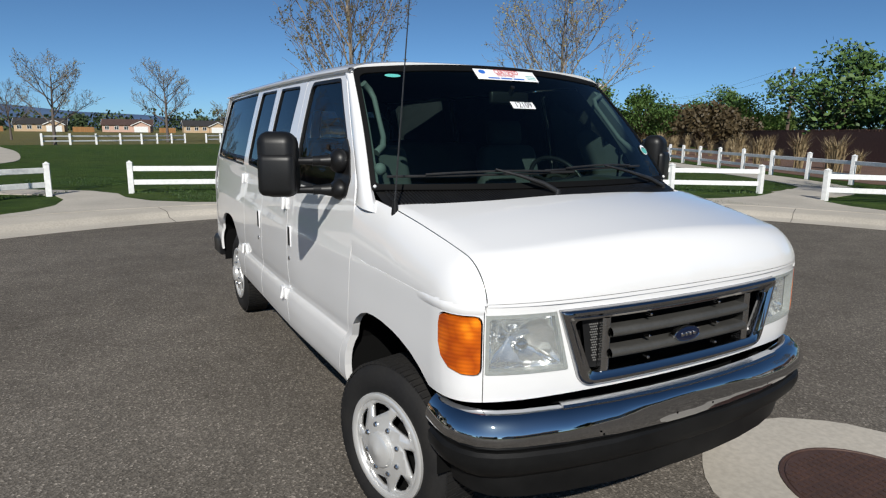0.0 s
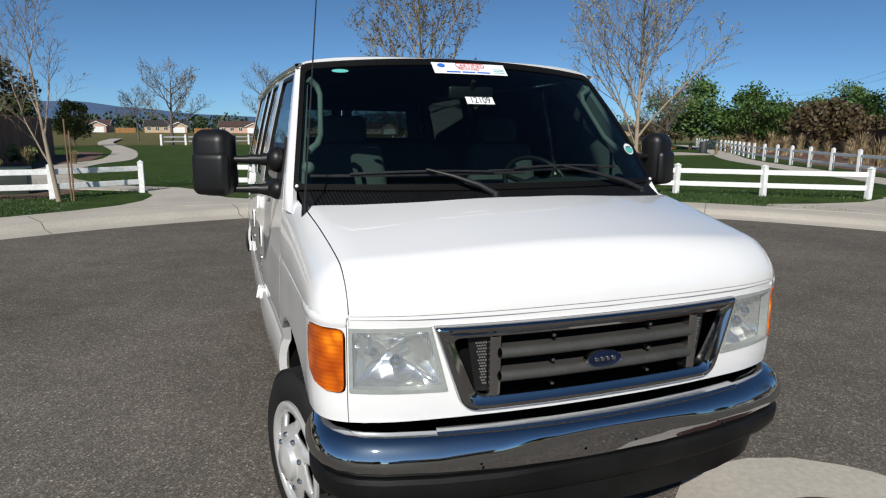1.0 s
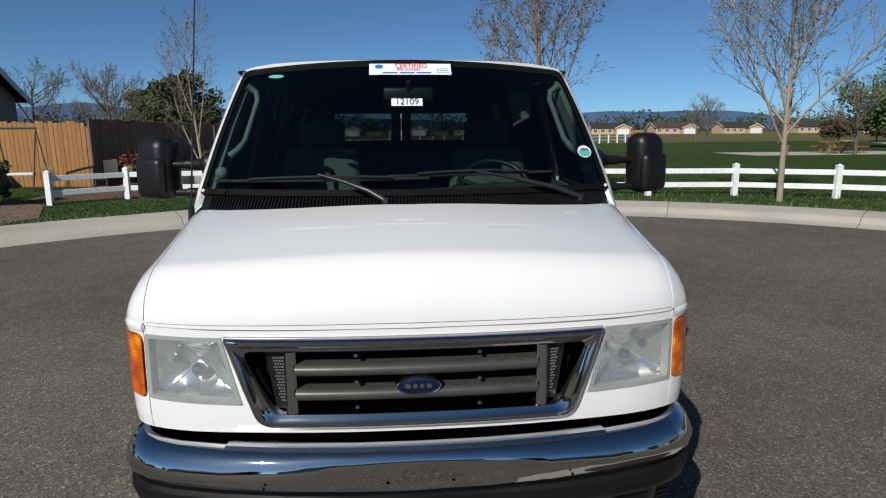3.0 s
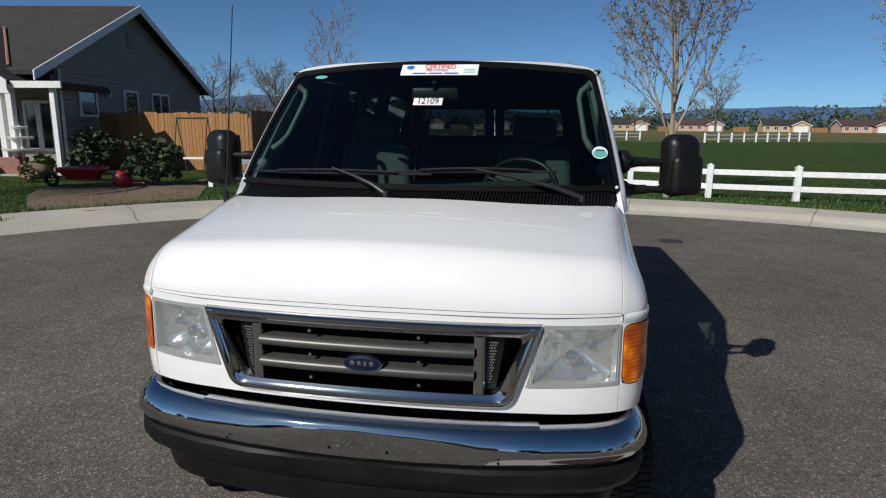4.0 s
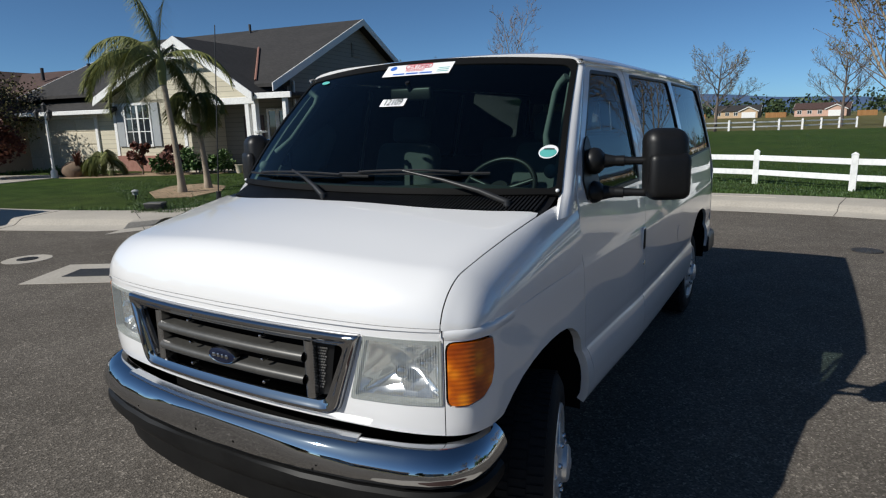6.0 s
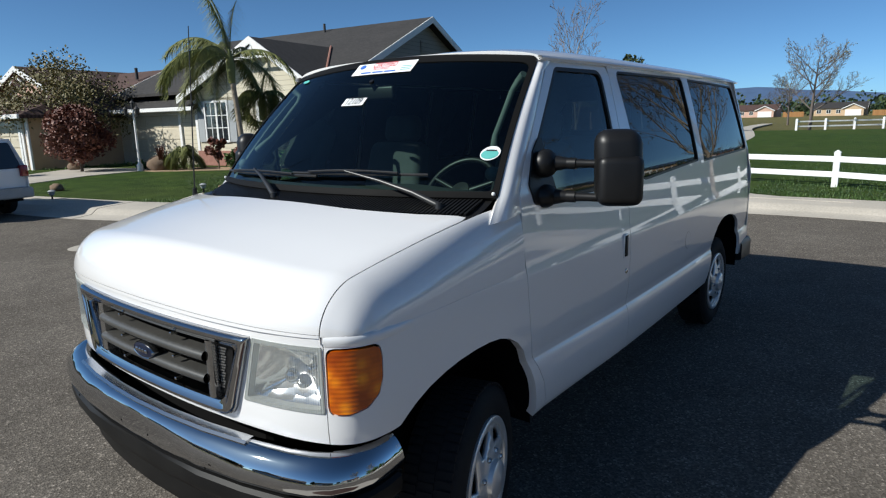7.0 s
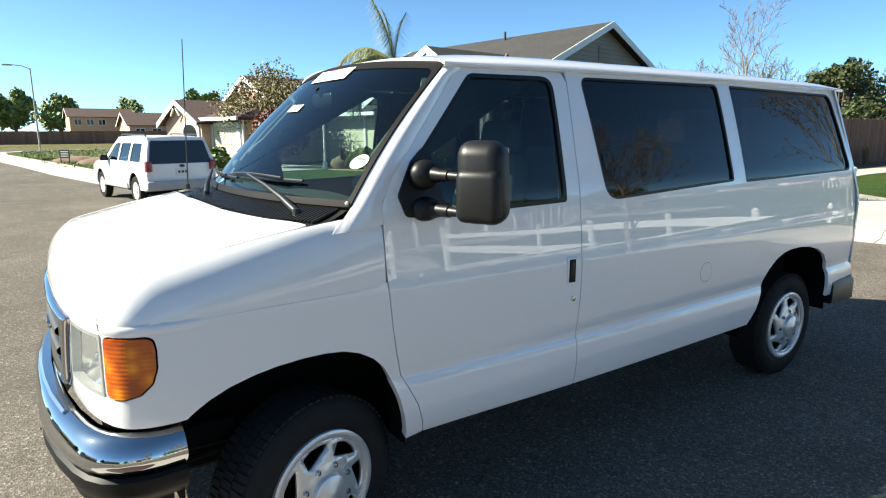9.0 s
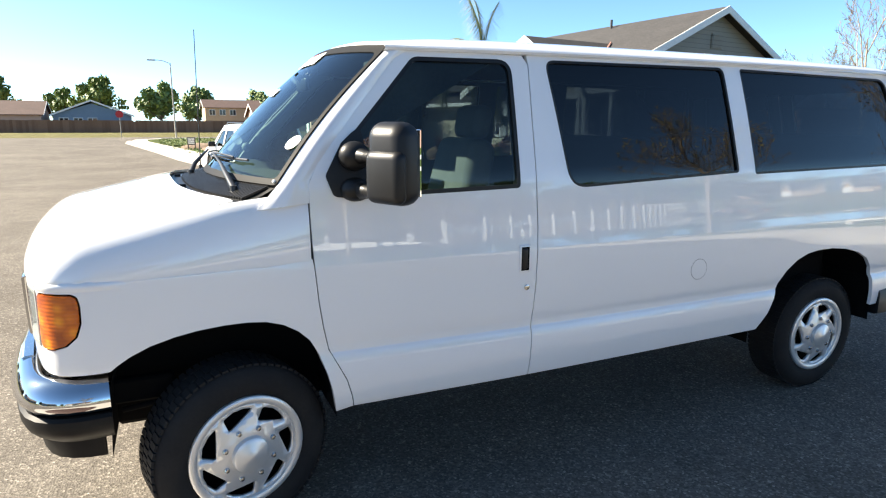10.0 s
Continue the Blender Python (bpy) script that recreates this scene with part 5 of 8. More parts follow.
# lamp post with clustered lanterns
lp = thing("lamp_post", pose(-21.5, 9.75, 0.12), "white garden lamp post with clustered lanterns", "lamp post")
part("pole", cyl_bm((0, 0, -0.05), (0, 0, 2.3), 0.05, 0.035), M_TRIMW, lp, "white pole", 40)
part("base", lathe_bm([(0.0001, 0.5), (0.05, 0.5), (0.06, 0.3), (0.11, 0.25), (0.12, -0.03)], 12, "Z"), M_TRIMW, lp, "", 40)
for a in (0, 120, 240):
    x, y = 0.26 * math.cos(radians(a)), 0.26 * math.sin(radians(a))
    arm = part("lantern_arm", tube_bm([(0, 0, 2.1), (x * 0.6, y * 0.6, 2.0), (x, y, 2.12)], 0.016, 6), M_IRON2, lp)
    last = part("lantern", lathe_bm([(0.0001, 2.42), (0.05, 2.38), (0.10, 2.32), (0.085, 2.30), (0.06, 2.12), (0.0001, 2.10)], 8, "Z"), M_IRON2, lp, "dark lantern")
    last.location = (x, y, 0)
part("lantern", lathe_bm([(0.0001, 2.66), (0.05, 2.62), (0.10, 2.56), (0.085, 2.54), (0.06, 2.34), (0.0001, 2.30)], 8, "Z"), M_IRON2, lp, "dark lantern")

# tiered plant stand and pots on the porch edge
ps = thing("plant_stand", pose(-15.0, 13.6, 0.12), "white tiered stand with small pots", "plant stand")
part("stem", cyl_bm((0, 0, -0.02), (0, 0, 1.5), 0.03), M_TRIMW, ps)
for z, r in ((0.75, 0.5), (1.1, 0.32), (1.4, 0.2)):
    part("tray", lathe_bm([(0.0001, z), (r, z), (r + 0.03, z + 0.06), (r, z + 0.07), (r - 0.02, z + 0.02), (0.0001, z + 0.02)], 18, "Z"), M_TRIMW, ps, "white tray", 40)
for k, (x, y) in enumerate(((-14.6, 13.2), (-15.8, 13.2), (-14.1, 14.0))):
    pt = thing("flower_pot", pose(x, y, 0.12), "pale clay flower pot beside the porch", "pot", "porch pots")
    part("pot", lathe_bm([(0.0001, -0.02), (0.12, -0.02), (0.17, 0.28), (0.19, 0.30), (0.17, 0.31), (0.15, 0.26), (0.0001, 0.25)], 16, "Z"), M_GARAGE, pt, "", 40)
ub = thing("utility_box", pose(-9.55, 5.5, 0.12, 0, 0, 28), "small dark plastic utility box on the lawn edge", "utility box")
part("box", box_bm(-0.18, -0.12, -0.02, 0.18, 0.12, 0.15, 0.02, 2), M_BLACKPL, ub, "", 40)
part("lid", box_bm(-0.19, -0.13, 0.14, 0.19, 0.13, 0.17, 0.01), M_GREYPL, ub, "grey lid")
for x, y in ((-14.0, 3.95), (-11.9, 6.6)):
    gl = thing("garden_light", pose(x, y, 0.12), "small solar garden light on the lawn", "garden light", "garden lights")
    part("stem", cyl_bm((0, 0, -0.03), (0, 0, 0.12), 0.02), M_BLACKPL, gl)
    part("cap", lathe_bm([(0.0001, 0.24), (0.05, 0.23), (0.09, 0.20), (0.07, 0.18), (0.055, 0.11), (0.0001, 0.11)], 14, "Z"), M_SHUT, gl, "grey domed cap", 40)
# red wheelbarrow lying in the yard
M_REDP = mat("red_paint", (0.35, 0.015, 0.02), (0.26, 0.012, 0.016), 0.4, s1=4, s2=30)
wb = thing("wheelbarrow", pose(-11.0, 11.2, 0.12, 0, 0, 20), "red wheelbarrow lying on bare soil", "wheelbarrow")
bm = box_bm(-0.55, -0.32, 0.18, 0.55, 0.32, 0.50, 0.06, 2)
for v in bm.verts:
    if v.co.z < 0.3:
        v.co.x *= 0.65
        v.co.y *= 0.65
part("tray", bm, M_REDP, wb, "red tray", 40)
for sg in (1, -1):
    part("handle", cyl_bm((-0.5, sg * 0.16, 0.2), (1.5, sg * 0.30, 0.10), 0.022), M_CEDAR, wb, "wooden handle")
last = part("wheel", lathe_bm([(0.10, -0.04), (0.17, -0.04), (0.18, 0.0), (0.17, 0.04), (0.10, 0.04)], 16), M_RUBBER, wb)
last.matrix_basis = pose(-0.75, 0, 0.18, 0, 0, 90)
kt = thing("garden_ball", pose(-10.0, 11.3, 0.12), "round red garden drum beside the shrubs", "drum")
part("drum", lathe_bm([(0.0001, 0.42), (0.12, 0.42), (0.21, 0.34), (0.23, 0.2), (0.21, 0.05), (0.14, -0.02)], 20, "Z"), M_REDP, kt, "", 50)
# swing frame and bench before the cedar fence
sw = thing("swing_frame", pose(-10.6, 15.6, 0.12, 0, 0, 8) @ Matrix.Diagonal((0.55, 0.55, 1.1, 1.0)), "dark metal swing frame before the cedar fence", "swing")
for x in (-0.9, 0.9):
    for sg in (1, -1):
        part("leg", cyl_bm((x + sg * 0.45, 0, -0.03), (x, 0, 1.6), 0.03), M_IRON2, sw)
part("top_bar", cyl_bm((-0.95, 0, 1.6), (0.95, 0, 1.6), 0.03), M_IRON2, sw)
part("seat", box_bm(-0.6, -0.2, 0.42, 0.6, 0.2, 0.48, 0.01), M_TRIMW, sw)
ch = thing("garden_chair", pose(-8.3, 15.6, 0.12, 0, 0, -20) @ Matrix.Scale(0.85, 4), "dark green garden chair on bark", "chair")
part("back", box_bm(-0.3, 0.2, 0.0, 0.3, 0.26, 1.0, 0.03, 2), M_IRON2, ch, "", 40)
part("seat", box_bm(-0.3, -0.3, 0.38, 0.3, 0.22, 0.44, 0.02, 2), M_IRON2, ch, "", 40)
for x in (-0.27, 0.27):
    part("leg", box_bm(x - 0.02, -0.29, -0.02, x + 0.02, -0.25, 0.40), M_IRON2, ch)
M_GREENBOX = mat("green_box_paint", (0.03, 0.045, 0.035), (0.04, 0.055, 0.045), 0.5)
tr = thing("transformer_box", pose(-6.3, 14.8, 0.12, 0, 0, 8) @ Matrix.Scale(0.8, 4), "dark green utility transformer box on bark", "utility box")
part("box", box_bm(-0.75, -0.45, 0.0, 0.75, 0.45, 0.72, 0.03, 2), M_GREENBOX, tr, "", 40)
part("lid", box_bm(-0.78, -0.48, 0.68, 0.78, 0.48, 0.78, 0.02, 2), M_GREENBOX, tr, "", 40)

# picnic table on its pad
M_TABLE = mat("red_timber", (0.36, 0.14, 0.07), (0.28, 0.11, 0.06), 0.8)
pt = thing("picnic_table", pose(29, 36, 0.136, 0, 0, 15), "reddish wooden picnic table on concrete", "table")
for k in range(5):
    part("top_plank", box_bm(-1.5, -0.45 + 0.18 * k, 0.72, 1.5, -0.29 + 0.18 * k, 0.77), M_TABLE, pt)
for y in (-0.85, 0.72):
    part("bench_plank", box_bm(-1.5, y, 0.42, 1.5, y + 0.26, 0.47), M_TABLE, pt)
for x in (-1.0, 1.0):
    for sg in (1, -1):
        part("leg", cyl_bm((x, sg * 0.75, -0.02), (x, sg * 0.2, 0.72), 0.05), M_TABLE, pt)
    part("cross_bar", box_bm(x - 0.03, -0.85, 0.36, x + 0.03, 0.98, 0.42), M_TABLE, pt)
for x, y, s in ((34.5, 37, 1.0),):
    b = thing("bin", pose(x, y, 0.13), "dark round litter bin on the pad", "bin", "park bins")
    part("drum", lathe_bm([(0.0001, 0.9 * s), (0.3 * s, 0.9 * s), (0.32 * s, 0.85 * s), (0.3 * s, -0.02)], 14, "Z"), M_IRON2, b, "", 40)

# wooden utility poles and wires
def utility_pole(x, y, h, arm):
    u = thing("utility_pole", pose(x, y, 0.0), "dark wooden utility pole with crossarm", "utility pole", "utility poles")
    part("pole", cyl_bm((0, 0, -0.2), (0, 0, h), 0.17, 0.11), M_BARKD, u, "", 40)
    b2 = box_bm(-1.2, -0.06, h - 0.35, 1.2, 0.06, h - 0.2)
    b2.transform(Matrix.Rotation(radians(arm), 4, "Z"))
    part("crossarm", b2, M_BARKD, u)
    for sx in (-1.1, -0.4, 0.4, 1.1):
        c = Matrix.Rotation(radians(arm), 3, "Z") @ Vector((sx, 0, h - 0.2))
        part("insulator", cyl_bm(c, c + Vector((0, 0, 0.18)), 0.05), M_TRIMW, u)


utility_pole(54, 33.5, 7.8, 35)
utility_pole(90, 88, 9.0, 35)
utility_pole(31, 4, 8.0, 35)
wire = thing("power_line", pose(54, 33.5, 7.7), "thin dark overhead power line", "cable")
for dx in (-0.7, 0.7):
    for q in (Vector((36, 54.5, 1.2)), Vector((-23, -29.5, 0.2))):
        pts = [q * (k / 12) + Vector((dx, -dx, -1.4 * math.sin(math.pi * k / 12))) for k in range(13)]
        part("wire", tube_bm(pts, 0.010, 4), M_IRON2, wire)

# street end: lamp, signs
sl = thing("street_lamp", pose(-59.8, 0.3, 0.0), "tall grey street lamp with curved arm", "street lamp")
part("pole", cyl_bm((0, 0, -0.1), (0, 0, 6.9), 0.075, 0.05), M_CONC, sl, "grey pole", 40)
part("arm", tube_bm([(0, 0, 6.85), (-0.2, -0.6, 7.1), (-0.3, -1.3, 7.15)], 0.04, 6), M_CONC, sl)
part("head", box_bm(-0.45, -1.9, 7.07, -0.15, -1.2, 7.19, 0.03, 2), M_CONC, sl, "", 40)
sn = thing("yard_sign", pose(-34.3, 0.9, 0.1, 0, 0, 50) @ Matrix.Scale(0.62, 4), "small dark sign board on two legs", "sign")
part("board", box_bm(-0.45, -0.02, 0.45, 0.45, 0.02, 1.15, 0.01), M_IRON2, sn)
for z in (0.62, 0.80, 0.98):
    part("sign_bar", box_bm(-0.34, -0.026, z - 0.035, 0.34, -0.021, z + 0.035), M_TRIMW, sn)
    part("sign_bar", box_bm(-0.34, 0.021, z - 0.035, 0.34, 0.026, z + 0.035), M_TRIMW, sn)
for x in (-0.38, 0.38):
    part("leg", box_bm(x - 0.03, -0.03, -0.05, x + 0.03, 0.03, 1.15), M_IRON2, sn)
M_STOP = plain("stop_red", (0.45, 0.02, 0.02), 0.5)
ss = thing("stop_sign", pose(-71.5, -5.0, 0.0, 0, 0, 80), "red octagonal stop sign on a post", "sign")
part("post", cyl_bm((0, 0, -0.1), (0, 0, 2.1), 0.04), M_CONC, ss)
bm = cyl_bm((0, -0.02, 2.4), (0, 0.02, 2.4), 0.40, None, 8)
part("plate", bm, M_STOP, ss)
for x, y in ((-33, 2.5), (-30, 3.2), (-36, 1.5)):
    md = thing("dirt_mound", pose(x, y, 0.08), "low mound of bare tan soil", "mound", "soil mounds")
    bm = bmesh.new()
    bmesh.ops.create_icosphere(bm, subdivisions=3, radius=1.2)
    for v in bm.verts:
        v.co = Vector((v.co.x, v.co.y, max(-0.02, v.co.z * 0.28))) * (1 + 0.2 * noise.noise(v.co * 2))
    part("soil", bm, M_DIRT, md, "", 60)
rr = random.Random(99)
bm = bmesh.new()
for i in range(2600):
    x, y = rr.uniform(-60, -26), rr.uniform(-1, 26)
    if y < -0.4 - 0.16 * (x + 26) * -1 * 0 + 1.6 + 0.14 * (x + 26):
        continue
    tuft(bm, x, y, 0.09, rr.uniform(0.06, 0.2), 5, rr, 0.14, 0.02)
tagged(obj("weeds", bm, M_LEAF2), "patchy green weeds on the vacant lot", "weeds", kind="stuff")

# ---- parked white estate car ----
suv = thing("suv", pose(0, 0, 0), "white four-wheel-drive estate car parked at the kerb", "car")
# local frame: x along the car (rear at 0, front at 4.75), y to its left, z up; built facing +x
M_SUVP = plain("suv_white_paint", (0.76, 0.76, 0.76), 0.3, 0, 0.7)
M_SUVLOW = mat("suv_grey_cladding", (0.42, 0.42, 0.41), (0.36, 0.36, 0.35), 0.5)
M_TAIL = plain("tail_lamp_red", (0.24, 0.008, 0.011), 0.15, 0, 0.6)
SW = 0.91


def suv_arch(cx):
    return [(cx + 0.43 * math.cos(math.pi * k / 12), 0.42 + 0.43 * math.sin(math.pi * k / 12)) for k in range(13)]


def suv_side(sg):
    def f(x, z):
        tum = 0.0 if z < 1.05 else 0.24 * (z - 1.05) + 0.10 * max(0, z - 1.05) ** 2
        nose_in = 0.06 * max(0, (x - 3.9) / 0.8) ** 2 + 0.03 * max(0, (0.3 - x) / 0.3) ** 2
        return (x, sg * (SW - tum - nose_in - 0.03 * max(0, 0.55 - z)), z)
    return f


lower = [(0.02, 0.42)] + suv_arch(0.95)[::-1] + suv_arch(3.84)[::-1] + [(4.68, 0.42), (4.72, 0.75), (4.62, 0.93), (4.15, 1.02), (3.4, 1.10), (2.55, 1.74), (2.4, 1.76), (0.35, 1.74), (0.20, 1.70), (0.02, 1.10)]
wins = [[(0.42, 1.13), (1.22, 1.13), (1.22, 1.60), (0.55, 1.60)], [(1.34, 1.13), (2.10, 1.13), (2.10, 1.60), (1.34, 1.60)], [(2.20, 1.13), (3.10, 1.13), (2.62, 1.58), (2.20, 1.60)]]
for sg in (1, -1):
    skin("body_side", suv_side(sg), lower, [rounded(w, 0.04, 3) for w in wins], steps(0, 4.7, 0.3), steps(0.42, 1.76, 0.12), M_SUVP, suv, "white body side", 0.03, (2.3, 0, 0.9))
    for w in wins:
        f = suv_side(sg)
        skin("side_window", lambda x, z, f=f, sg=sg: (x, f(x, z)[1] - sg * 0.012, z), inset(rounded(w, 0.04, 3), -0.005), [], [], [], M_TINT if w is not wins[2] else M_SIDEGLASS, suv, "dark side window", 0, (2.3, 0, 0.9))
    part("rocker", box_bm(1.42, sg * SW - 0.05, 0.40, 3.38, sg * SW + 0.03, 0.56, 0.02, 2), M_SUVLOW, suv, "grey side step", 40)
    part("roof_rail", tube_bm([(0.5, sg * 0.66, 1.78), (0.6, sg * 0.66, 1.82), (2.3, sg * 0.66, 1.83), (2.4, sg * 0.66, 1.79)], 0.018, 6), M_BLACKPL, suv, "black roof rail", 50)
    part("tail_lamp", box_bm(-0.035, sg * 0.815 - 0.07, 0.90, 0.10, sg * 0.815 + 0.085, 1.16, 0.02, 2), M_TAIL, suv, "red tail lamp", 40)
    part("door_mirror", box_bm(2.95, sg * 1.0 - 0.10, 1.10, 3.08, sg * 1.0 + 0.10, 1.26, 0.03, 3), M_BLACKPL, suv, "black door mirror", 40)
    part("headlamp", box_bm(4.55, sg * 0.66 - 0.18, 0.74, 4.70, sg * 0.66 + 0.18, 0.90, 0.02, 2), M_TRIMW, suv, "clear headlamp", 40)
    for x in (0.95, 3.84):
        for dy in (0,):
            w = part("wheel", bmesh.new(), M_RUBBER, suv)
            tyre = lathe_bm([(0.22, -0.20), (0.33, -0.20), (0.375, -0.17), (0.38, -0.05), (0.36, 0.0), (0.26, 0.01), (0.22, -0.01)], 32)
            tyre.transform(Matrix.Rotation(radians(90 * sg), 4, "Z") @ Matrix.Identity(4))
            part("tyre", tyre, M_RUBBER, w, "", 40)
            rim_b = lathe_bm([(0.0001, 0.0), (0.05, 0.0), (0.06, -0.02), (0.15, -0.05), (0.20, -0.02), (0.235, 0.0)], 10)
            rim_b.transform(Matrix.Rotation(radians(90 * sg), 4, "Z"))
            part("rim", rim_b, M_TRIMW, w, "bright alloy rim", 20)
            w.location = (x, sg * 0.88, 0.38)
skin("roof", lambda a, b: (a, b, 1.755 + 0.045 * (1 - (b / 0.72) ** 2) - 0.03 * max(0, (0.6 - a) / 0.4) ** 2), [(0.22, -0.715), (2.5, -0.715), (2.5, 0.715), (0.22, 0.715)], [], steps(0.2, 2.5, 0.4), steps(-0.7, 0.7, 0.15), M_SUVP, suv, "white roof", 0.03, (2.3, 0, 0.9))


def suv_back(y, z):
    return ((0.02 + 0.30 * max(0, z - 1.05) ** 1.0 * 0.95 if z > 1.05 else 0.02) + 0.05 * (y / 0.9) ** 4, y, z)


back_hole = rounded([(-0.70, 1.16), (0.70, 1.16), (0.60, 1.62), (-0.60, 1.62)], 0.06, 3)
skin("tailgate", suv_back, [(-0.90, 0.62), (0.90, 0.62), (0.90, 1.08), (0.72, 1.75), (-0.72, 1.75), (-0.90, 1.08)], [back_hole], steps(-0.9, 0.9, 0.2), steps(0.62, 1.75, 0.1), M_SUVP, suv, "white tailgate", 0.03, (2.3, 0, 0.9))
skin("rear_window", lambda y, z: (suv_back(y, z)[0] + 0.01, y, z), inset(rounded([(-0.78, 1.10), (0.78, 1.10), (0.66, 1.66), (-0.66, 1.66)], 0.06, 3), 0.0), [], [], [], M_WINGLASS, suv, "black tinted rear window", 0, (2.3, 0, 0.9))
skin("rear_glass", lambda y, z: (suv_back(y, z)[0] - 0.006, y, z), rounded([(-0.80, 1.09), (0.80, 1.09), (0.67, 1.67), (-0.67, 1.67)], 0.06, 3), [], steps(-0.8, 0.8, 0.2), steps(1.0, 1.7, 0.1), M_WINGLASS, suv, "black tinted rear glass", 0, (2.3, 0, 0.9))
part("rear_bumper", box_bm(-0.10, -0.92, 0.42, 0.14, 0.92, 0.66, 0.05, 3), M_SUVLOW, suv, "pale grey rear bumper", 40)
part("bumper_pad", box_bm(-0.105, -0.75, 0.625, 0.08, 0.75, 0.668, 0.01), M_SUVLOW, suv)
part("hitch", box_bm(-0.09, -0.25, 0.34, 0.10, 0.25, 0.44, 0.01), M_DARK, suv, "dark tow hitch")
pl = part("number_plate", box_bm(-0.012, -0.17, 0.80, 0.02, 0.17, 0.96, 0.005), M_TRIMW, suv, "pale number plate")
for y in (-0.09, 0.0, 0.09):
    part("plate_bar", box_bm(-0.016, y - 0.03, 0.85, -0.011, y + 0.03, 0.91), M_IRON2, pl)
bm = lathe_bm([(0.0001, -0.018), (0.05, -0.016), (0.06, 0.0)], 20)
bm.transform(Matrix.Translation((0, 0, 1.03)) @ Matrix.Diagonal((1, 1.2, 0.6, 1)))
part("badge", bm, M_IRON2, suv, "dark oval badge")
skin("windscreen", lambda y, z: (3.42 - (z - 1.10) * 1.30 - 0.10 * (y / 0.7) ** 2, y, z), [(-0.78, 1.10), (0.78, 1.10), (0.66, 1.74), (-0.66, 1.74)], [], steps(-0.7, 0.7, 0.2), [], M_SIDEGLASS, suv, "windscreen", 0, (2.3, 0, 0.9))
skin("bonnet", lambda a, b: (a, b, 1.12 - 0.10 * ((a - 3.3) / 1.3) ** 2 + 0.02 * (1 - (b / 0.85) ** 2)), [(3.3, -0.86), (4.62, -0.80), (4.62, 0.80), (3.3, 0.86)], [], steps(3.3, 4.6, 0.3), steps(-0.8, 0.8, 0.2), M_SUVP, suv, "white bonnet", 0.03, (2.3, 0, 0.5))
part("front_end", box_bm(4.45, -0.85, 0.42, 4.70, 0.85, 0.96, 0.06, 3), M_SUVLOW, suv, "front bumper", 40)
part("chassis", box_bm(0.15, -0.78, 0.34, 4.5, 0.78, 0.60), M_DARK, suv, "dark underside")
# Solid black block gives the inside of the car its shade.
part("cabin", box_bm(0.6, -0.70, 0.6, 3.0, 0.70, 1.15), M_DARK, suv, "black block standing in for the shaded interior")
for x in (1.2, 2.1):
    for y in (-0.38, 0.38):
        part("seat", box_bm(x, y - 0.24, 0.9, x + 0.18, y + 0.24, 1.52, 0.05, 2), M_DASH, suv, "", 40)
suv.matrix_basis = pose(-12.35, 2.25, 0, 0, 0, 190) @ Matrix.Scale(0.905, 4)


# ---- the van: x across (driver's side +), y towards the rear, z up; front axle at y = 0 ----
van = thing("van", pose(0, 0, 0), "white full-size passenger van with chrome bumper parked on asphalt", "van")
NOSE = [(0.957, -0.40), (0.957, -0.44), (0.953, -0.50), (0.942, -0.545), (0.92, -0.588), (0.89, -0.618), (0.85, -0.643), (0.78, -0.672),
        (0.70, -0.695), (0.60, -0.713), (0.45, -0.733), (0.30, -0.746), (0.15, -0.753), (0.0, -0.755)]
arc = [0.0]
for a, b in zip(NOSE, NOSE[1:]):
    arc.append(arc[-1] + math.dist(a, b))
LC = arc[-1]
nose_x = curve([(LC - s, p[0]) for s, p in zip(arc[::-1], NOSE[::-1])])
nose_y = curve([(LC - s, p[1]) for s, p in zip(arc[::-1], NOSE[::-1])])
u_at_x = curve([(p[0], LC - s) for s, p in zip(arc[::-1], NOSE[::-1]) if p[0] < 0.957])
side_x = curve([(-0.45, 0.957), (0.0, 0.960), (1.5, 0.962), (2.8, 0.957), (3.5, 0.948), (3.9, 0.935), (4.06, 0.915)])
side_o = curve([(0.40, -0.05), (0.46, -0.014), (0.50, 0.005), (0.56, 0.014), (0.62, 0.0175), (0.68, 0.0135), (0.715, 0.006), (0.738, -0.003), (0.752, -0.003), (0.80, 0.002), (0.90, 0.005), (1.0, 0.003), (1.10, 0.0005), (1.118, -0.002),
                (1.15, -0.0065), (1.20, -0.011), (1.30, -0.019), (1.42, -0.029), (1.56, -0.057), (1.70, -0.088), (1.85, -0.125), (1.97, -0.158), (2.03, -0.182)])
front_o = curve([(0.70, -0.03), (0.76, -0.008), (0.82, 0.0), (0.90, 0.0), (1.06, -0.003), (1.12, -0.001)])


def low(u, z):
    """The body's skin below the shoulder line; u runs from the middle of the nose round the corner and along the side."""
    sg, a = (1 if u >= 0 else -1), abs(u)
    if a < LC:
        x, y = nose_x(a), nose_y(a)
        dx, dy = nose_x(min(a + 0.01, LC)) - nose_x(a - 0.01 if a > 0.01 else 0), nose_y(min(a + 0.01, LC)) - nose_y(a - 0.01 if a > 0.01 else 0)
        k = math.hypot(dx, dy) or 1
        nx, ny = dy / k, -dx / k
        o = nx * nx * side_o(z) + ny * ny * front_o(z)
        return (sg * (x + nx * o), y + ny * o, z)
    y = -0.40 + a - LC
    return (sg * (side_x(y) + side_o(z)), y, z)


def side(sg):
    return lambda y, z: (sg * (side_x(y) + side_o(z)), y, z)


def uy(y):
    return y + 0.40 + LC


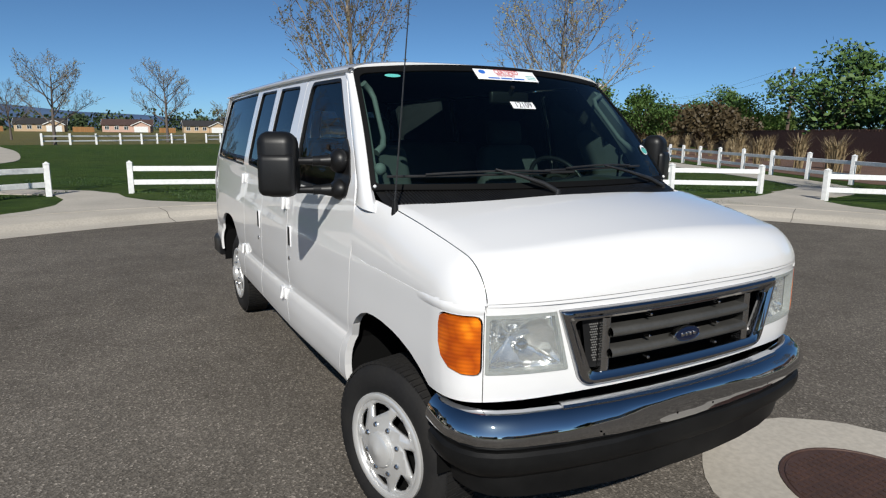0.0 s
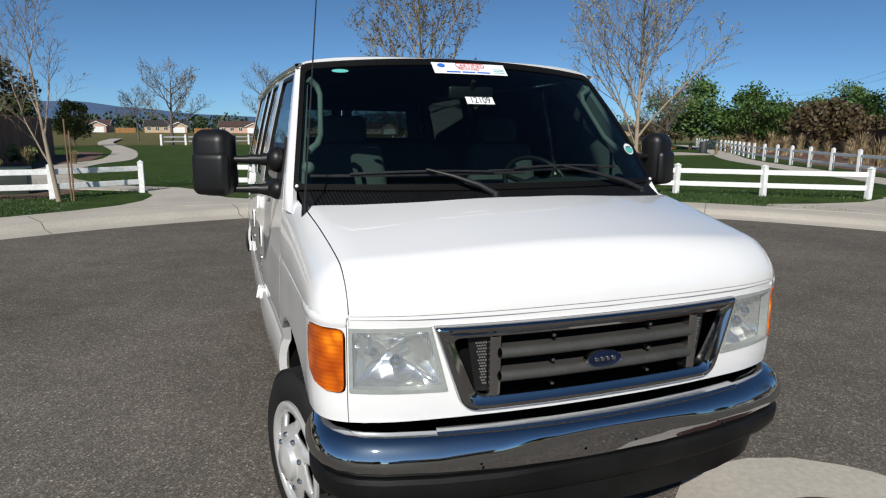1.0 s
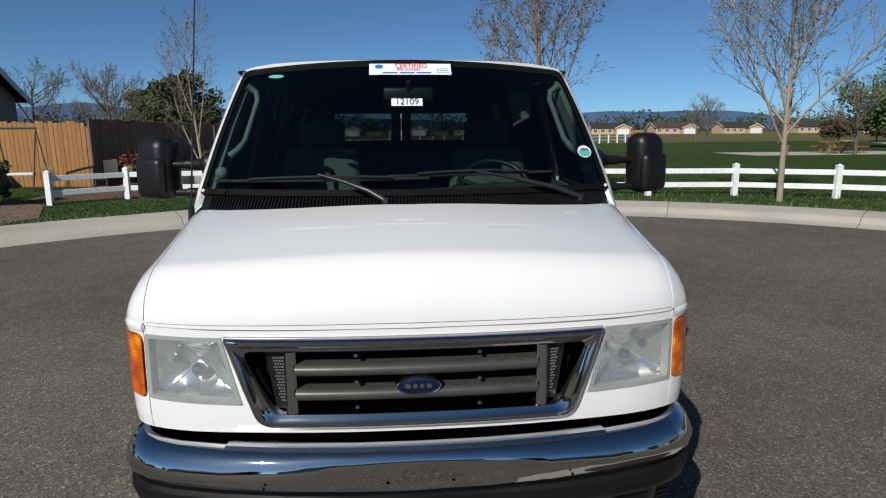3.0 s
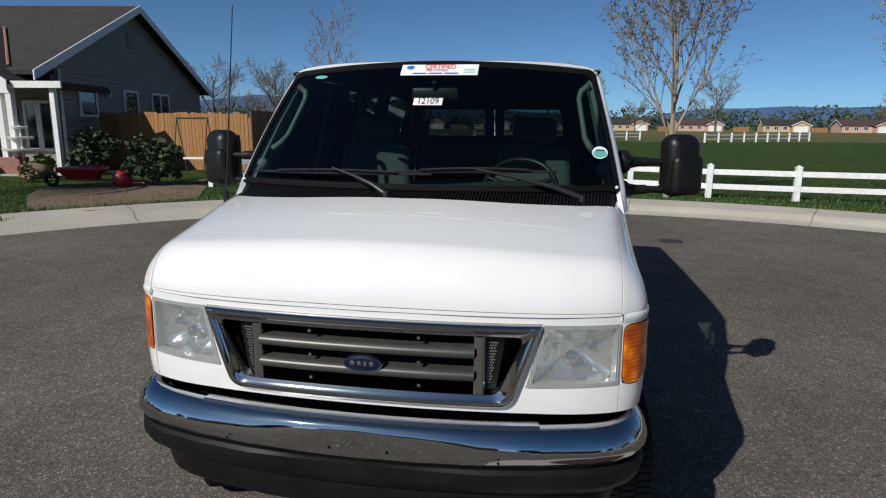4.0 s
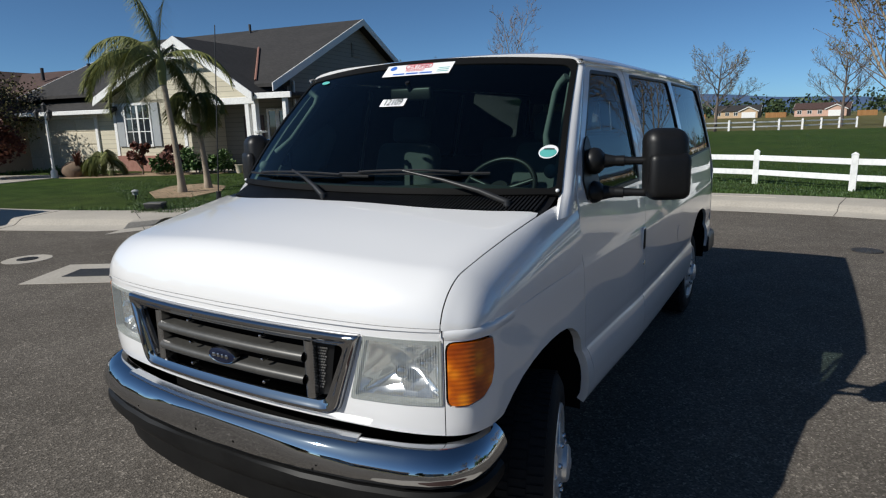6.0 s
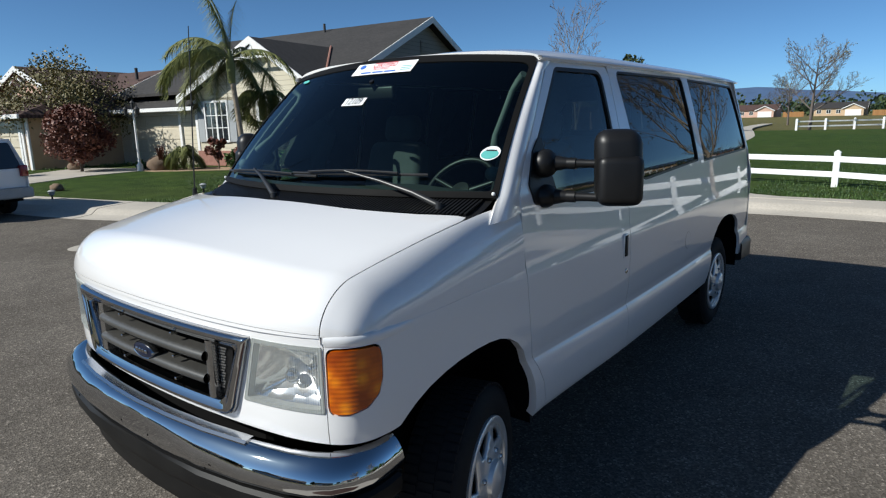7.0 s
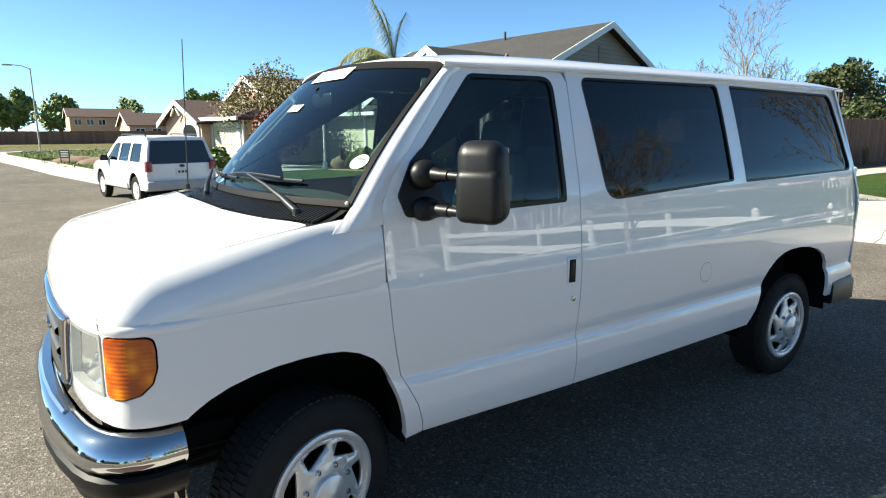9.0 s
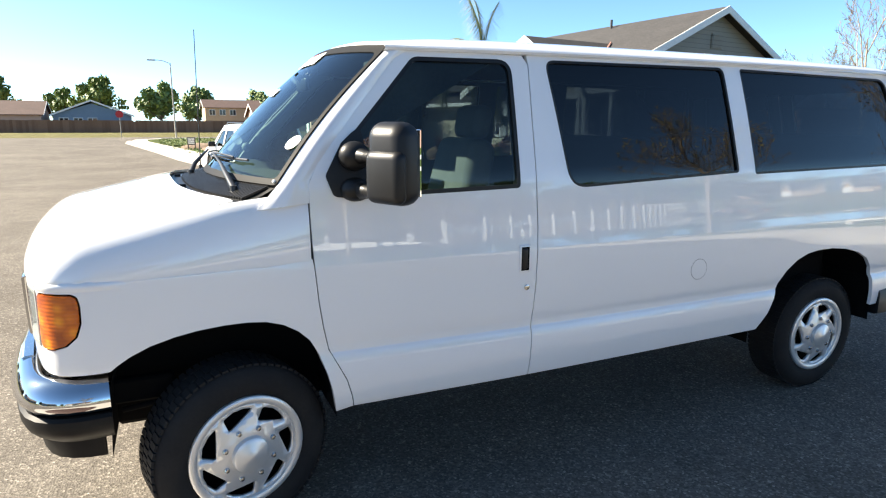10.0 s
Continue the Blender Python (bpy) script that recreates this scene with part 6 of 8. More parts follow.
edge_z = curve([(-0.8, 1.107), (-0.55, 1.107), (-0.4, 1.106), (0.0, 1.115), (0.40, 1.122)])
lip_y = curve([(0.0, -0.760), (0.30, -0.751), (0.60, -0.720), (0.80, -0.668), (0.85, -0.645), (0.88, -0.624), (0.92, -0.588), (0.942, -0.547), (0.953, -0.502), (0.957, -0.44)])
top_z = curve([(-0.8, 1.283), (-0.65, 1.312), (-0.55, 1.334), (-0.34, 1.381), (-0.14, 1.420), (0.08, 1.456), (0.36, 1.478)])
side_roll = curve([(-0.8, 0.20), (-0.4, 0.18), (0.0, 0.12), (0.36, 0.06)])


def hood_z(x, y):
    a = min(abs(x), 0.957)
    dy, dx = y - lip_y(a), 0.957 - a
    f, s = min(1.0, max(0.0, 1 - dy / 0.15)), min(1.0, max(0.0, 1 - dx / side_roll(y)))
    h = top_z(y) - 0.078 * (a / 0.9) ** 2
    return edge_z(y) + (h - edge_z(y)) * math.sqrt(1 - f ** 2.2) * math.sqrt(1 - s ** 2.6)


def upper(u, v):
    """Bonnet and wing tops: u across, v from the leading edge back to y = 0.35."""
    x = 0.957 * max(-1, min(1, u))
    y0 = lip_y(abs(x))
    y = y0 + max(0.0, v) * (0.35 - y0)
    return (x, y, hood_z(x, y))


def v_at(x, y):
    y0 = lip_y(abs(x))
    return (y - y0) / (0.35 - y0)


def mirrored(points):
    return [(-u, z) for u, z in points]


UC = u_at_x(0.857)
# front panel with openings for the grille and both headlamps
grille_hole = rounded([(-0.597, 1.082), (0.597, 1.082), (0.500, 0.792), (-0.500, 0.792)], [0.004, 0.004, 0.07, 0.07], 6)
skin("front_panel", low, [(-UC + 0.0015, 0.766), (-0.45, 0.770), (0.45, 0.770), (UC - 0.0015, 0.766), (UC - 0.0015, 1.106), (-UC + 0.0015, 1.106)],
                  [grille_hole, [(u_at_x(0.600), 1.0785), (UC - 0.006, 1.0785), (UC - 0.006, 0.868), (u_at_x(0.545), 0.862)],
                   mirrored([(u_at_x(0.600), 1.0785), (UC - 0.006, 1.0785), (UC - 0.006, 0.868), (u_at_x(0.545), 0.862)])],
                  steps(-UC, UC, 0.05), steps(0.745, 1.106, 0.05), M_PAINT, van, "glossy white front panel")

arch_f = [(-0.413, 0.770), (-0.385, 0.792), (-0.34, 0.82), (-0.27, 0.852), (-0.18, 0.878), (-0.10, 0.893), (0.0, 0.903), (0.087, 0.905), (0.16, 0.899),
          (0.225, 0.880), (0.285, 0.845), (0.33, 0.800), (0.365, 0.735), (0.395, 0.65), (0.415, 0.57), (0.432, 0.46)]
door_front = [(0.505, 0.478), (0.497, 0.53), (0.475, 0.61), (0.435, 0.69), (0.405, 0.75), (0.385, 0.85), (0.372, 0.95), (0.360, 1.10), (0.355, 1.14)]
for sg in (1, -1):
    def wing(u, z, sg=sg):
        p = low(u, z)
        return (sg * p[0], p[1], p[2])
    amber = rounded([(UC + 0.004, 1.076), (uy(-0.515), 1.076), (uy(-0.492), 1.066), (uy(-0.485), 1.03), (uy(-0.487), 0.965), (uy(-0.505), 0.915), (uy(-0.545), 0.880), (uy(-0.60), 0.864), (UC + 0.004, 0.862)], 0.03, 3)
    outline = [(UC + 0.0015, 0.766)] + [(uy(-0.44), 0.768)] + [(uy(y), z) for y, z in arch_f] + [(uy(y), z) for y, z in door_front] + \
              [(uy(y), edge_z(y)) for y in (0.2, 0.0, -0.2, -0.4)] + [(UC + 0.0015, 1.108)]
    skin("wing", wing, outline, [amber], steps(UC, uy(-0.40), 0.025) + [uy(v) for v in steps(-0.40, 0.505, 0.08)], steps(0.46, 1.14, 0.04), M_PAINT, van,
         "glossy white front wing with wheel arch", 0.035)
# bonnet and wing tops
cowl_y = curve([(0.0, -0.160), (0.4, -0.130), (0.7, -0.040), (0.86, 0.060), (0.92, 0.095)])
seam_u = curve([(0.0, 0.888), (0.2, 0.894), (0.45, 0.906), (0.75, 0.925), (1.0, 0.93)])
vs_hood = [0.0007, 0.0012, 0.002, 0.0035, 0.006, 0.010, 0.016, 0.024, 0.034, 0.046, 0.06, 0.076, 0.092, 0.108, 0.122, 0.134, 0.15, 0.18, 0.23, 0.28, 0.34, 0.40, 0.46, 0.52, 0.58, 0.64, 0.70, 0.80, 0.90]
rear_row = [(u, v_at(0.957 * u, cowl_y(abs(0.957 * u)))) for u in [-0.915 + 1.83 * i / 24 for i in range(25)]]
seam_line = [(seam_u(v) - 0.0018, v) for v in (0.0, 0.004, 0.012, 0.025, 0.05, 0.08, 0.12, 0.2, 0.3, 0.4, 0.5, 0.6, 0.68)]
hood_outline = [(-seam_line[0][0], 0.00045), (seam_line[0][0], 0.00045)] + seam_line[1:] + rear_row[::-1] + [(-u, v) for u, v in seam_line[:0:-1]]
skin("bonnet", upper, hood_outline, [], steps(-0.92, 0.92, 0.055), vs_hood, M_PAINT, van, "smooth white bonnet", 0.012)
lip_us = [-seam_line[0][0] + 2 * seam_line[0][0] * i / 34 for i in range(35)]
skin("bonnet_lip", upper, [(-seam_line[0][0], 0.0), (seam_line[0][0], 0.0), (seam_line[0][0], 0.00032), (-seam_line[0][0], 0.00032)], [], lip_us[1:-1], [0.00006, 0.00018], M_PAINT, van, "white strip above the grille", 0.012)
SEAM_Y0 = lip_y(0.957 * seam_u(0.0))
corner = [(x, lip_y(x)) for x in [0.957 * seam_u(0.0) + (0.957 - 0.957 * seam_u(0.0)) * math.sin(math.pi / 2 * i / 14) for i in range(15)]]
WEDGE = corner + [(0.957, y) for y in (-0.40, -0.35, -0.30, -0.2, -0.1, 0.0, 0.1, 0.2, 0.3, 0.35)]
wl = [0.0]
for a, b in zip(WEDGE, WEDGE[1:]):
    wl.append(wl[-1] + math.dist(a, b))
edge_x, edge_y = curve([(l / wl[-1], p[0]) for l, p in zip(wl, WEDGE)]), curve([(l / wl[-1], p[1]) for l, p in zip(wl, WEDGE)])


def wingtop_at(sg):
    def f(t, v):
        t, v = max(0.0, min(1.0, t)), max(0.0, min(1.0, v))
        y = SEAM_Y0 + v * (0.35 - SEAM_Y0)
        inner = Vector((0.957 * (seam_u(max(0.0, min(1.0, v_at(0.86, y)))) + 0.0020), y))
        outer_p = Vector((edge_x(v), edge_y(v)))
        p = inner.lerp(outer_p, math.sin(t * math.pi / 2))
        return (sg * p.x, p.y, hood_z(p.x, p.y))
    return f


for sg in (1, -1):
    skin("wing_top", wingtop_at(sg), [(0, 0), (1, 0), (1, 1), (0, 1)], [], steps(0, 1, 0.08), [0.0005, 0.001, 0.002, 0.004, 0.007, 0.012, 0.018, 0.025, 0.033, 0.042, 0.052, 0.064, 0.078, 0.092, 0.106, 0.12, 0.135] + steps(0.155, 1.0, 0.03), M_PAINT, van, "glossy white wing shoulder", 0.02)

# cab doors, rear quarters and side doors
ZS = sorted(steps(0.46, 2.02, 0.045) + [0.66, 0.682, 0.700, 0.715, 0.728, 0.738, 0.745, 0.752, 0.765, 1.10, 1.112, 1.122, 1.14])
door_rear = [(1.366, 0.490), (1.376, 0.72), (1.395, 0.95), (1.405, 1.2), (1.400, 1.42), (1.403, 1.70), (1.410, 1.94)]
door_out = [(y + 0.004, z) for y, z in door_front[:-1]] + [(0.359, 1.20), (0.356, 1.32), (0.358, 1.44), (0.40, 1.52), (0.60, 1.76), (0.77, 1.955), (0.83, 1.983)] + \
           [(1.385, 1.983)] + door_rear[::-1]
door_win = rounded([(0.50, 1.375), (0.440, 1.44), (0.468, 1.545), (0.845, 1.960), (1.325, 1.962), (1.320, 1.390)], [0.05, 0.05, 0.05, 0.07, 0.07, 0.02], 5)
arch_r = [(2.86, 0.510), (2.93, 0.60), (2.975, 0.69), (3.01, 0.77), (3.06, 0.835), (3.14, 0.895), (3.22, 0.925), (3.30, 0.938), (3.40, 0.938), (3.49, 0.925),
          (3.58, 0.895), (3.65, 0.845), (3.69, 0.78), (3.705, 0.70), (3.71, 0.60), (3.715, 0.53)]
win2 = rounded([(1.502, 1.968), (2.615, 1.974), (2.660, 1.418), (1.585, 1.376)], [0.05, 0.045, 0.02, 0.11], 6)
win3 = rounded([(2.728, 1.972), (3.880, 1.952), (3.950, 1.420), (2.775, 1.405)], [0.02, 0.07, 0.05, 0.02], 6)
winA = rounded([(1.530, 1.955), (2.010, 1.960), (2.040, 1.400), (1.590, 1.388)], [0.05, 0.03, 0.03, 0.09], 6)
winB = rounded([(2.130, 1.960), (2.590, 1.962), (2.640, 1.425), (2.150, 1.405)], [0.03, 0.05, 0.06, 0.03], 6)


def pane(sg, outline, material, label):
    f = side(sg)
    g = lambda y, z: (f(y, z)[0] - sg * 0.012, y, z)
    skin("side_window", g, inset(outline, -0.004), [], steps(0.4, 4.0, 0.12), steps(1.36, 1.97, 0.06), material, van, label, 0.004)


def seal(sg, outline, w, material, label):
    f = side(sg)
    g = lambda y, z: (f(y, z)[0] - sg * 0.002, y, z)
    skin("window_seal", g, outline, [inset(outline, w)], [], steps(1.36, 1.97, 0.06), material, van, label, 0.01)


rear_edge = [(4.03, 0.55), (4.035, 0.74), (4.03, 1.0), (4.01, 1.41), (3.985, 1.70), (3.965, 1.96), (3.955, 1.99)]
for sg in (1, -1):
    skin("cab_door", side(sg), door_out, [door_win], steps(0.35, 1.42, 0.12), ZS, M_PAINT, van, "glossy white cab door")
    seal(sg, door_win, 0.018, M_BLACKPL, "black rubber window seal")
    pane(sg, inset(door_win, 0.014), M_SIDEGLASS, "clear cab door window")
    back = [(y + 0.005, z) for y, z in door_rear] + [(1.41, 1.99)]
    if sg > 0:
        outline = back[::-1] + [(1.37, 0.49)] + [(2.86, 0.51)] + arch_r[1:] + rear_edge
        skin("rear_quarter", side(sg), outline, [win2, win3], steps(1.4, 4.03, 0.12), ZS, M_PAINT, van, "glossy white rear body side")
        for w in (win2, win3):
            seal(sg, w, 0.012, M_BLACKPL, "black window seal")
            pane(sg, inset(w, 0.008), M_TINT, "dark tinted rear side window")
    else:
        m1, m2 = 2.083, 2.690
        d1 = back[::-1] + [(m1 - 0.003, 0.505), (m1 - 0.003, 1.985), (1.42, 1.985)][:2]
        skin("side_door", side(sg), d1, [winA], steps(1.4, 2.1, 0.12), ZS, M_PAINT, van, "glossy white hinged side door")
        skin("side_door", side(sg), [(m1 + 0.002, 0.505), (m2 - 0.003, 0.51), (m2 - 0.003, 1.985), (m1 + 0.002, 1.985)], [winB], steps(2.08, 2.7, 0.12), ZS, M_PAINT, van, "glossy white hinged side door")
        skin("rear_quarter", side(sg), [(m2 + 0.002, 1.99), (m2 + 0.002, 0.51), (2.86, 0.51)] + arch_r[1:] + rear_edge, [win3], steps(2.7, 4.03, 0.12), ZS, M_PAINT, van, "glossy white rear body side")
        for w in (winA, winB, win3):
            seal(sg, w, 0.012, M_BLACKPL, "black window seal")
            pane(sg, inset(w, 0.008), M_TINT, "dark tinted rear side window")

# windscreen, pillars and roof
WZ0, WZ1 = 1.438, 2.000


def screen(u, v, lift=0.0):
    z = WZ0 + v * (WZ1 - WZ0 + 0.042 * (1 - min(1.0, u * u)))
    x = u * (0.905 - 0.105 * v - 0.012 * v * v)
    y = 0.03 + (z - 1.45) * 1.03 + 0.22 * (abs(u)) ** 2.2 * (1 - 0.32 * v) - 0.03 * math.sin(math.pi * max(0, min(1, v)))
    return (x, y - lift, z + lift * 0.8)


us_ws, vs_ws = steps(-1, 1, 0.08), steps(0, 1, 0.08)
ws_in = rounded([(-0.978, 0.03), (0.978, 0.03), (0.972, 0.945), (-0.972, 0.945)], [0.03, 0.03, 0.06, 0.06], 5)
skin("windscreen", screen, [(-0.985, 0.0), (0.985, 0.0), (0.98, 0.985), (-0.98, 0.985)], [], us_ws, vs_ws, M_WSGLASS, van, "clear windscreen with stickers", 0.0)
skin("screen_border", lambda u, v: screen(u, v, 0.003), rounded([(-1.0, -0.01), (1.0, -0.01), (1.0, 1.0), (-1.0, 1.0)], [0.02, 0.02, 0.05, 0.05], 4), [ws_in], us_ws, vs_ws, M_FRIT, van, "black windscreen surround", 0.012)
for sg in (1, -1):
    def pillar(u, v, sg=sg):
        a = Vector(screen(1.0, v, -0.002))
        w = v * 0.505
        dy = 0.364 + max(0.0, v) * 0.434 if v < 0.95 else 0.776 + (v - 0.95) * 1.6
        dz = 1.455 + v * 0.535
        b = Vector((side_x(dy) + side_o(dz) - 0.005, dy, dz))
        p = a.lerp(b, u)
        bulge = 0.018 * math.sin(math.pi * max(0, min(1, u)))
        return (sg * (p.x + bulge), p.y - bulge * 0.7, p.z)
    skin("windscreen_pillar", pillar, [(0.0, -0.17), (1.0, -0.17), (1.0, 1.0), (0.0, 1.0)], [], steps(0, 1, 0.15), steps(-0.1, 1, 0.1), M_PAINT, van, "white windscreen pillar", 0.02)

roof_line = curve([(0.55, 2.030), (0.645, 2.044), (0.80, 2.066), (1.05, 2.085), (1.6, 2.092), (2.6, 2.092), (3.5, 2.075), (3.9, 2.055), (4.08, 2.015)])


def roof(u, v):
    x = 0.803 * u
    y0 = 0.638 + 0.108 * abs(u) ** 2.2
    y = y0 + v * (4.07 - 0.03 * u * u - y0)
    rise = roof_line(min(y - 0.5 * (y0 - 0.638) * (1 - v), 4.08)) - 1.985
    return (x, y, 1.985 + rise * math.sqrt(max(0.0, 1 - abs(u) ** 3.2)) ** 0.9)


skin("roof", roof, [(-1, 0), (1, 0), (1, 1), (-1, 1)], [], steps(-0.9, 0.9, 0.1) + [-0.9, 0.9, -0.95, 0.95, -0.98, 0.98, -0.994, 0.994, -0.999, 0.999],
     [0.005, 0.015, 0.03, 0.05, 0.08] + steps(0.1, 1, 0.06), M_PAINT, van, "white steel roof", 0.015)
for sg in (1, -1):
    rail = [Vector((sg * (side_x(y) + side_o(1.99) + 0.006), y, 1.990 + 0.008 * math.sin((y - 0.7) / 3.3 * math.pi))) for y in [0.72 + 3.3 * i / 30 for i in range(31)]]
    bm = bmesh.new()
    rings = []
    for p in rail:
        rings.append([bm.verts.new(p + Vector((sg * a, 0, b))) for a, b in ((-0.02, 0.012), (0.012, 0.010), (0.018, 0.002), (0.012, -0.008), (-0.015, -0.012))])
    for a, b in zip(rings, rings[1:]):
        for j in range(4):
            bm.faces.new((a[j], b[j], b[j + 1], a[j + 1]))
    bmesh.ops.recalc_face_normals(bm, faces=bm.faces)
    part("drip_rail", bm, M_PAINT, van, "white roof drip rail", 40)

# rear doors with two windows
def rear(x, z):
    return (x, 4.03 - 0.11 * max(0, (z - 1.2)) + 0.03 * (1 - (x / 0.93) ** 2), z)


rw = rounded([(0.10, 1.90), (0.66, 1.90), (0.74, 1.42), (0.10, 1.42)], 0.05)
for sg in (1, -1):
    flip = [(sg * x, z) for x, z in [(0.004, 0.55), (0.93, 0.55), (0.93, 1.2), (0.90, 1.42), (0.793, 1.985), (0.004, 1.985)]]
    w = [(sg * x, z) for x, z in rw]
    skin("rear_door", rear, flip, [w], steps(-0.93, 0.93, 0.15), ZS, M_PAINT, van, "white rear door")
    skin("rear_window", lambda x, z: (rear(x, z)[0], rear(x, z)[1] - 0.01, z), inset(w, -0.01), [], [], [], M_TINT, van, "dark tinted rear window", 0)
part("rear_bumper", sweep_bm([(-0.95, 3.76), (-0.96, 3.98), (-0.90, 4.10), (-0.5, 4.15), (0.5, 4.15), (0.90, 4.10), (0.96, 3.98), (0.95, 3.76)][::-1],
                             [(0, 0.46), (0.02, 0.47), (0.02, 0.60), (0, 0.63), (-0.06, 0.63), (-0.06, 0.46)]), M_BLACKPL, van, "dark rear bumper", 40)


# ---- van front: grille, lamps, bumper ----
def lofted(loops, closed=True, bm=None):
    """Faces between closed loops of points, one after another."""
    bm = bm or bmesh.new()
    rows = [[bm.verts.new(p) for p in l] for l in loops]
    k = len(rows[0])
    for a, b in zip(rows, rows[1:]):
        for j in range(k if closed else k - 1):
            bm.faces.new((a[j], a[(j + 1) % k], b[(j + 1) % k], b[j]))
    bmesh.ops.recalc_face_normals(bm, faces=bm.faces)
    return bm


def proud(u, z, o):
    """A point o metres outside the nose skin."""
    p = Vector(low(u, z))
    e = 0.004
    n = (Vector(low(u + e, z)) - Vector(low(u - e, z))).cross(Vector((0, 0, 1))).normalized()
    return p + n * o


def subdiv(loop, d):
    out = []
    for i, p in enumerate(loop):
        q = loop[(i + 1) % len(loop)]
        n = max(1, int(math.dist(p, q) / d))
        out += [(p[0] + (q[0] - p[0]) * k / n, p[1] + (q[1] - p[1]) * k / n) for k in range(n)]
    return out


M_VALANCE = mat("black_bumper_plastic", (0.005, 0.005, 0.0052), (0.009, 0.009, 0.009), 0.5, s1=8, s2=120, spec=0.18)
M_DKCHROME = plain("smoked_chrome", (0.45, 0.45, 0.46), 0.07, 1)
M_CHROME2 = plain("worn_chrome", (0.55, 0.55, 0.55), 0.18, 1)
M_GRILLE = mat("grille_grey", (0.082, 0.080, 0.074), (0.06, 0.059, 0.055), 0.38, 0.3, s1=6, s2=90)
M_EMBLEM = plain("emblem_blue", (0.002, 0.0055, 0.024), 0.35, 0.0, 0.15)
grille = part("grille", bmesh.new(), M_GRILLE, van, "grey and chrome radiator grille")
o_loop = rounded([(-0.596, 1.081), (0.596, 1.081), (0.499, 0.793), (-0.499, 0.793)], [0.006, 0.006, 0.07, 0.07], 6)
i_loop = rounded([(-0.535, 1.036), (0.535, 1.036), (0.452, 0.838), (-0.452, 0.838)], [0.02, 0.02, 0.05, 0.05], 6)
# matched points along both outlines
pairs = []
for i in range(len(o_loop)):
    p0, p1, q0, q1 = o_loop[i], o_loop[(i + 1) % len(o_loop)], i_loop[i], i_loop[(i + 1) % len(i_loop)]
    n = max(1, int(math.dist(p0, p1) / 0.04))
    pairs += [((p0[0] + (p1[0] - p0[0]) * k / n, p0[1] + (p1[1] - p0[1]) * k / n), (q0[0] + (q1[0] - q0[0]) * k / n, q0[1] + (q1[1] - q0[1]) * k / n)) for k in range(n)]
loops = []
for t, o in ((0.0, -0.01), (0.0, 0.008), (0.08, 0.020), (0.22, 0.026), (0.45, 0.026), (0.62, 0.018), (0.80, 0.014), (0.95, 0.010), (1.0, 0.0), (1.0, -0.05)):
    loops.append([proud(p[0] + (q[0] - p[0]) * t, p[1] + (q[1] - p[1]) * t, o) for p, q in pairs])
part("grille_frame", lofted(loops), M_DKCHROME, grille, "polished chrome grille surround", 40)
# Black sheet in place of the shade behind the bars.
part("grille_back", lofted([[proud(u, z, -0.075) for u in [-0.56 + 1.12 * i / 20 for i in range(21)]] for z in (0.80, 0.92, 1.06)], False), M_DARK, grille, "black sheet standing in for shade behind the grille")
for z0, z1 in ((0.960, 0.996), (0.882, 0.918)):
    sec = []
    for k in range(9):
        a = math.pi * k / 8
        sec.append((0.004 + 0.020 * math.sin(a), (z0 + z1) / 2 + (z1 - z0) / 2 * math.cos(a)))
    sec += [(-0.04, z0), (-0.04, z1)]
    part("grille_bar", lofted([[proud(u, z, o) for o, z in sec] for u in [-0.375 + 0.75 * i / 16 for i in range(17)]]), M_GRILLE, grille, "grey grille bar", 50)
for sg in (1, -1):
    part("grille_divider", lofted([[proud(sg * u, z, o) for u, o in ((0.372, -0.04), (0.374, 0.004), (0.386, 0.012), (0.402, 0.012), (0.410, 0.004), (0.412, -0.04))] for z in (0.838, 0.90, 0.97, 1.036)], False), M_CHROME2, grille, "satin chrome upright", 40)
    # Black panel that stands in for a recess in shade.
    part("grille_cheek", lofted([[proud(sg * u, z, o) for u, o in ((0.412, -0.020), (0.428 + 0.10 * (z - 0.86), -0.022), (0.452 + 0.16 * (z - 0.86), -0.030))] for z in (0.845, 0.90, 0.96, 1.03)], False), M_BLACKPL, grille, "black panel for the shaded recess beside the grille bars", 40)
    bm = bmesh.new()
    for i in range(5):
        for j in range(15):
            u, z = 0.418 + 0.0082 * i + 0.0041 * (j % 2), 0.872 + 0.0098 * j
            if u < 0.430 + 0.16 * (z - 0.86):
                bmesh.ops.create_icosphere(bm, subdivisions=1, radius=0.0040, matrix=Matrix.Translation(proud(sg * u, z, -0.020)))
    part("grille_mesh", bm, M_GREYPL, grille, "grey honeycomb mesh")
    for z in (1.025, 0.94, 0.858):
        part("grille_clip", box_bm(sg * 0.19 - 0.006, -0.765, z - 0.005, sg * 0.19 + 0.006, -0.735, z + 0.005, 0.002), M_CHROME2, grille)
em = [(0.072 * math.cos(a), 0.928 + 0.030 * math.sin(a)) for a in [2 * math.pi * k / 36 for k in range(36)]]
def oval(s, o):
    return [(p[0] * s, -0.755 - 0.02 - o, 0.928 + (p[1] - 0.928) * s) for p in em]
emblem = part("emblem", lofted([oval(1, -0.02), oval(1.0, 0.0), oval(0.96, 0.006), oval(0.90, 0.004)]), M_CHROME, grille, "blue oval emblem with chrome rim", 40)
bm = lofted([oval(0.90, 0.003), oval(0.6, 0.006)])
bm.faces.new([bm.verts.new(p) for p in oval(0.6, 0.006)])
bmesh.ops.recalc_face_normals(bm, faces=bm.faces)
part("emblem_face", bm, M_EMBLEM, emblem)
bm = bmesh.new()
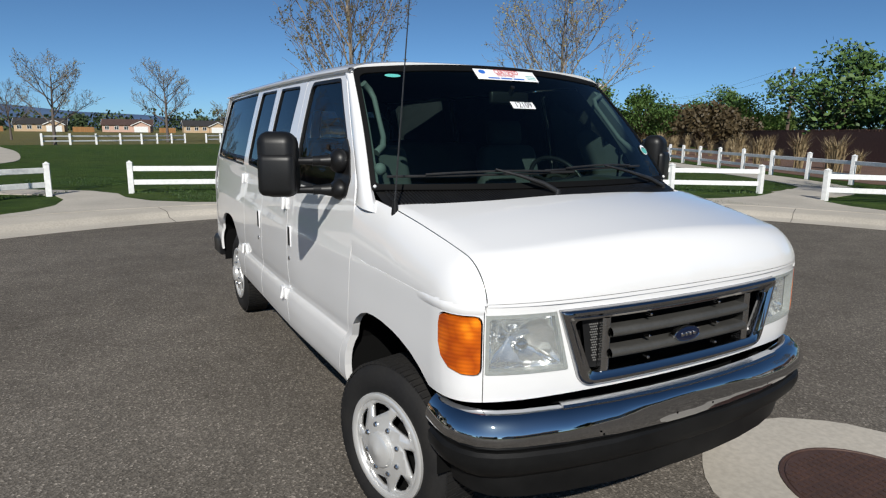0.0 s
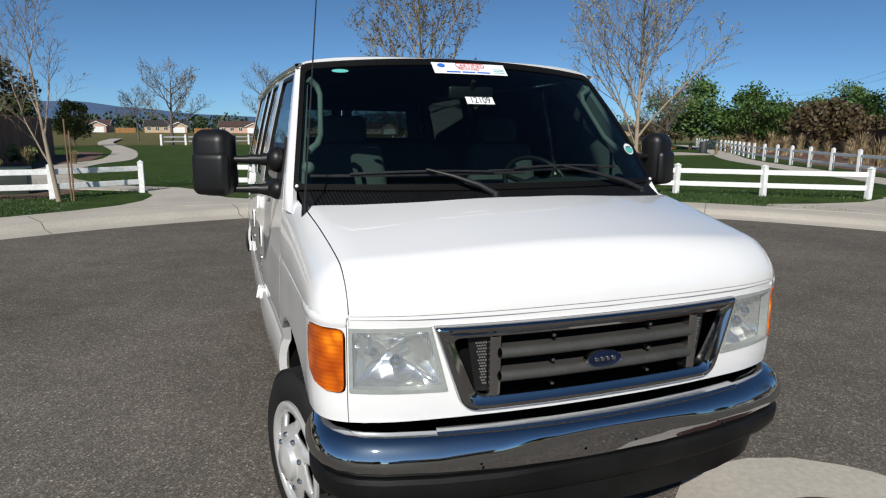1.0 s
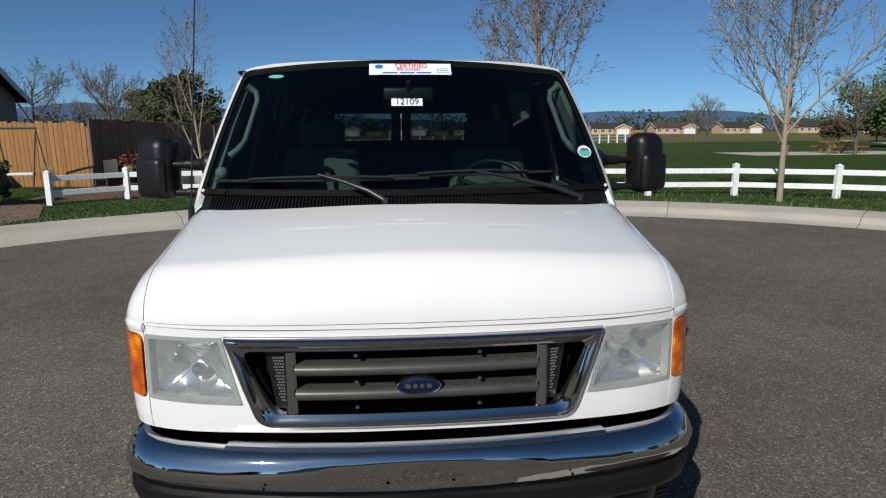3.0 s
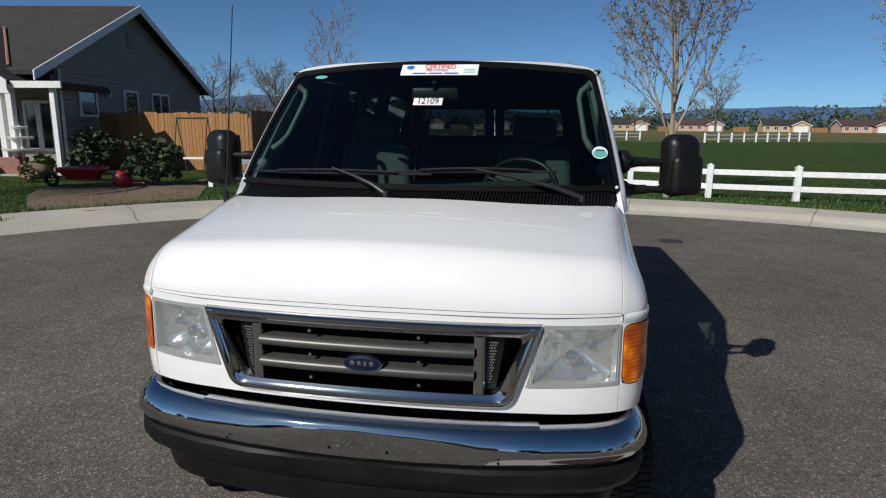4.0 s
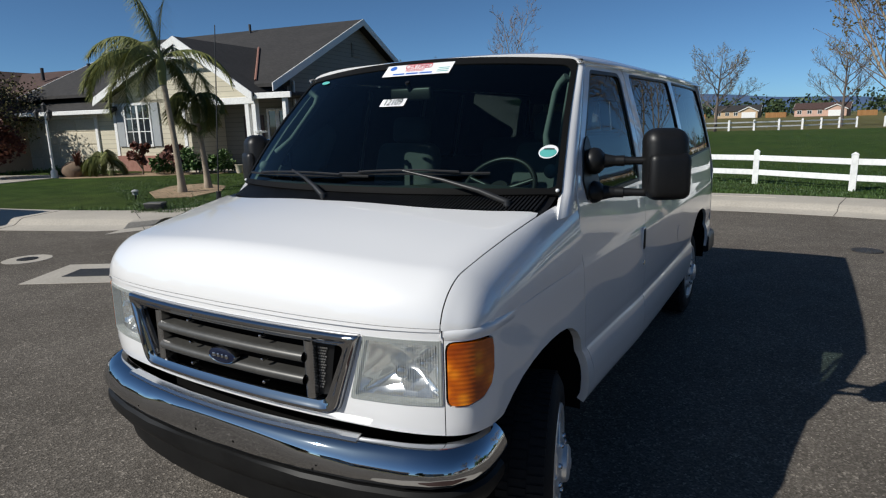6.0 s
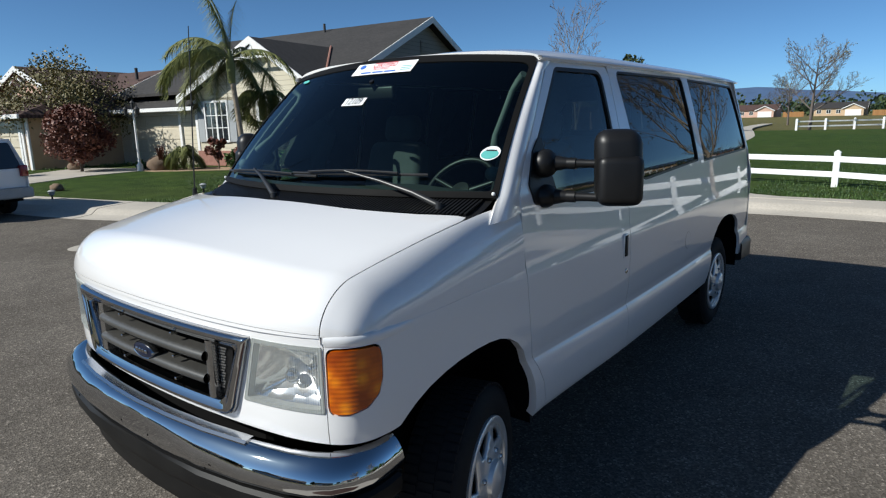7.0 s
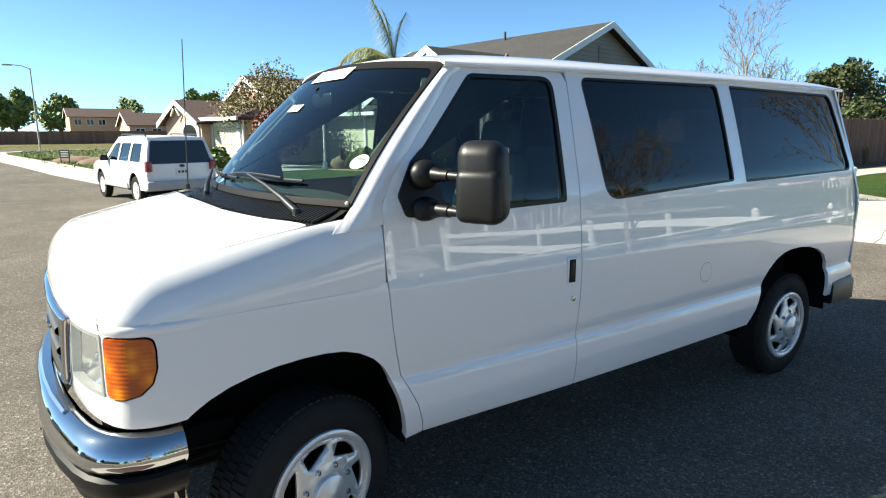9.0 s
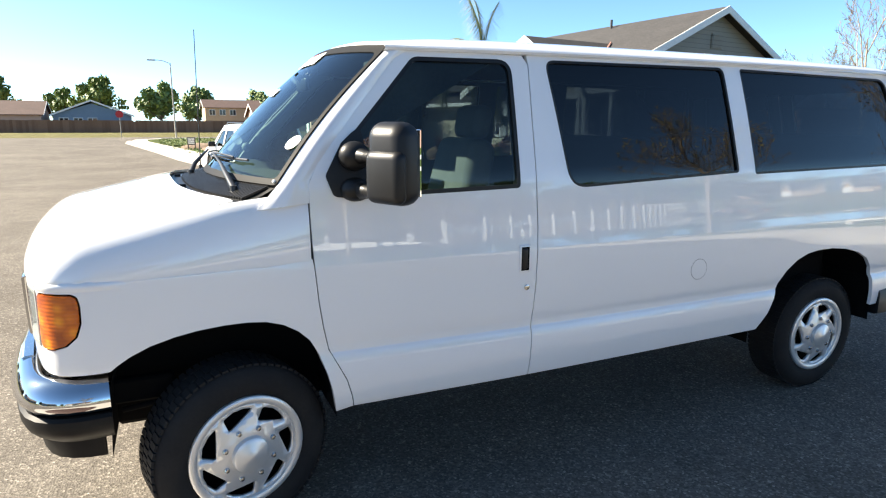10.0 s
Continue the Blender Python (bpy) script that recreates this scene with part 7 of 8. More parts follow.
for x0, w in ((-0.042, 0.018), (-0.018, 0.015), (0.004, 0.013), (0.024, 0.017)):
    box_bm(x0, -0.787, 0.921, x0 + w, -0.779, 0.936, 0.003, bm=bm)
part("emblem_mark", bm, M_CHROME2, emblem)

# headlamps and amber side lamps
def lens_mat():
    m, nt, b = nodes("lamp_lens")
    tr, mx = nt.nodes.new("ShaderNodeBsdfTransparent"), nt.nodes.new("ShaderNodeMixShader")
    b.inputs["Base Color"].default_value = (0.55, 0.58, 0.57, 1)
    b.inputs["Roughness"].default_value = 0.12
    w = nt.nodes.new("ShaderNodeTexWave")
    w.inputs["Scale"].default_value = 42
    nt.links.new(coords(nt), w.inputs["Vector"])
    bump(nt, b, w.outputs["Fac"], 0.9, 0.004)
    mx.inputs[0].default_value = 0.30
    nt.links.new(tr.outputs[0], mx.inputs[1])
    nt.links.new(b.outputs[0], mx.inputs[2])
    nt.links.new(mx.outputs[0], nt.nodes["Material Output"].inputs[0])
    return m


def amber_mat():
    m, nt, b = nodes("amber_lens")
    vec = coords(nt)
    w = nt.nodes.new("ShaderNodeTexWave")
    w.bands_direction = "Z"
    w.inputs["Scale"].default_value = 22
    nt.links.new(vec, w.inputs["Vector"])
    v = nt.nodes.new("ShaderNodeTexVoronoi")
    v.inputs["Scale"].default_value = 17
    nt.links.new(vec, v.inputs["Vector"])
    # Light glints at cell centres and rib shade are put into the colour.
    glints = ramp(nt, v.outputs["Distance"], [(0.05, (0.95, 0.30, 0.008)), (0.40, (0.60, 0.120, 0.002)), (0.8, (0.36, 0.055, 0.001))])
    rib_shades = ramp(nt, w.outputs["Fac"], [(0.25, (0.80,) * 3), (0.8, (1.10,) * 3)])
    nt.links.new(mix(nt, glints, rib_shades, 0.25, "MULTIPLY"), b.inputs["Base Color"])
    b.inputs["Roughness"].default_value = 0.14
    b.inputs["Coat Weight"].default_value = 0.8
    bump(nt, b, w.outputs["Fac"], 0.14, 0.005)
    return m


def reflector_mat():
    m, nt, b = nodes("lamp_reflector")
    vec = coords(nt)
    v = nt.nodes.new("ShaderNodeTexVoronoi")
    v.inputs["Scale"].default_value = 13
    nt.links.new(vec, v.inputs["Vector"])
    b.inputs["Base Color"].default_value = (0.93, 0.94, 0.93, 1)
    b.inputs["Metallic"].default_value, b.inputs["Roughness"].default_value = 0.9, 0.16
    bump(nt, b, v.outputs["Distance"], 0.45, 0.03)
    return m


M_LENS, M_AMBER, M_REFL = lens_mat(), amber_mat(), reflector_mat()
M_LAMPRIM = mat("lamp_rim", (0.36, 0.38, 0.36), (0.30, 0.32, 0.30), 0.35, s1=8, s2=60)
for sg in (1, -1):
    lamp_ob = part("headlamp", bmesh.new(), M_LENS, van, "clear fluted headlamp with silver reflector")
    quad = [(u_at_x(0.602), 1.0775), (UC - 0.007, 1.0775), (UC - 0.007, 0.869), (u_at_x(0.547), 0.863)]
    def nose(o):
        return lambda u, z: (lambda p: (sg * p.x, p.y, p.z))(proud(u, z, o))
    skin("lens", nose(0.004), rounded(quad, 0.008, 3), [], steps(0.55, UC, 0.04), steps(0.86, 1.08, 0.05), M_LENS, lamp_ob, "clear fluted lens", 0.012)
    skin("lens_rim", nose(0.003), rounded(inset(quad, -0.001), 0.008, 3), [rounded(inset(quad, 0.012), 0.01, 3)], steps(0.55, UC, 0.04), [], M_LAMPRIM, lamp_ob, "pale grey lens rim", 0.03)
    # a bowl behind the lens
    cu, cz = (quad[0][0] + quad[1][0]) / 2 + 0.01, 0.972
    loops = []
    for t, o in ((0.0, -0.010), (0.05, -0.03), (0.25, -0.055), (0.55, -0.085), (0.8, -0.10), (0.98, -0.105)):
        loops.append([nose(o)(p[0] + (cu - p[0]) * t, p[1] + (cz - p[1]) * t) for p in subdiv(quad, 0.03)])
    part("reflector", lofted(loops), M_REFL, lamp_ob, "silver reflector bowl", 60)
    for du, dz, r in ((-0.03, -0.02, 0.024), (0.05, 0.01, 0.016)):
        bm = bmesh.new()
        bmesh.ops.create_uvsphere(bm, u_segments=12, v_segments=8, radius=r, matrix=Matrix.Translation(nose(-0.06)(cu + du, cz + dz)))
        part("bulb", bm, M_CHROME, lamp_ob, "chrome bulb shield", 60)
    amb = rounded([(UC + 0.004, 1.076), (uy(-0.515), 1.076), (uy(-0.492), 1.066), (uy(-0.485), 1.03), (uy(-0.487), 0.965), (uy(-0.505), 0.915), (uy(-0.545), 0.880), (uy(-0.60), 0.864), (UC + 0.004, 0.862)], 0.03, 3)
    side_lamp = skin("side_lamp", nose(0.004), inset(amb, 0.0065), [], steps(UC, uy(-0.49), 0.02), steps(0.86, 1.08, 0.03), M_AMBER, van, "amber ribbed corner lamp", 0.015)
    # Black backing whose rim stands for shade round the amber lens.
    skin("lamp_gap", nose(-0.012), inset(amb, -0.006), [], steps(UC, uy(-0.49), 0.03), steps(0.86, 1.08, 0.05), M_DARK, side_lamp, "black backing standing in for shade in the lamp's gap", 0)

# front bumper: chrome face bar over a black valance
BPATH = [(-0.935, -0.425), (-0.942, -0.50), (-0.938, -0.56), (-0.920, -0.62), (-0.885, -0.672), (-0.835, -0.710), (-0.76, -0.742), (-0.6, -0.785), (-0.4, -0.818), (-0.2, -0.836), (0, -0.842)]
BPATH = BPATH + [(-x, y) for x, y in BPATH[-2::-1]]
bumper = part("front_bumper", sweep_bm(BPATH, [(-0.075, 0.738), (-0.045, 0.748), (-0.026, 0.746), (-0.006, 0.738), (0.011, 0.724), (0.024, 0.706), (0.033, 0.686), (0.0375, 0.670), (0.038, 0.664), (0.035, 0.652),
                                               (0.022, 0.632), (0.006, 0.616), (-0.006, 0.611), (-0.03, 0.612), (-0.03, 0.72), (-0.075, 0.728)]), M_CHROME, van, "polished chrome bumper bar", 35)
part("bumper_step", sweep_bm([p for p in BPATH if abs(p[0]) <= 0.62], [(-0.06, 0.742), (-0.055, 0.752), (-0.02, 0.752), (-0.010, 0.745), (-0.02, 0.738), (-0.055, 0.738)]), M_CHROME2, bumper, "chrome step on the bumper", 35)
part("valance", sweep_bm(BPATH, [(-0.03, 0.612), (0.012, 0.611), (0.025, 0.600), (0.027, 0.578), (0.024, 0.556), (0.012, 0.534), (-0.012, 0.515), (-0.03, 0.500), (-0.05, 0.50), (-0.05, 0.60)]), M_VALANCE, bumper, "black plastic lower bumper cover", 30)
part("air_dam", sweep_bm([(x * 0.93, y + 0.035) for x, y in BPATH[1:-1]], [(-0.02, 0.51), (0.01, 0.51), (0.012, 0.47), (0.0, 0.41), (-0.02, 0.40)]), M_VALANCE, bumper, "black air dam", 30)
for sg in (1, -1):
    for x, z in ((0.10, 0.652), (0.47, 0.652)):
        bm = bmesh.new()
        p = Vector((sg * x, -0.842 + 0.09 * (x / 0.8) ** 2.2 - 0.037, z))
        bmesh.ops.create_uvsphere(bm, u_segments=8, v_segments=6, radius=0.005, matrix=Matrix.Translation(p))
        part("bumper_bolt", bm, M_DARK, bumper)
    part("bumper_bracket", box_bm(sg * 0.74 - 0.03, -0.62, 0.56, sg * 0.74 + 0.03, -0.20, 0.66, 0.01), M_DARK, bumper, "dark steel bracket")
# rolled edge where the wing meets its shoulder
for sg in (1, -1):
    us_c = [UC + 0.002 + (uy(-0.30) - UC) * i / 48 for i in range(49)]
    rows = []
    for i, u in enumerate(us_c):
        k = 1 - max(0.0, (i - 34) / 14)
        rows.append([(sg * p.x, p.y, p.z) for p in (proud(u, 1.081, 0.0012 - 0.0025 * (1 - k)), proud(u, 1.088, 0.0045 * k - 0.001), proud(u, 1.096, 0.0065 * k - 0.0015), proud(u, 1.104, 0.0065 * k - 0.002), proud(u, 1.111, 0.0045 * k - 0.003), proud(u, 1.118, -0.006))])
    part("wing_edge", lofted(rows, False), M_PAINT, van, "", 70)
# black block behind the nose, standing in for the engine bay's shade
part("engine_bay", box_bm(-0.52, -0.62, 0.42, 0.52, -0.42, 1.06, 0.02), M_DARK, van, "black block standing in for the shaded engine bay")
# Black strips give the bonnet's shut line its shade.
part("bonnet_gap", lofted([[(p[0] * 0.99, p[1] + dy, p[2] + dz) for p in (upper(u, 0.0004) for u in lip_us)] for dy, dz in ((0.012, -0.03), (0.010, 0.0), (0.03, 0.03))], False), M_DARK, van, "black strip standing in for shade under the bonnet edge")
part("bonnet_gap", lofted([[proud(u, z, -0.03) for u in steps(-UC - 0.05, UC + 0.05, 0.06)] for z in (1.085, 1.10)], False), M_DARK, van)


# ---- wheels ----
M_ALLOY = plain("wheel_silver", (0.70, 0.70, 0.69), 0.30, 0.55)
R_T = 0.362


def wheel(name, label):
    w = part(name, bmesh.new(), M_RUBBER, van, label)
    tyre = lathe_bm([(0.222, -0.225), (0.30, -0.232), (0.335, -0.222), (R_T - 0.004, -0.20), (R_T, -0.17), (R_T, -0.06), (R_T - 0.004, -0.03), (0.345, -0.012), (0.318, 0.002),
                     (0.285, 0.006), (0.255, 0.000), (0.236, -0.010), (0.222, -0.02)], 56)
    part("tyre", tyre, M_RUBBER, w, "black all-season tyre", 35)
    bm = bmesh.new()
    for k in range(72):
        a = 2 * math.pi * k / 72
        for x0, x1, off in ((-0.205, -0.150, 0), (-0.145, -0.085, 0.5), (-0.08, -0.022, 0)):
            aa = a + off * 2 * math.pi / 72
            b2 = box_bm(x0, -0.0115, 0, x1, 0.0115, 0.010)
            b2.transform(Matrix.Rotation(aa, 4, "X") @ Matrix.Translation((0, 0, R_T - 0.006)))
            me = bpy.data.meshes.new("tmp")
            b2.to_mesh(me)
            bm.from_mesh(me)
            bpy.data.meshes.remove(me)
            b2.free()
    part("tread", bm, M_RUBBER, w)["kind"] = "stuff"
    part("rim_well", lathe_bm([(0.20, -0.12), (0.222, -0.10), (0.222, -0.02)], 40), M_DARK, w)
    # Plain black disc in place of the shade inside the wheel.
    part("brake_disc", lathe_bm([(0.001, -0.095), (0.21, -0.095)], 32), M_DARK, w, "black disc standing in for shade behind the slots")
    dep = curve([(0.0, 0.022), (0.088, 0.020), (0.11, 0.013), (0.15, 0.004), (0.190, -0.004), (0.212, -0.006)])

    def disc(a, b):
        return (dep(math.hypot(a, b)), a, b)
    circ = [(0.209 * math.cos(t), 0.209 * math.sin(t)) for t in [2 * math.pi * k / 56 for k in range(56)]]
    holes = []
    for k in range(7):
        t0 = 2 * math.pi * k / 7
        pol = [(0.186, -0.40), (0.192, -0.18), (0.194, 0.05), (0.189, 0.29), (0.134, 0.37)]
        holes.append(rounded([(r * math.cos(t0 + t), r * math.sin(t0 + t)) for r, t in pol], [0.006, 0, 0, 0.012, 0.010], 4))
    cover = skin("wheel_cover", disc, circ, holes, steps(-0.21, 0.21, 0.035), steps(-0.21, 0.21, 0.035), M_ALLOY, w, "silver wheel cover with seven swirled slots", 0.0, (-1, 0, 0))
    thick = cover.modifiers.new("thickness", "SOLIDIFY")
    thick.thickness, thick.offset = 0.018, -1
    part("trim_ring", lathe_bm([(0.200, -0.02), (0.204, -0.008), (0.208, 0.002), (0.216, 0.006), (0.230, 0.007), (0.237, 0.002), (0.238, -0.014)], 56), M_ALLOY, w, "smooth silver outer ring", 40)
    part("hub_cap", lathe_bm([(0.0001, 0.052), (0.02, 0.052), (0.024, 0.049), (0.060, 0.046), (0.073, 0.038), (0.080, 0.012)], 32), M_ALLOY, w, "round silver hub cap", 40)
    for k in range(8):
        t = 2 * math.pi * (k + 0.5) / 8
        y, z = 0.106 * math.cos(t), 0.106 * math.sin(t)
        nut = part("wheel_nut", lathe_bm([(0.0001, 0.026), (0.008, 0.025), (0.012, 0.019), (0.013, 0.0)], 8), M_CHROME2, w)
        nut.location = (0, y, z)
        # Black ring paints the shade of a recess round the nut.
        seat_ob = part("nut_recess", lathe_bm([(0.013, 0.006), (0.019, 0.008)], 12), M_DARK, w)
        seat_ob.location = (0, y, z)
    return w


STEER = 15
base = wheel("wheel", "front wheel with silver slotted cover")
base.matrix_basis = pose(0.972, 0.062, R_T, 0, 0, STEER)
w2 = copy_thing(base, pose(-0.974, -0.052, R_T, 0, 0, 180 + STEER))
w3 = copy_thing(base, pose(0.925, 3.565, R_T, 25, 0, 0))
w4 = copy_thing(base, pose(-0.925, 3.565, R_T, 10, 0, 180))
for w in (w3, w4):
    w["label"] = "rear wheel with silver slotted cover"
for y in (0.0, 3.50):
    part("axle", cyl_bm((-0.8, y, 0.36), (0.8, y, 0.36), 0.06), M_DARK, van, "dark axle", 40)
# wheel housings and underside
for sg in (1, -1):
    for y0, y1, zt in ((-0.44, 0.44, 0.93), (2.84, 3.74, 0.965)):
        n = 12
        loop = [(y0 + (y1 - y0) * (0.5 - 0.5 * math.cos(math.pi * k / n)), 0.42 + (zt - 0.42) * math.sin(math.pi * k / n) ** 0.45) for k in range(n + 1)]
        bm = lofted([[(sg * x, y, z) for y, z in loop] for x in (0.93, 0.62)], False)
        bm.faces.new([bm.verts.new((sg * 0.62, y, z)) for y, z in loop])
        part("wheel_housing", bm, M_DARK, van, "black wheel housing")
part("underbody", box_bm(-0.86, 0.42, 0.44, 0.86, 2.86, 0.52, 0.02), M_DARK, van, "dark underbody")
part("underbody", box_bm(-0.62, -0.45, 0.40, 0.62, 0.45, 0.60, 0.02), M_DARK, van, "dark underbody")
part("underbody", box_bm(-0.62, 2.85, 0.44, 0.62, 4.0, 0.60, 0.02), M_DARK, van, "dark underbody")
part("tow_link", cyl_bm((0.80, -0.40, 0.55), (0.86, -0.15, 0.60), 0.012), M_DARK, van)


# ---- van fittings: cowl, wipers, mirrors, handles, stickers ----
M_MIRROR = plain("mirror_glass", (0.8, 0.82, 0.84), 0.01, 1)
XS = [-0.885 + 1.77 * i / 60 for i in range(61)]


def screen_foot(x):
    return Vector(screen(max(-1, min(1, x / 0.905)), -0.01))


def cowl_at(x, t):
    a = Vector((x * 0.985, cowl_y(abs(x)) - 0.02, hood_z(x * 0.97, cowl_y(abs(x)) - 0.02) - 0.016))
    b = screen_foot(x) + Vector((0, 0.012, -0.008))
    p = a.lerp(b, t)
    return (p.x, p.y, p.z - 0.018 * math.sin(math.pi * t))


cowl = part("cowl", lofted([[cowl_at(x, t) for x in XS] for t in (0, 0.15, 0.3, 0.5, 0.7, 0.85, 1.0)], False), M_BLACKPL, van, "black plastic cowl below the windscreen", 50)
bm = bmesh.new()
for i in range(118):
    x = -0.85 + 1.70 * i / 117
    pts = [Vector(cowl_at(x + dx, t)) + Vector((0, 0, dz)) for dx, t, dz in ((-0.0035, 0.38, 0), (0.0035, 0.38, 0), (0.0035, 0.95, 0), (-0.0035, 0.95, 0))]
    top = [p + Vector((0.003, 0, 0.011)) for p in pts]
    vs_ = [bm.verts.new(p) for p in pts + top]
    for f in ((4, 5, 6, 7), (0, 1, 5, 4), (1, 2, 6, 5), (2, 3, 7, 6), (3, 0, 4, 7)):
        bm.faces.new([vs_[j] for j in f])
part("cowl_louvre", bm, M_BLACKPL, cowl, "fine black louvres")["kind"] = "stuff"
for x in (-0.18, 0.36):
    bm = box_bm(-0.012, -0.015, -0.004, 0.012, 0.015, 0.014, 0.004, 2)
    bm.transform(Matrix.Translation(Vector(cowl_at(x, 0.25))))
    part("washer_nozzle", bm, M_BLACKPL, cowl, "small black washer nozzle", 40)
for sg in (1, -1):
    bm = bmesh.new()
    bmesh.ops.create_uvsphere(bm, u_segments=10, v_segments=6, radius=0.008, matrix=Matrix.Translation(screen(sg * 0.985, 0.01, 0.006)))
    part("screen_clip", bm, M_FENCE, cowl)

M_WIPER = mat("wiper_black", (0.016, 0.016, 0.017), (0.028, 0.028, 0.028), 0.38, s1=20, s2=90)
for px, tip, mid in ((-0.10, (-0.93, 0.075), (-0.42, 0.118)), (0.74, (-0.10, 0.105), (0.30, 0.132))):
    t = 0.62
    piv = Vector(cowl_at(px, t)) + Vector((0, 0, 0.022))
    m = Vector(screen(mid[0], mid[1] - 0.03, 0.04))
    wip = part("wiper", tube_bm([piv, piv.lerp(m, 0.25) + Vector((0, -0.004, 0.014)), piv.lerp(m, 0.6) + Vector((0, 0, 0.012)), m], [0.014, 0.012, 0.008, 0.005], 8), M_WIPER, van, "black wiper arm", 50)
    part("wiper_pivot", cyl_bm(piv - Vector((0, 0, 0.03)), piv + Vector((0, 0, 0.012)), 0.018, 0.014), M_WIPER, wip, "", 40)
    e0, e1 = Vector((tip[0], tip[1])), Vector((mid[0], mid[1])) * 2 - Vector((tip[0], tip[1]))
    e1.y = tip[1] + 0.015
    blade = [Vector(screen(e0.x + (e1.x - e0.x) * k / 12, e0.y + (e1.y - e0.y) * k / 12, 0.012)) for k in range(13)]
    part("wiper_blade", tube_bm(blade, 0.006, 6), M_WIPER, wip, "", 50)
    part("blade_carrier", tube_bm([b + Vector((0, -0.012, 0.016 * math.sin(math.pi * (k + 2) / 12))) for k, b in enumerate(blade[2:11])], 0.005, 6), M_WIPER, wip, "", 50)

ant = part("antenna", cyl_bm((-0.888, 0.028, 1.325), (-0.888, 0.028, 1.405), 0.018, 0.011), M_BLACKPL, van, "black whip antenna", 40)
part("antenna_rod", cyl_bm((-0.888, 0.028, 1.40), (-0.812, 0.045, 2.225), 0.0040, 0.0025, 6), M_WIPER, ant, "thin steel rod")

# towing mirrors on two arms
for sg in (1, -1):
    mir = part("door_mirror", bmesh.new(), M_BLACKPL, van, "black double-arm towing mirror")
    bm = box_bm(-0.094, -0.068, -0.152, 0.094, 0.068, 0.152, 0.056, 6)
    for v in bm.verts:
        k = (v.co.z + 0.15) / 0.30
        v.co.x *= 0.92 + 0.10 * (1 - abs(2 * k - 1))
        if v.co.y < 0:
            v.co.y *= 0.85 + 0.25 * (1 - abs(2 * k - 1) ** 2)
        if k > 0.5:
            v.co.x += -0.018 * (k - 0.5)
    bm.transform(Matrix.Translation((1.216 if sg > 0 else -1.196, 0.62, 1.532)) @ Matrix.Rotation(radians(30 * sg), 4, "Z"))
    part("mirror_head", bm, M_BLACKPL, mir, "black textured mirror housing", 50)
    bm = bmesh.new()
    box_bm(-0.066, 0.064, -0.125, 0.066, 0.070, 0.125, 0.003, bm=bm)
    bm.transform(Matrix.Translation((1.216 if sg > 0 else -1.196, 0.62, 1.532)) @ Matrix.Rotation(radians(30 * sg), 4, "Z"))
    part("mirror_glass", bm, M_MIRROR, mir, "silver mirror glass")
    ridge = box_bm(-0.086, -0.084, -0.132, 0.086, -0.02, 0.064, 0.034, 4)
    ridge.transform(Matrix.Translation((1.216 if sg > 0 else -1.196, 0.62, 1.520)) @ Matrix.Rotation(radians(30 * sg), 4, "Z"))
    part("mirror_shell", ridge, M_BLACKPL, mir, "raised black shell", 50)
    for z, dz in ((1.548, 0.0), (1.412, -0.002)):
        part("mirror_arm", tube_bm([(sg * 0.965, 0.56, z + dz), (sg * 1.03, 0.575, z), (sg * 1.10, 0.59, z), (sg * 1.17, 0.605, z)], [0.034, 0.021, 0.017, 0.018], 12), M_BLACKPL, mir, "", 50)
        part("arm_joint", tube_bm([(sg * 1.02, 0.573, z), (sg * 1.055, 0.58, z)], 0.024, 12), M_BLACKPL, mir, "", 50)
    f = side(sg)
    def plate(y, z, sg=sg):
        return (f(y, z)[0] + sg * 0.008, y, z)
    skin("mirror_base", plate, rounded([(0.455, 1.385), (0.425, 1.47), (0.50, 1.60), (0.585, 1.675), (0.60, 1.56), (0.64, 1.42), (0.60, 1.372)], 0.03, 4), [], steps(0.4, 0.64, 0.06), steps(1.37, 1.68, 0.05), M_BLACKPL, mir, "black mirror base", 0.03)
    for z in (1.548, 1.412):
        bm = bmesh.new()
        bmesh.ops.create_uvsphere(bm, u_segments=16, v_segments=10, radius=0.066, matrix=Matrix.Translation((sg * 0.935, 0.545, z)) @ Matrix.Diagonal((0.75, 1.0, 0.9 if z > 1.5 else 0.75, 1)))
        part("mirror_foot", bm, M_BLACKPL, mir, "", 60)

# handles, locks, fuel flap, hinges
def on_side(sg, y, z, o=0.0):
    p = side(sg)(y, z)
    return Vector((p[0] + sg * o, y, z))


def handle(sg, y, z):
    h = part("door_handle", bmesh.new(), M_BLACKPL, van, "black paddle door handle")
    bm = box_bm(-0.004, -0.028, -0.063, 0.004, 0.028, 0.063, 0.0035, 2)
    bm.transform(Matrix.Translation(on_side(sg, y, z, 0.001)))
    part("handle_bezel", bm, M_PAINT, h, "white painted bezel", 40)
    bm = box_bm(-0.004, -0.021, -0.056, 0.005, 0.021, 0.056, 0.003, 2)
    bm.transform(Matrix.Translation(on_side(sg, y, z, 0.002)))
    part("handle_recess", bm, M_DARK, h, "", 40)
    bm = box_bm(-0.006, -0.018, -0.050, 0.008, 0.010, 0.050, 0.006, 3)
    bm.transform(Matrix.Translation(on_side(sg, y, z, 0.004)))
    part("handle_paddle", bm, M_BLACKPL, h, "", 40)


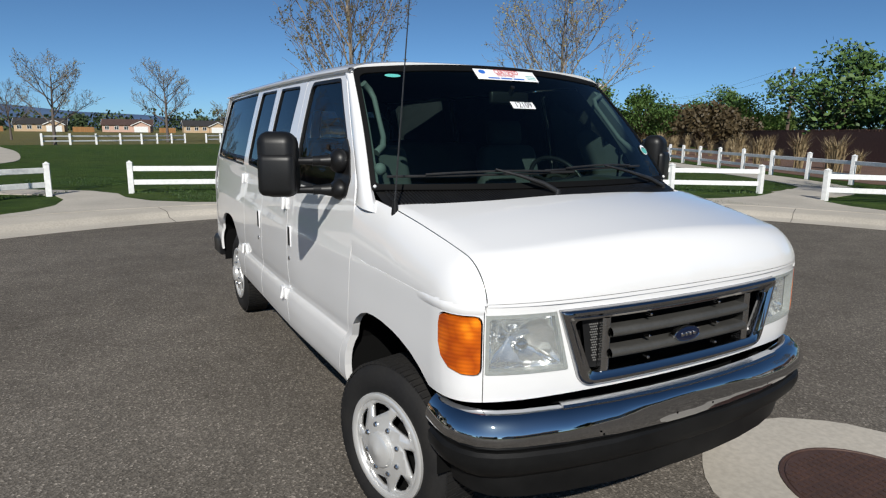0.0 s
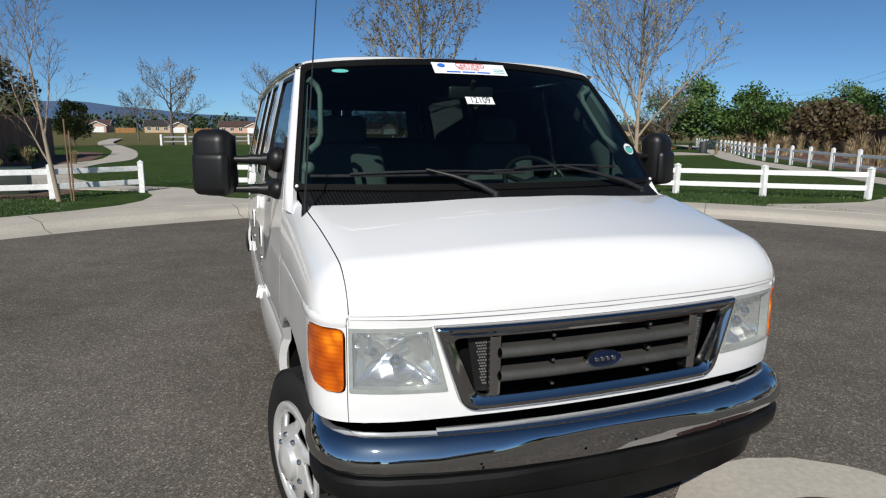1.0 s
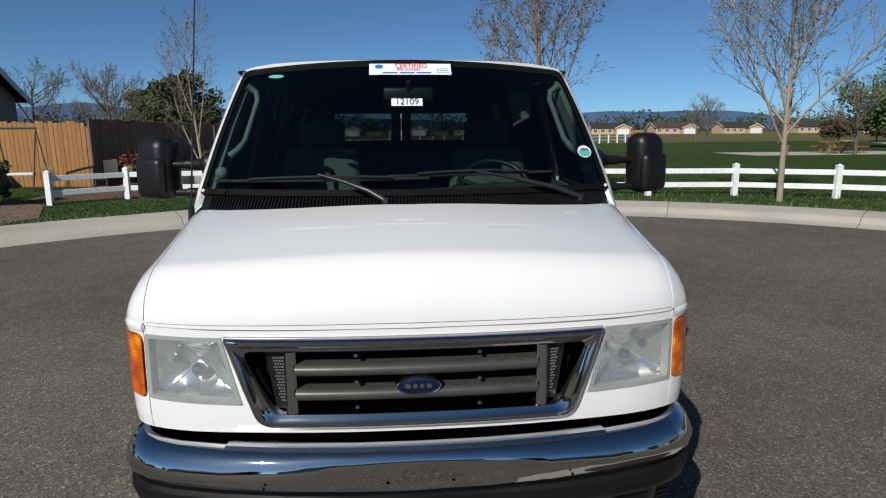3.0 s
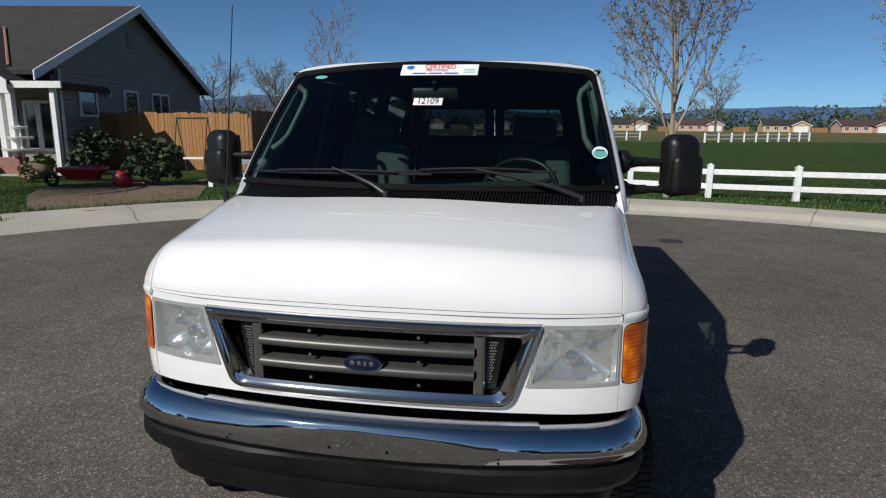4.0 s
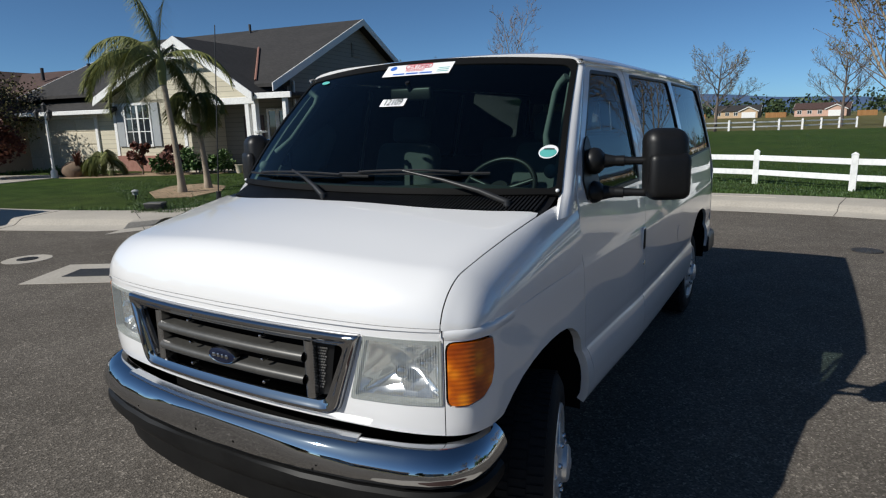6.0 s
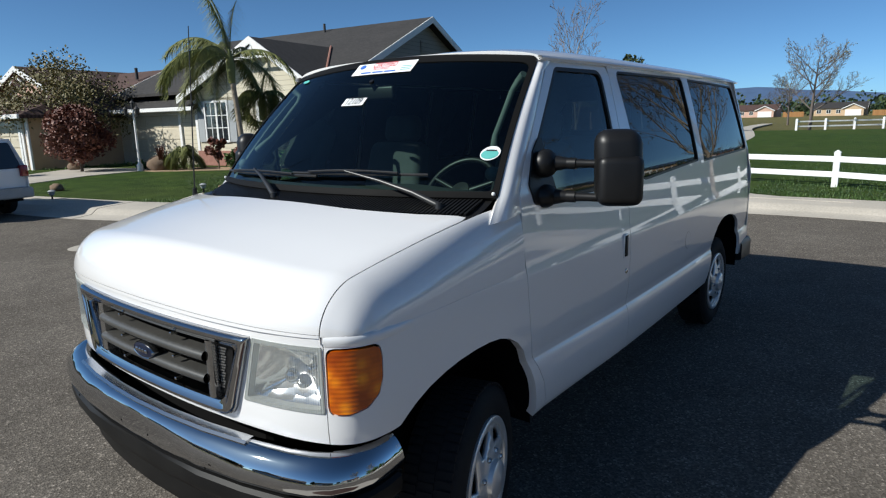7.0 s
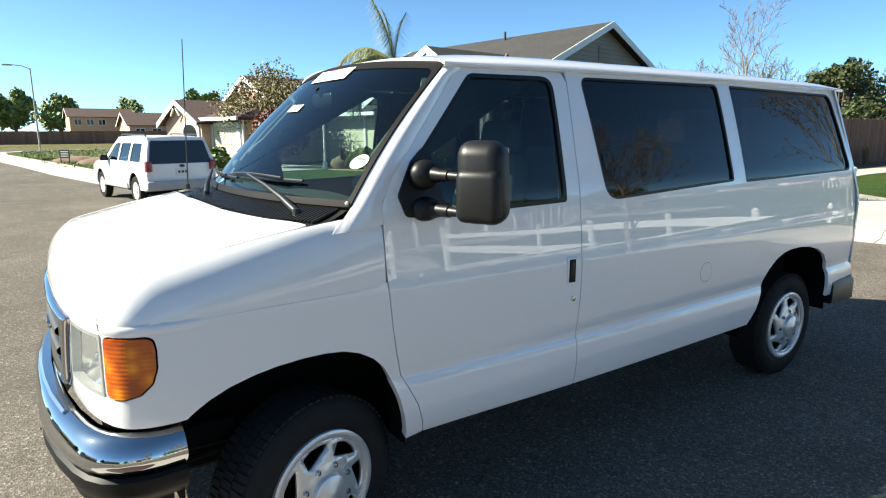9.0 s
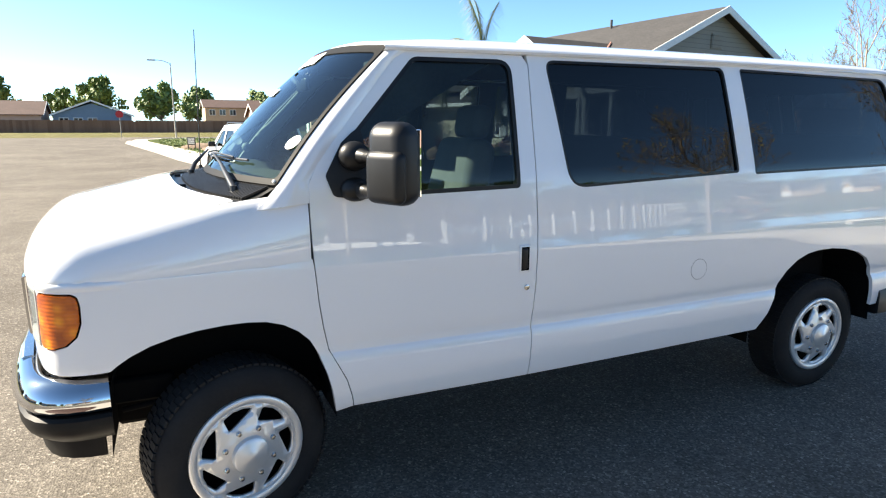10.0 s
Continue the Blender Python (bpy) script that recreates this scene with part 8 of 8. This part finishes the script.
for sg, y, z in ((1, 1.335, 1.065), (-1, 1.335, 1.065), (-1, 2.16, 1.06)):
    handle(sg, y, z)
    lk = part("door_lock", lathe_bm([(0.0001, 0.006), (0.008, 0.006), (0.013, 0.004), (0.014, -0.002)], 16), M_CHROME2, van, "small chrome door lock", 40)
    lk.matrix_basis = Matrix.Translation(on_side(sg, y + 0.012, z - 0.137)) @ Matrix.Diagonal((sg, 1, 1, 1))
n = 40
ringp = [(2.397 + 0.055 * math.cos(2 * math.pi * k / n), 0.913 + 0.057 * math.sin(2 * math.pi * k / n)) for k in range(n)]
skin("fuel_flap_gap", lambda y, z: tuple(on_side(1, y, z, 0.0008)), ringp, [inset(ringp, 0.0022)], [], [], M_GREYPL, van, "round fuel flap seam", 0)
skin("fuel_flap", lambda y, z: tuple(on_side(1, y, z, 0.0014)), inset(ringp, 0.0025), [], [], [], M_PAINT, van, "round white fuel flap", 0.001)
for y, z in ((1.46, 1.25), (1.46, 0.69), (2.70, 1.31), (2.70, 0.75)):
    h = part("door_hinge", bmesh.new(), M_PAINT, van, "white door hinge")
    for dy in (-0.028, 0.028):
        bm = box_bm(-0.008, -0.022, -0.034, 0.012, 0.022, 0.034, 0.005, 2)
        bm.transform(Matrix.Translation(on_side(-1, y + dy, z, 0.004)))
        part("hinge_leaf", bm, M_PAINT, h, "", 40)
    part("hinge_pin", cyl_bm(on_side(-1, y, z - 0.036, 0.016), on_side(-1, y, z + 0.036, 0.016), 0.009), M_PAINT, h, "", 40)

# stickers on the glass
M_STICK = plain("sticker_white", (0.78, 0.79, 0.80), 0.45)
M_RED = plain("sticker_red", (0.55, 0.02, 0.03), 0.5)
M_BLUE = plain("sticker_blue", (0.03, 0.13, 0.50), 0.5)
M_TEAL = plain("sticker_teal", (0.10, 0.42, 0.38), 0.5)
M_INK = plain("sticker_ink", (0.02, 0.02, 0.025), 0.5)


def v_of(z, x):
    return (z - WZ0) / (WZ1 - WZ0 + 0.042 * (1 - min(1.0, (x / 0.80) ** 2)))


def u_of(x, z):
    v = v_of(z, x)
    return x / (0.905 - 0.105 * v - 0.012 * v * v)


def decal(name, outline, material, parent, lift, label=""):
    return skin(name, lambda x, z: screen(u_of(x, z), v_of(z, x), lift), outline, [], steps(-0.2, 0.9, 0.06), [], material, parent, label, 0)


def words(text, x, z, size, material, parent, lift):
    cu = bpy.data.curves.new("text", "FONT")
    cu.body, cu.size, cu.align_x, cu.align_y = text, size, "CENTER", "CENTER"
    tmp = new("tmp_text", cu)
    me = bpy.data.meshes.new_from_object(tmp.evaluated_get(bpy.context.evaluated_depsgraph_get()))
    bpy.data.objects.remove(tmp)
    bpy.data.curves.remove(cu)
    for v in me.vertices:
        px, pz = x + v.co.x, z + v.co.y
        v.co = screen(u_of(px, pz), v_of(pz, px), lift)
    me.name = "lettering"
    me.materials.clear()
    me.materials.append(material)
    ob = new("lettering", me)
    ob.parent = parent
    return ob


def rect(x0, z0, x1, z1):
    return [(x0, z0), (x1, z0), (x1, z1), (x0, z1)]


def disc_line(x, z, rx, rz, n=24):
    return [(x + rx * math.cos(2 * math.pi * k / n), z + rz * math.sin(2 * math.pi * k / n)) for k in range(n)]


st = decal("sticker", rect(-0.174, 1.962, 0.217, 2.020), M_STICK, van, 0.004, "white and red printed sales sticker")
decal("sticker_mark", disc_line(-0.128, 2.004, 0.020, 0.011), M_BLUE, st, 0.005)
words("CERTIFIED", 0.025, 2.006, 0.034, M_RED, st, 0.006)
words("PRE-OWNED", 0.012, 1.987, 0.019, M_RED, st, 0.006)
for x0, x1 in ((-0.11, -0.04), (-0.03, 0.04), (0.05, 0.12)):
    decal("sticker_bar", rect(x0, 1.968, x1, 1.975), M_BLUE, st, 0.005)
for z in (1.992, 1.983, 1.974):
    decal("sticker_bar", rect(0.145, z - 0.0015, 0.205, z + 0.0015), M_TEAL, st, 0.005)
tg = decal("price_tag", rect(-0.071, 1.808, 0.070, 1.843), M_STICK, van, 0.004, "white tag with a black stock number")
words("12109", 0.0, 1.8255, 0.043, M_INK, tg, 0.006)
ds = decal("round_sticker", disc_line(0.813, 1.594, 0.036, 0.027), M_STICK, van, 0.004, "round white and teal sticker")
decal("sticker_ring", disc_line(0.813, 1.590, 0.031, 0.018), M_TEAL, ds, 0.005)
decal("sticker_bar", rect(0.795, 1.601, 0.833, 1.606), M_INK, ds, 0.006)
decal("top_sticker", disc_line(-0.62, 1.962, 0.038, 0.009), M_TEAL, van, 0.004, "small pale oval sticker")

# ---- van interior ----
def inner(sg, holes, outline):
    f = side(sg)
    return skin("trim_panel", lambda y, z: (f(y, z)[0] - sg * 0.045, y, z), outline, holes, steps(0.3, 4.0, 0.2), steps(0.5, 2.0, 0.09), M_LINER, van, "grey inner trim", 0.0)


grow = lambda w: inset(w, 0.012)
inner(1, [grow(door_win), grow(win2), grow(win3)], [(0.30, 1.0), (3.95, 1.0), (3.92, 1.97), (0.90, 1.97), (0.36, 1.42)])
inner(-1, [grow(door_win), grow(winA), grow(winB), grow(win3)], [(0.30, 1.0), (3.95, 1.0), (3.92, 1.97), (0.90, 1.97), (0.36, 1.42)])
skin("headliner", lambda u, v: (lambda p: (p[0] * 0.97, p[1] + 0.02, p[2] - 0.03))(roof(u, v)), [(-0.98, 0.01), (0.98, 0.01), (0.98, 0.97), (-0.98, 0.97)], [], steps(-1, 1, 0.2), steps(0, 1, 0.1), M_LINER, van, "dark grey headliner", 0)
for w, y0, y1 in ((0.60, -0.1, 0.468), (0.88, 0.47, 2.80), (0.60, 2.803, 3.76), (0.88, 3.763, 3.98)):
    part("cabin_floor", box_bm(-w, y0, 0.60, w, y1, 0.64), M_DASH, van, "dark cabin floor")
# Panel added to block light that leaks in above the rear doors.
part("rear_header", box_bm(-0.76, 3.86, 1.88, 0.76, 3.93, 2.015), M_LINER, van, "dark rear roof header added to stop light leaking in")
part("firewall", box_bm(-0.60, -0.14, 0.60, 0.60, -0.10, 1.36), M_DARK, van, "dark bulkhead")
# dashboard follows the foot of the windscreen
sec = [(0.0, 1.415), (0.10, 1.435), (0.22, 1.44), (0.32, 1.425), (0.38, 1.39), (0.39, 1.30), (0.36, 1.05), (0.20, 0.95), (0.0, 0.95)]
rows = []
for i in range(25):
    x = -0.86 + 1.72 * i / 24
    y0 = screen_foot(x).y + 0.015
    rows.append([(x, y0 + (o * (1 - 0.30 * (abs(x) / 0.86) ** 2)), z + 0.025 * math.exp(-((x - 0.42) / 0.22) ** 2) * (0.1 < o < 0.39)) for o, z in sec])
dash = part("dashboard", lofted(rows, False), M_DASH, van, "dark grey dashboard", 50)
part("dash_glow_vent", box_bm(0.80, 0.30, 1.40, 0.86, 0.40, 1.445, 0.01), M_TRIM, dash)
# steering wheel
bm = bmesh.new()
pts = [(0.185 * math.cos(a), 0.185 * math.sin(a), 0) for a in [2 * math.pi * k / 36 for k in range(37)]]
tube_bm(pts, 0.014, 8, bm=bm)
for a in (20, 160, 270):
    cyl_bm((0, 0, -0.02), (0.18 * math.cos(radians(a)), 0.18 * math.sin(radians(a)), 0), 0.018, 0.012, 8, bm=bm)
lathe_bm([(0.0001, 0.01), (0.05, 0.005), (0.065, -0.03)], 20, "Z", bm=bm)
bm.transform(pose(0.44, 0.62, 1.40, 50, 0, 0))
part("steering_wheel", bm, M_BLACKPL, van, "black steering wheel", 50)
part("steering_column", cyl_bm((0.44, 0.30, 1.10), (0.44, 0.60, 1.38), 0.05, 0.04), M_DASH, van, "", 40)
# grab handles and trims on the windscreen pillars
for sg in (1, -1):
    loops = []
    for v in (0.0, 0.25, 0.5, 0.75, 1.0):
        a, b = Vector(screen(sg * 0.945, v)), Vector(screen(sg * 0.985, v))
        loops.append([a + Vector((-sg * 0.01, 0.17, 0)), a + Vector((0, 0.05, 0)), b + Vector((0, 0.015, 0)), b + Vector((0, 0.16, 0))])
    pil = part("pillar_trim", lofted(loops, False), M_TRIM, van, "pale grey-green pillar trim", 60)
    a, b = Vector(screen(sg * 0.94, 0.80)) + Vector((0, 0.05, 0)), Vector(screen(sg * 0.93, 0.32)) + Vector((0, 0.05, 0))
    out = Vector((-sg * 0.055, 0.02, 0.0))
    pts = [a + Vector((0, 0.0, 0.03)), a + out * 0.7, a.lerp(b, 0.15) + out, a.lerp(b, 0.5) + out, a.lerp(b, 0.85) + out, b + out * 0.7, b + Vector((0, 0, -0.03))]
    part("grab_handle", tube_bm(pts, [0.018, 0.016, 0.013, 0.012, 0.013, 0.016, 0.018], 10), M_TRIM, pil, "pale moulded grab handle", 60)
    bm = bmesh.new()
    bmesh.ops.create_uvsphere(bm, u_segments=12, v_segments=8, radius=0.03, matrix=Matrix.Translation(Vector(screen(sg * 0.93, 0.14)) + Vector((0, 0.05, 0))))
    part("trim_speaker", bm, M_TRIM, pil, "", 60)
bm = box_bm(-0.11, 0.52, 1.84, 0.13, 0.55, 1.905, 0.012, 3)
part("rear_view_mirror", bm, M_BLACKPL, van, "black rear-view mirror", 40)
part("mirror_stalk", cyl_bm((0.01, 0.50, 1.93), (0.01, 0.535, 1.88), 0.012), M_BLACKPL, van)


def seat(x0, x1, y, name, label, head):
    s = part(name, bmesh.new(), M_SEAT, van, label)
    part("seat_cushion", box_bm(x0, y, 0.86, x1, y + 0.50, 1.02, 0.05, 3), M_SEAT, s, "", 50)
    bm = box_bm(x0, -0.075, 0.0, x1, 0.075, 0.66, 0.06, 4)
    for v in bm.verts:
        k = max(0, v.co.z / 0.66)
        v.co.x += ((x0 + x1) / 2 - v.co.x) * 0.22 * k * k * head
    bm.transform(Matrix.Translation((0, y + 0.50, 0.96)) @ Matrix.Rotation(radians(-14), 4, "X"))
    part("seat_back", bm, M_SEAT, s, "", 50)
    part("seat_base", box_bm(x0 + 0.04, y + 0.05, 0.62, x1 - 0.04, y + 0.45, 0.88, 0.02), M_DARK, s)
    if head:
        bm = box_bm(-0.13, -0.05, 0, 0.13, 0.05, 0.17, 0.045, 4)
        bm.transform(Matrix.Translation(((x0 + x1) / 2, y + 0.67, 1.60)) @ Matrix.Rotation(radians(-10), 4, "X"))
        part("head_rest", bm, M_SEAT, s, "", 50)


seat(0.22, 0.74, 0.62, "front_seat", "grey cloth driver seat", 1)
seat(-0.74, -0.22, 0.62, "front_seat", "grey cloth passenger seat", 1)
for y in (1.55, 2.35, 3.15):
    seat(-0.40 if y < 3 else -0.78, 0.78, y, "bench_seat", "grey cloth bench seat", 0)
part("door_armrest", box_bm(-0.86, 0.60, 1.05, -0.80, 1.25, 1.12, 0.02, 2), M_TRIM, van)
part("engine_cover", box_bm(-0.25, 0.10, 0.62, 0.25, 0.60, 1.02, 0.06, 3), M_DASH, van, "dark engine cover", 40)


# ---- fairing: the body's final taper in plan and rise towards the rear ----
fair_y = curve([(-0.85, -0.815), (-0.70, -0.675), (-0.5, -0.485), (0.0, 0.004), (0.35, 0.350), (0.78, 0.778), (1.35, 1.342), (2.4, 2.412), (2.72, 2.745), (3.45, 3.53), (3.95, 4.105), (4.1, 4.27), (4.3, 4.47)])
fair_x = curve([(-0.85, 0.993), (-0.5, 0.990), (0.0, 0.997), (0.35, 1.008), (0.78, 1.018), (1.35, 1.038), (2.4, 1.045), (2.75, 1.046), (3.5, 1.05), (4.3, 1.046)])
fair_z = curve([(-0.85, 0.010), (0.0, 0.005), (0.8, 0.0), (1.35, 0.002), (2.7, 0.004), (4.3, 0.008)])


def fair(p):
    k = min(1.0, max(0.0, (p.z - 0.2) / 0.6))
    q = min(1.0, max(0.0, (p.y - 3.2) / 0.85))
    back = 0.16 * q * q * (3 - 2 * q) * min(1.0, max(0.0, (2.0 - p.z) / 0.75))
    return Vector((p.x * fair_x(p.y), fair_y(p.y) + back, p.z + k * fair_z(p.y)))


def fair_parts(ob, done):
    for ch in ob.children:
        if ch.name.startswith(("wheel.", "axle")) or ch.name == "wheel":
            continue
        at = ch.matrix_basis.to_translation()
        if ch.matrix_basis != Matrix.Identity(4):
            ch.matrix_basis = Matrix.Translation(fair(at) - at) @ ch.matrix_basis
            continue
        if ch.type == "MESH" and ch.data.name not in done:
            done.add(ch.data.name)
            for v in ch.data.vertices:
                v.co = fair(v.co)
            ch.data.update()
        fair_parts(ch, done)


fair_parts(van, set())
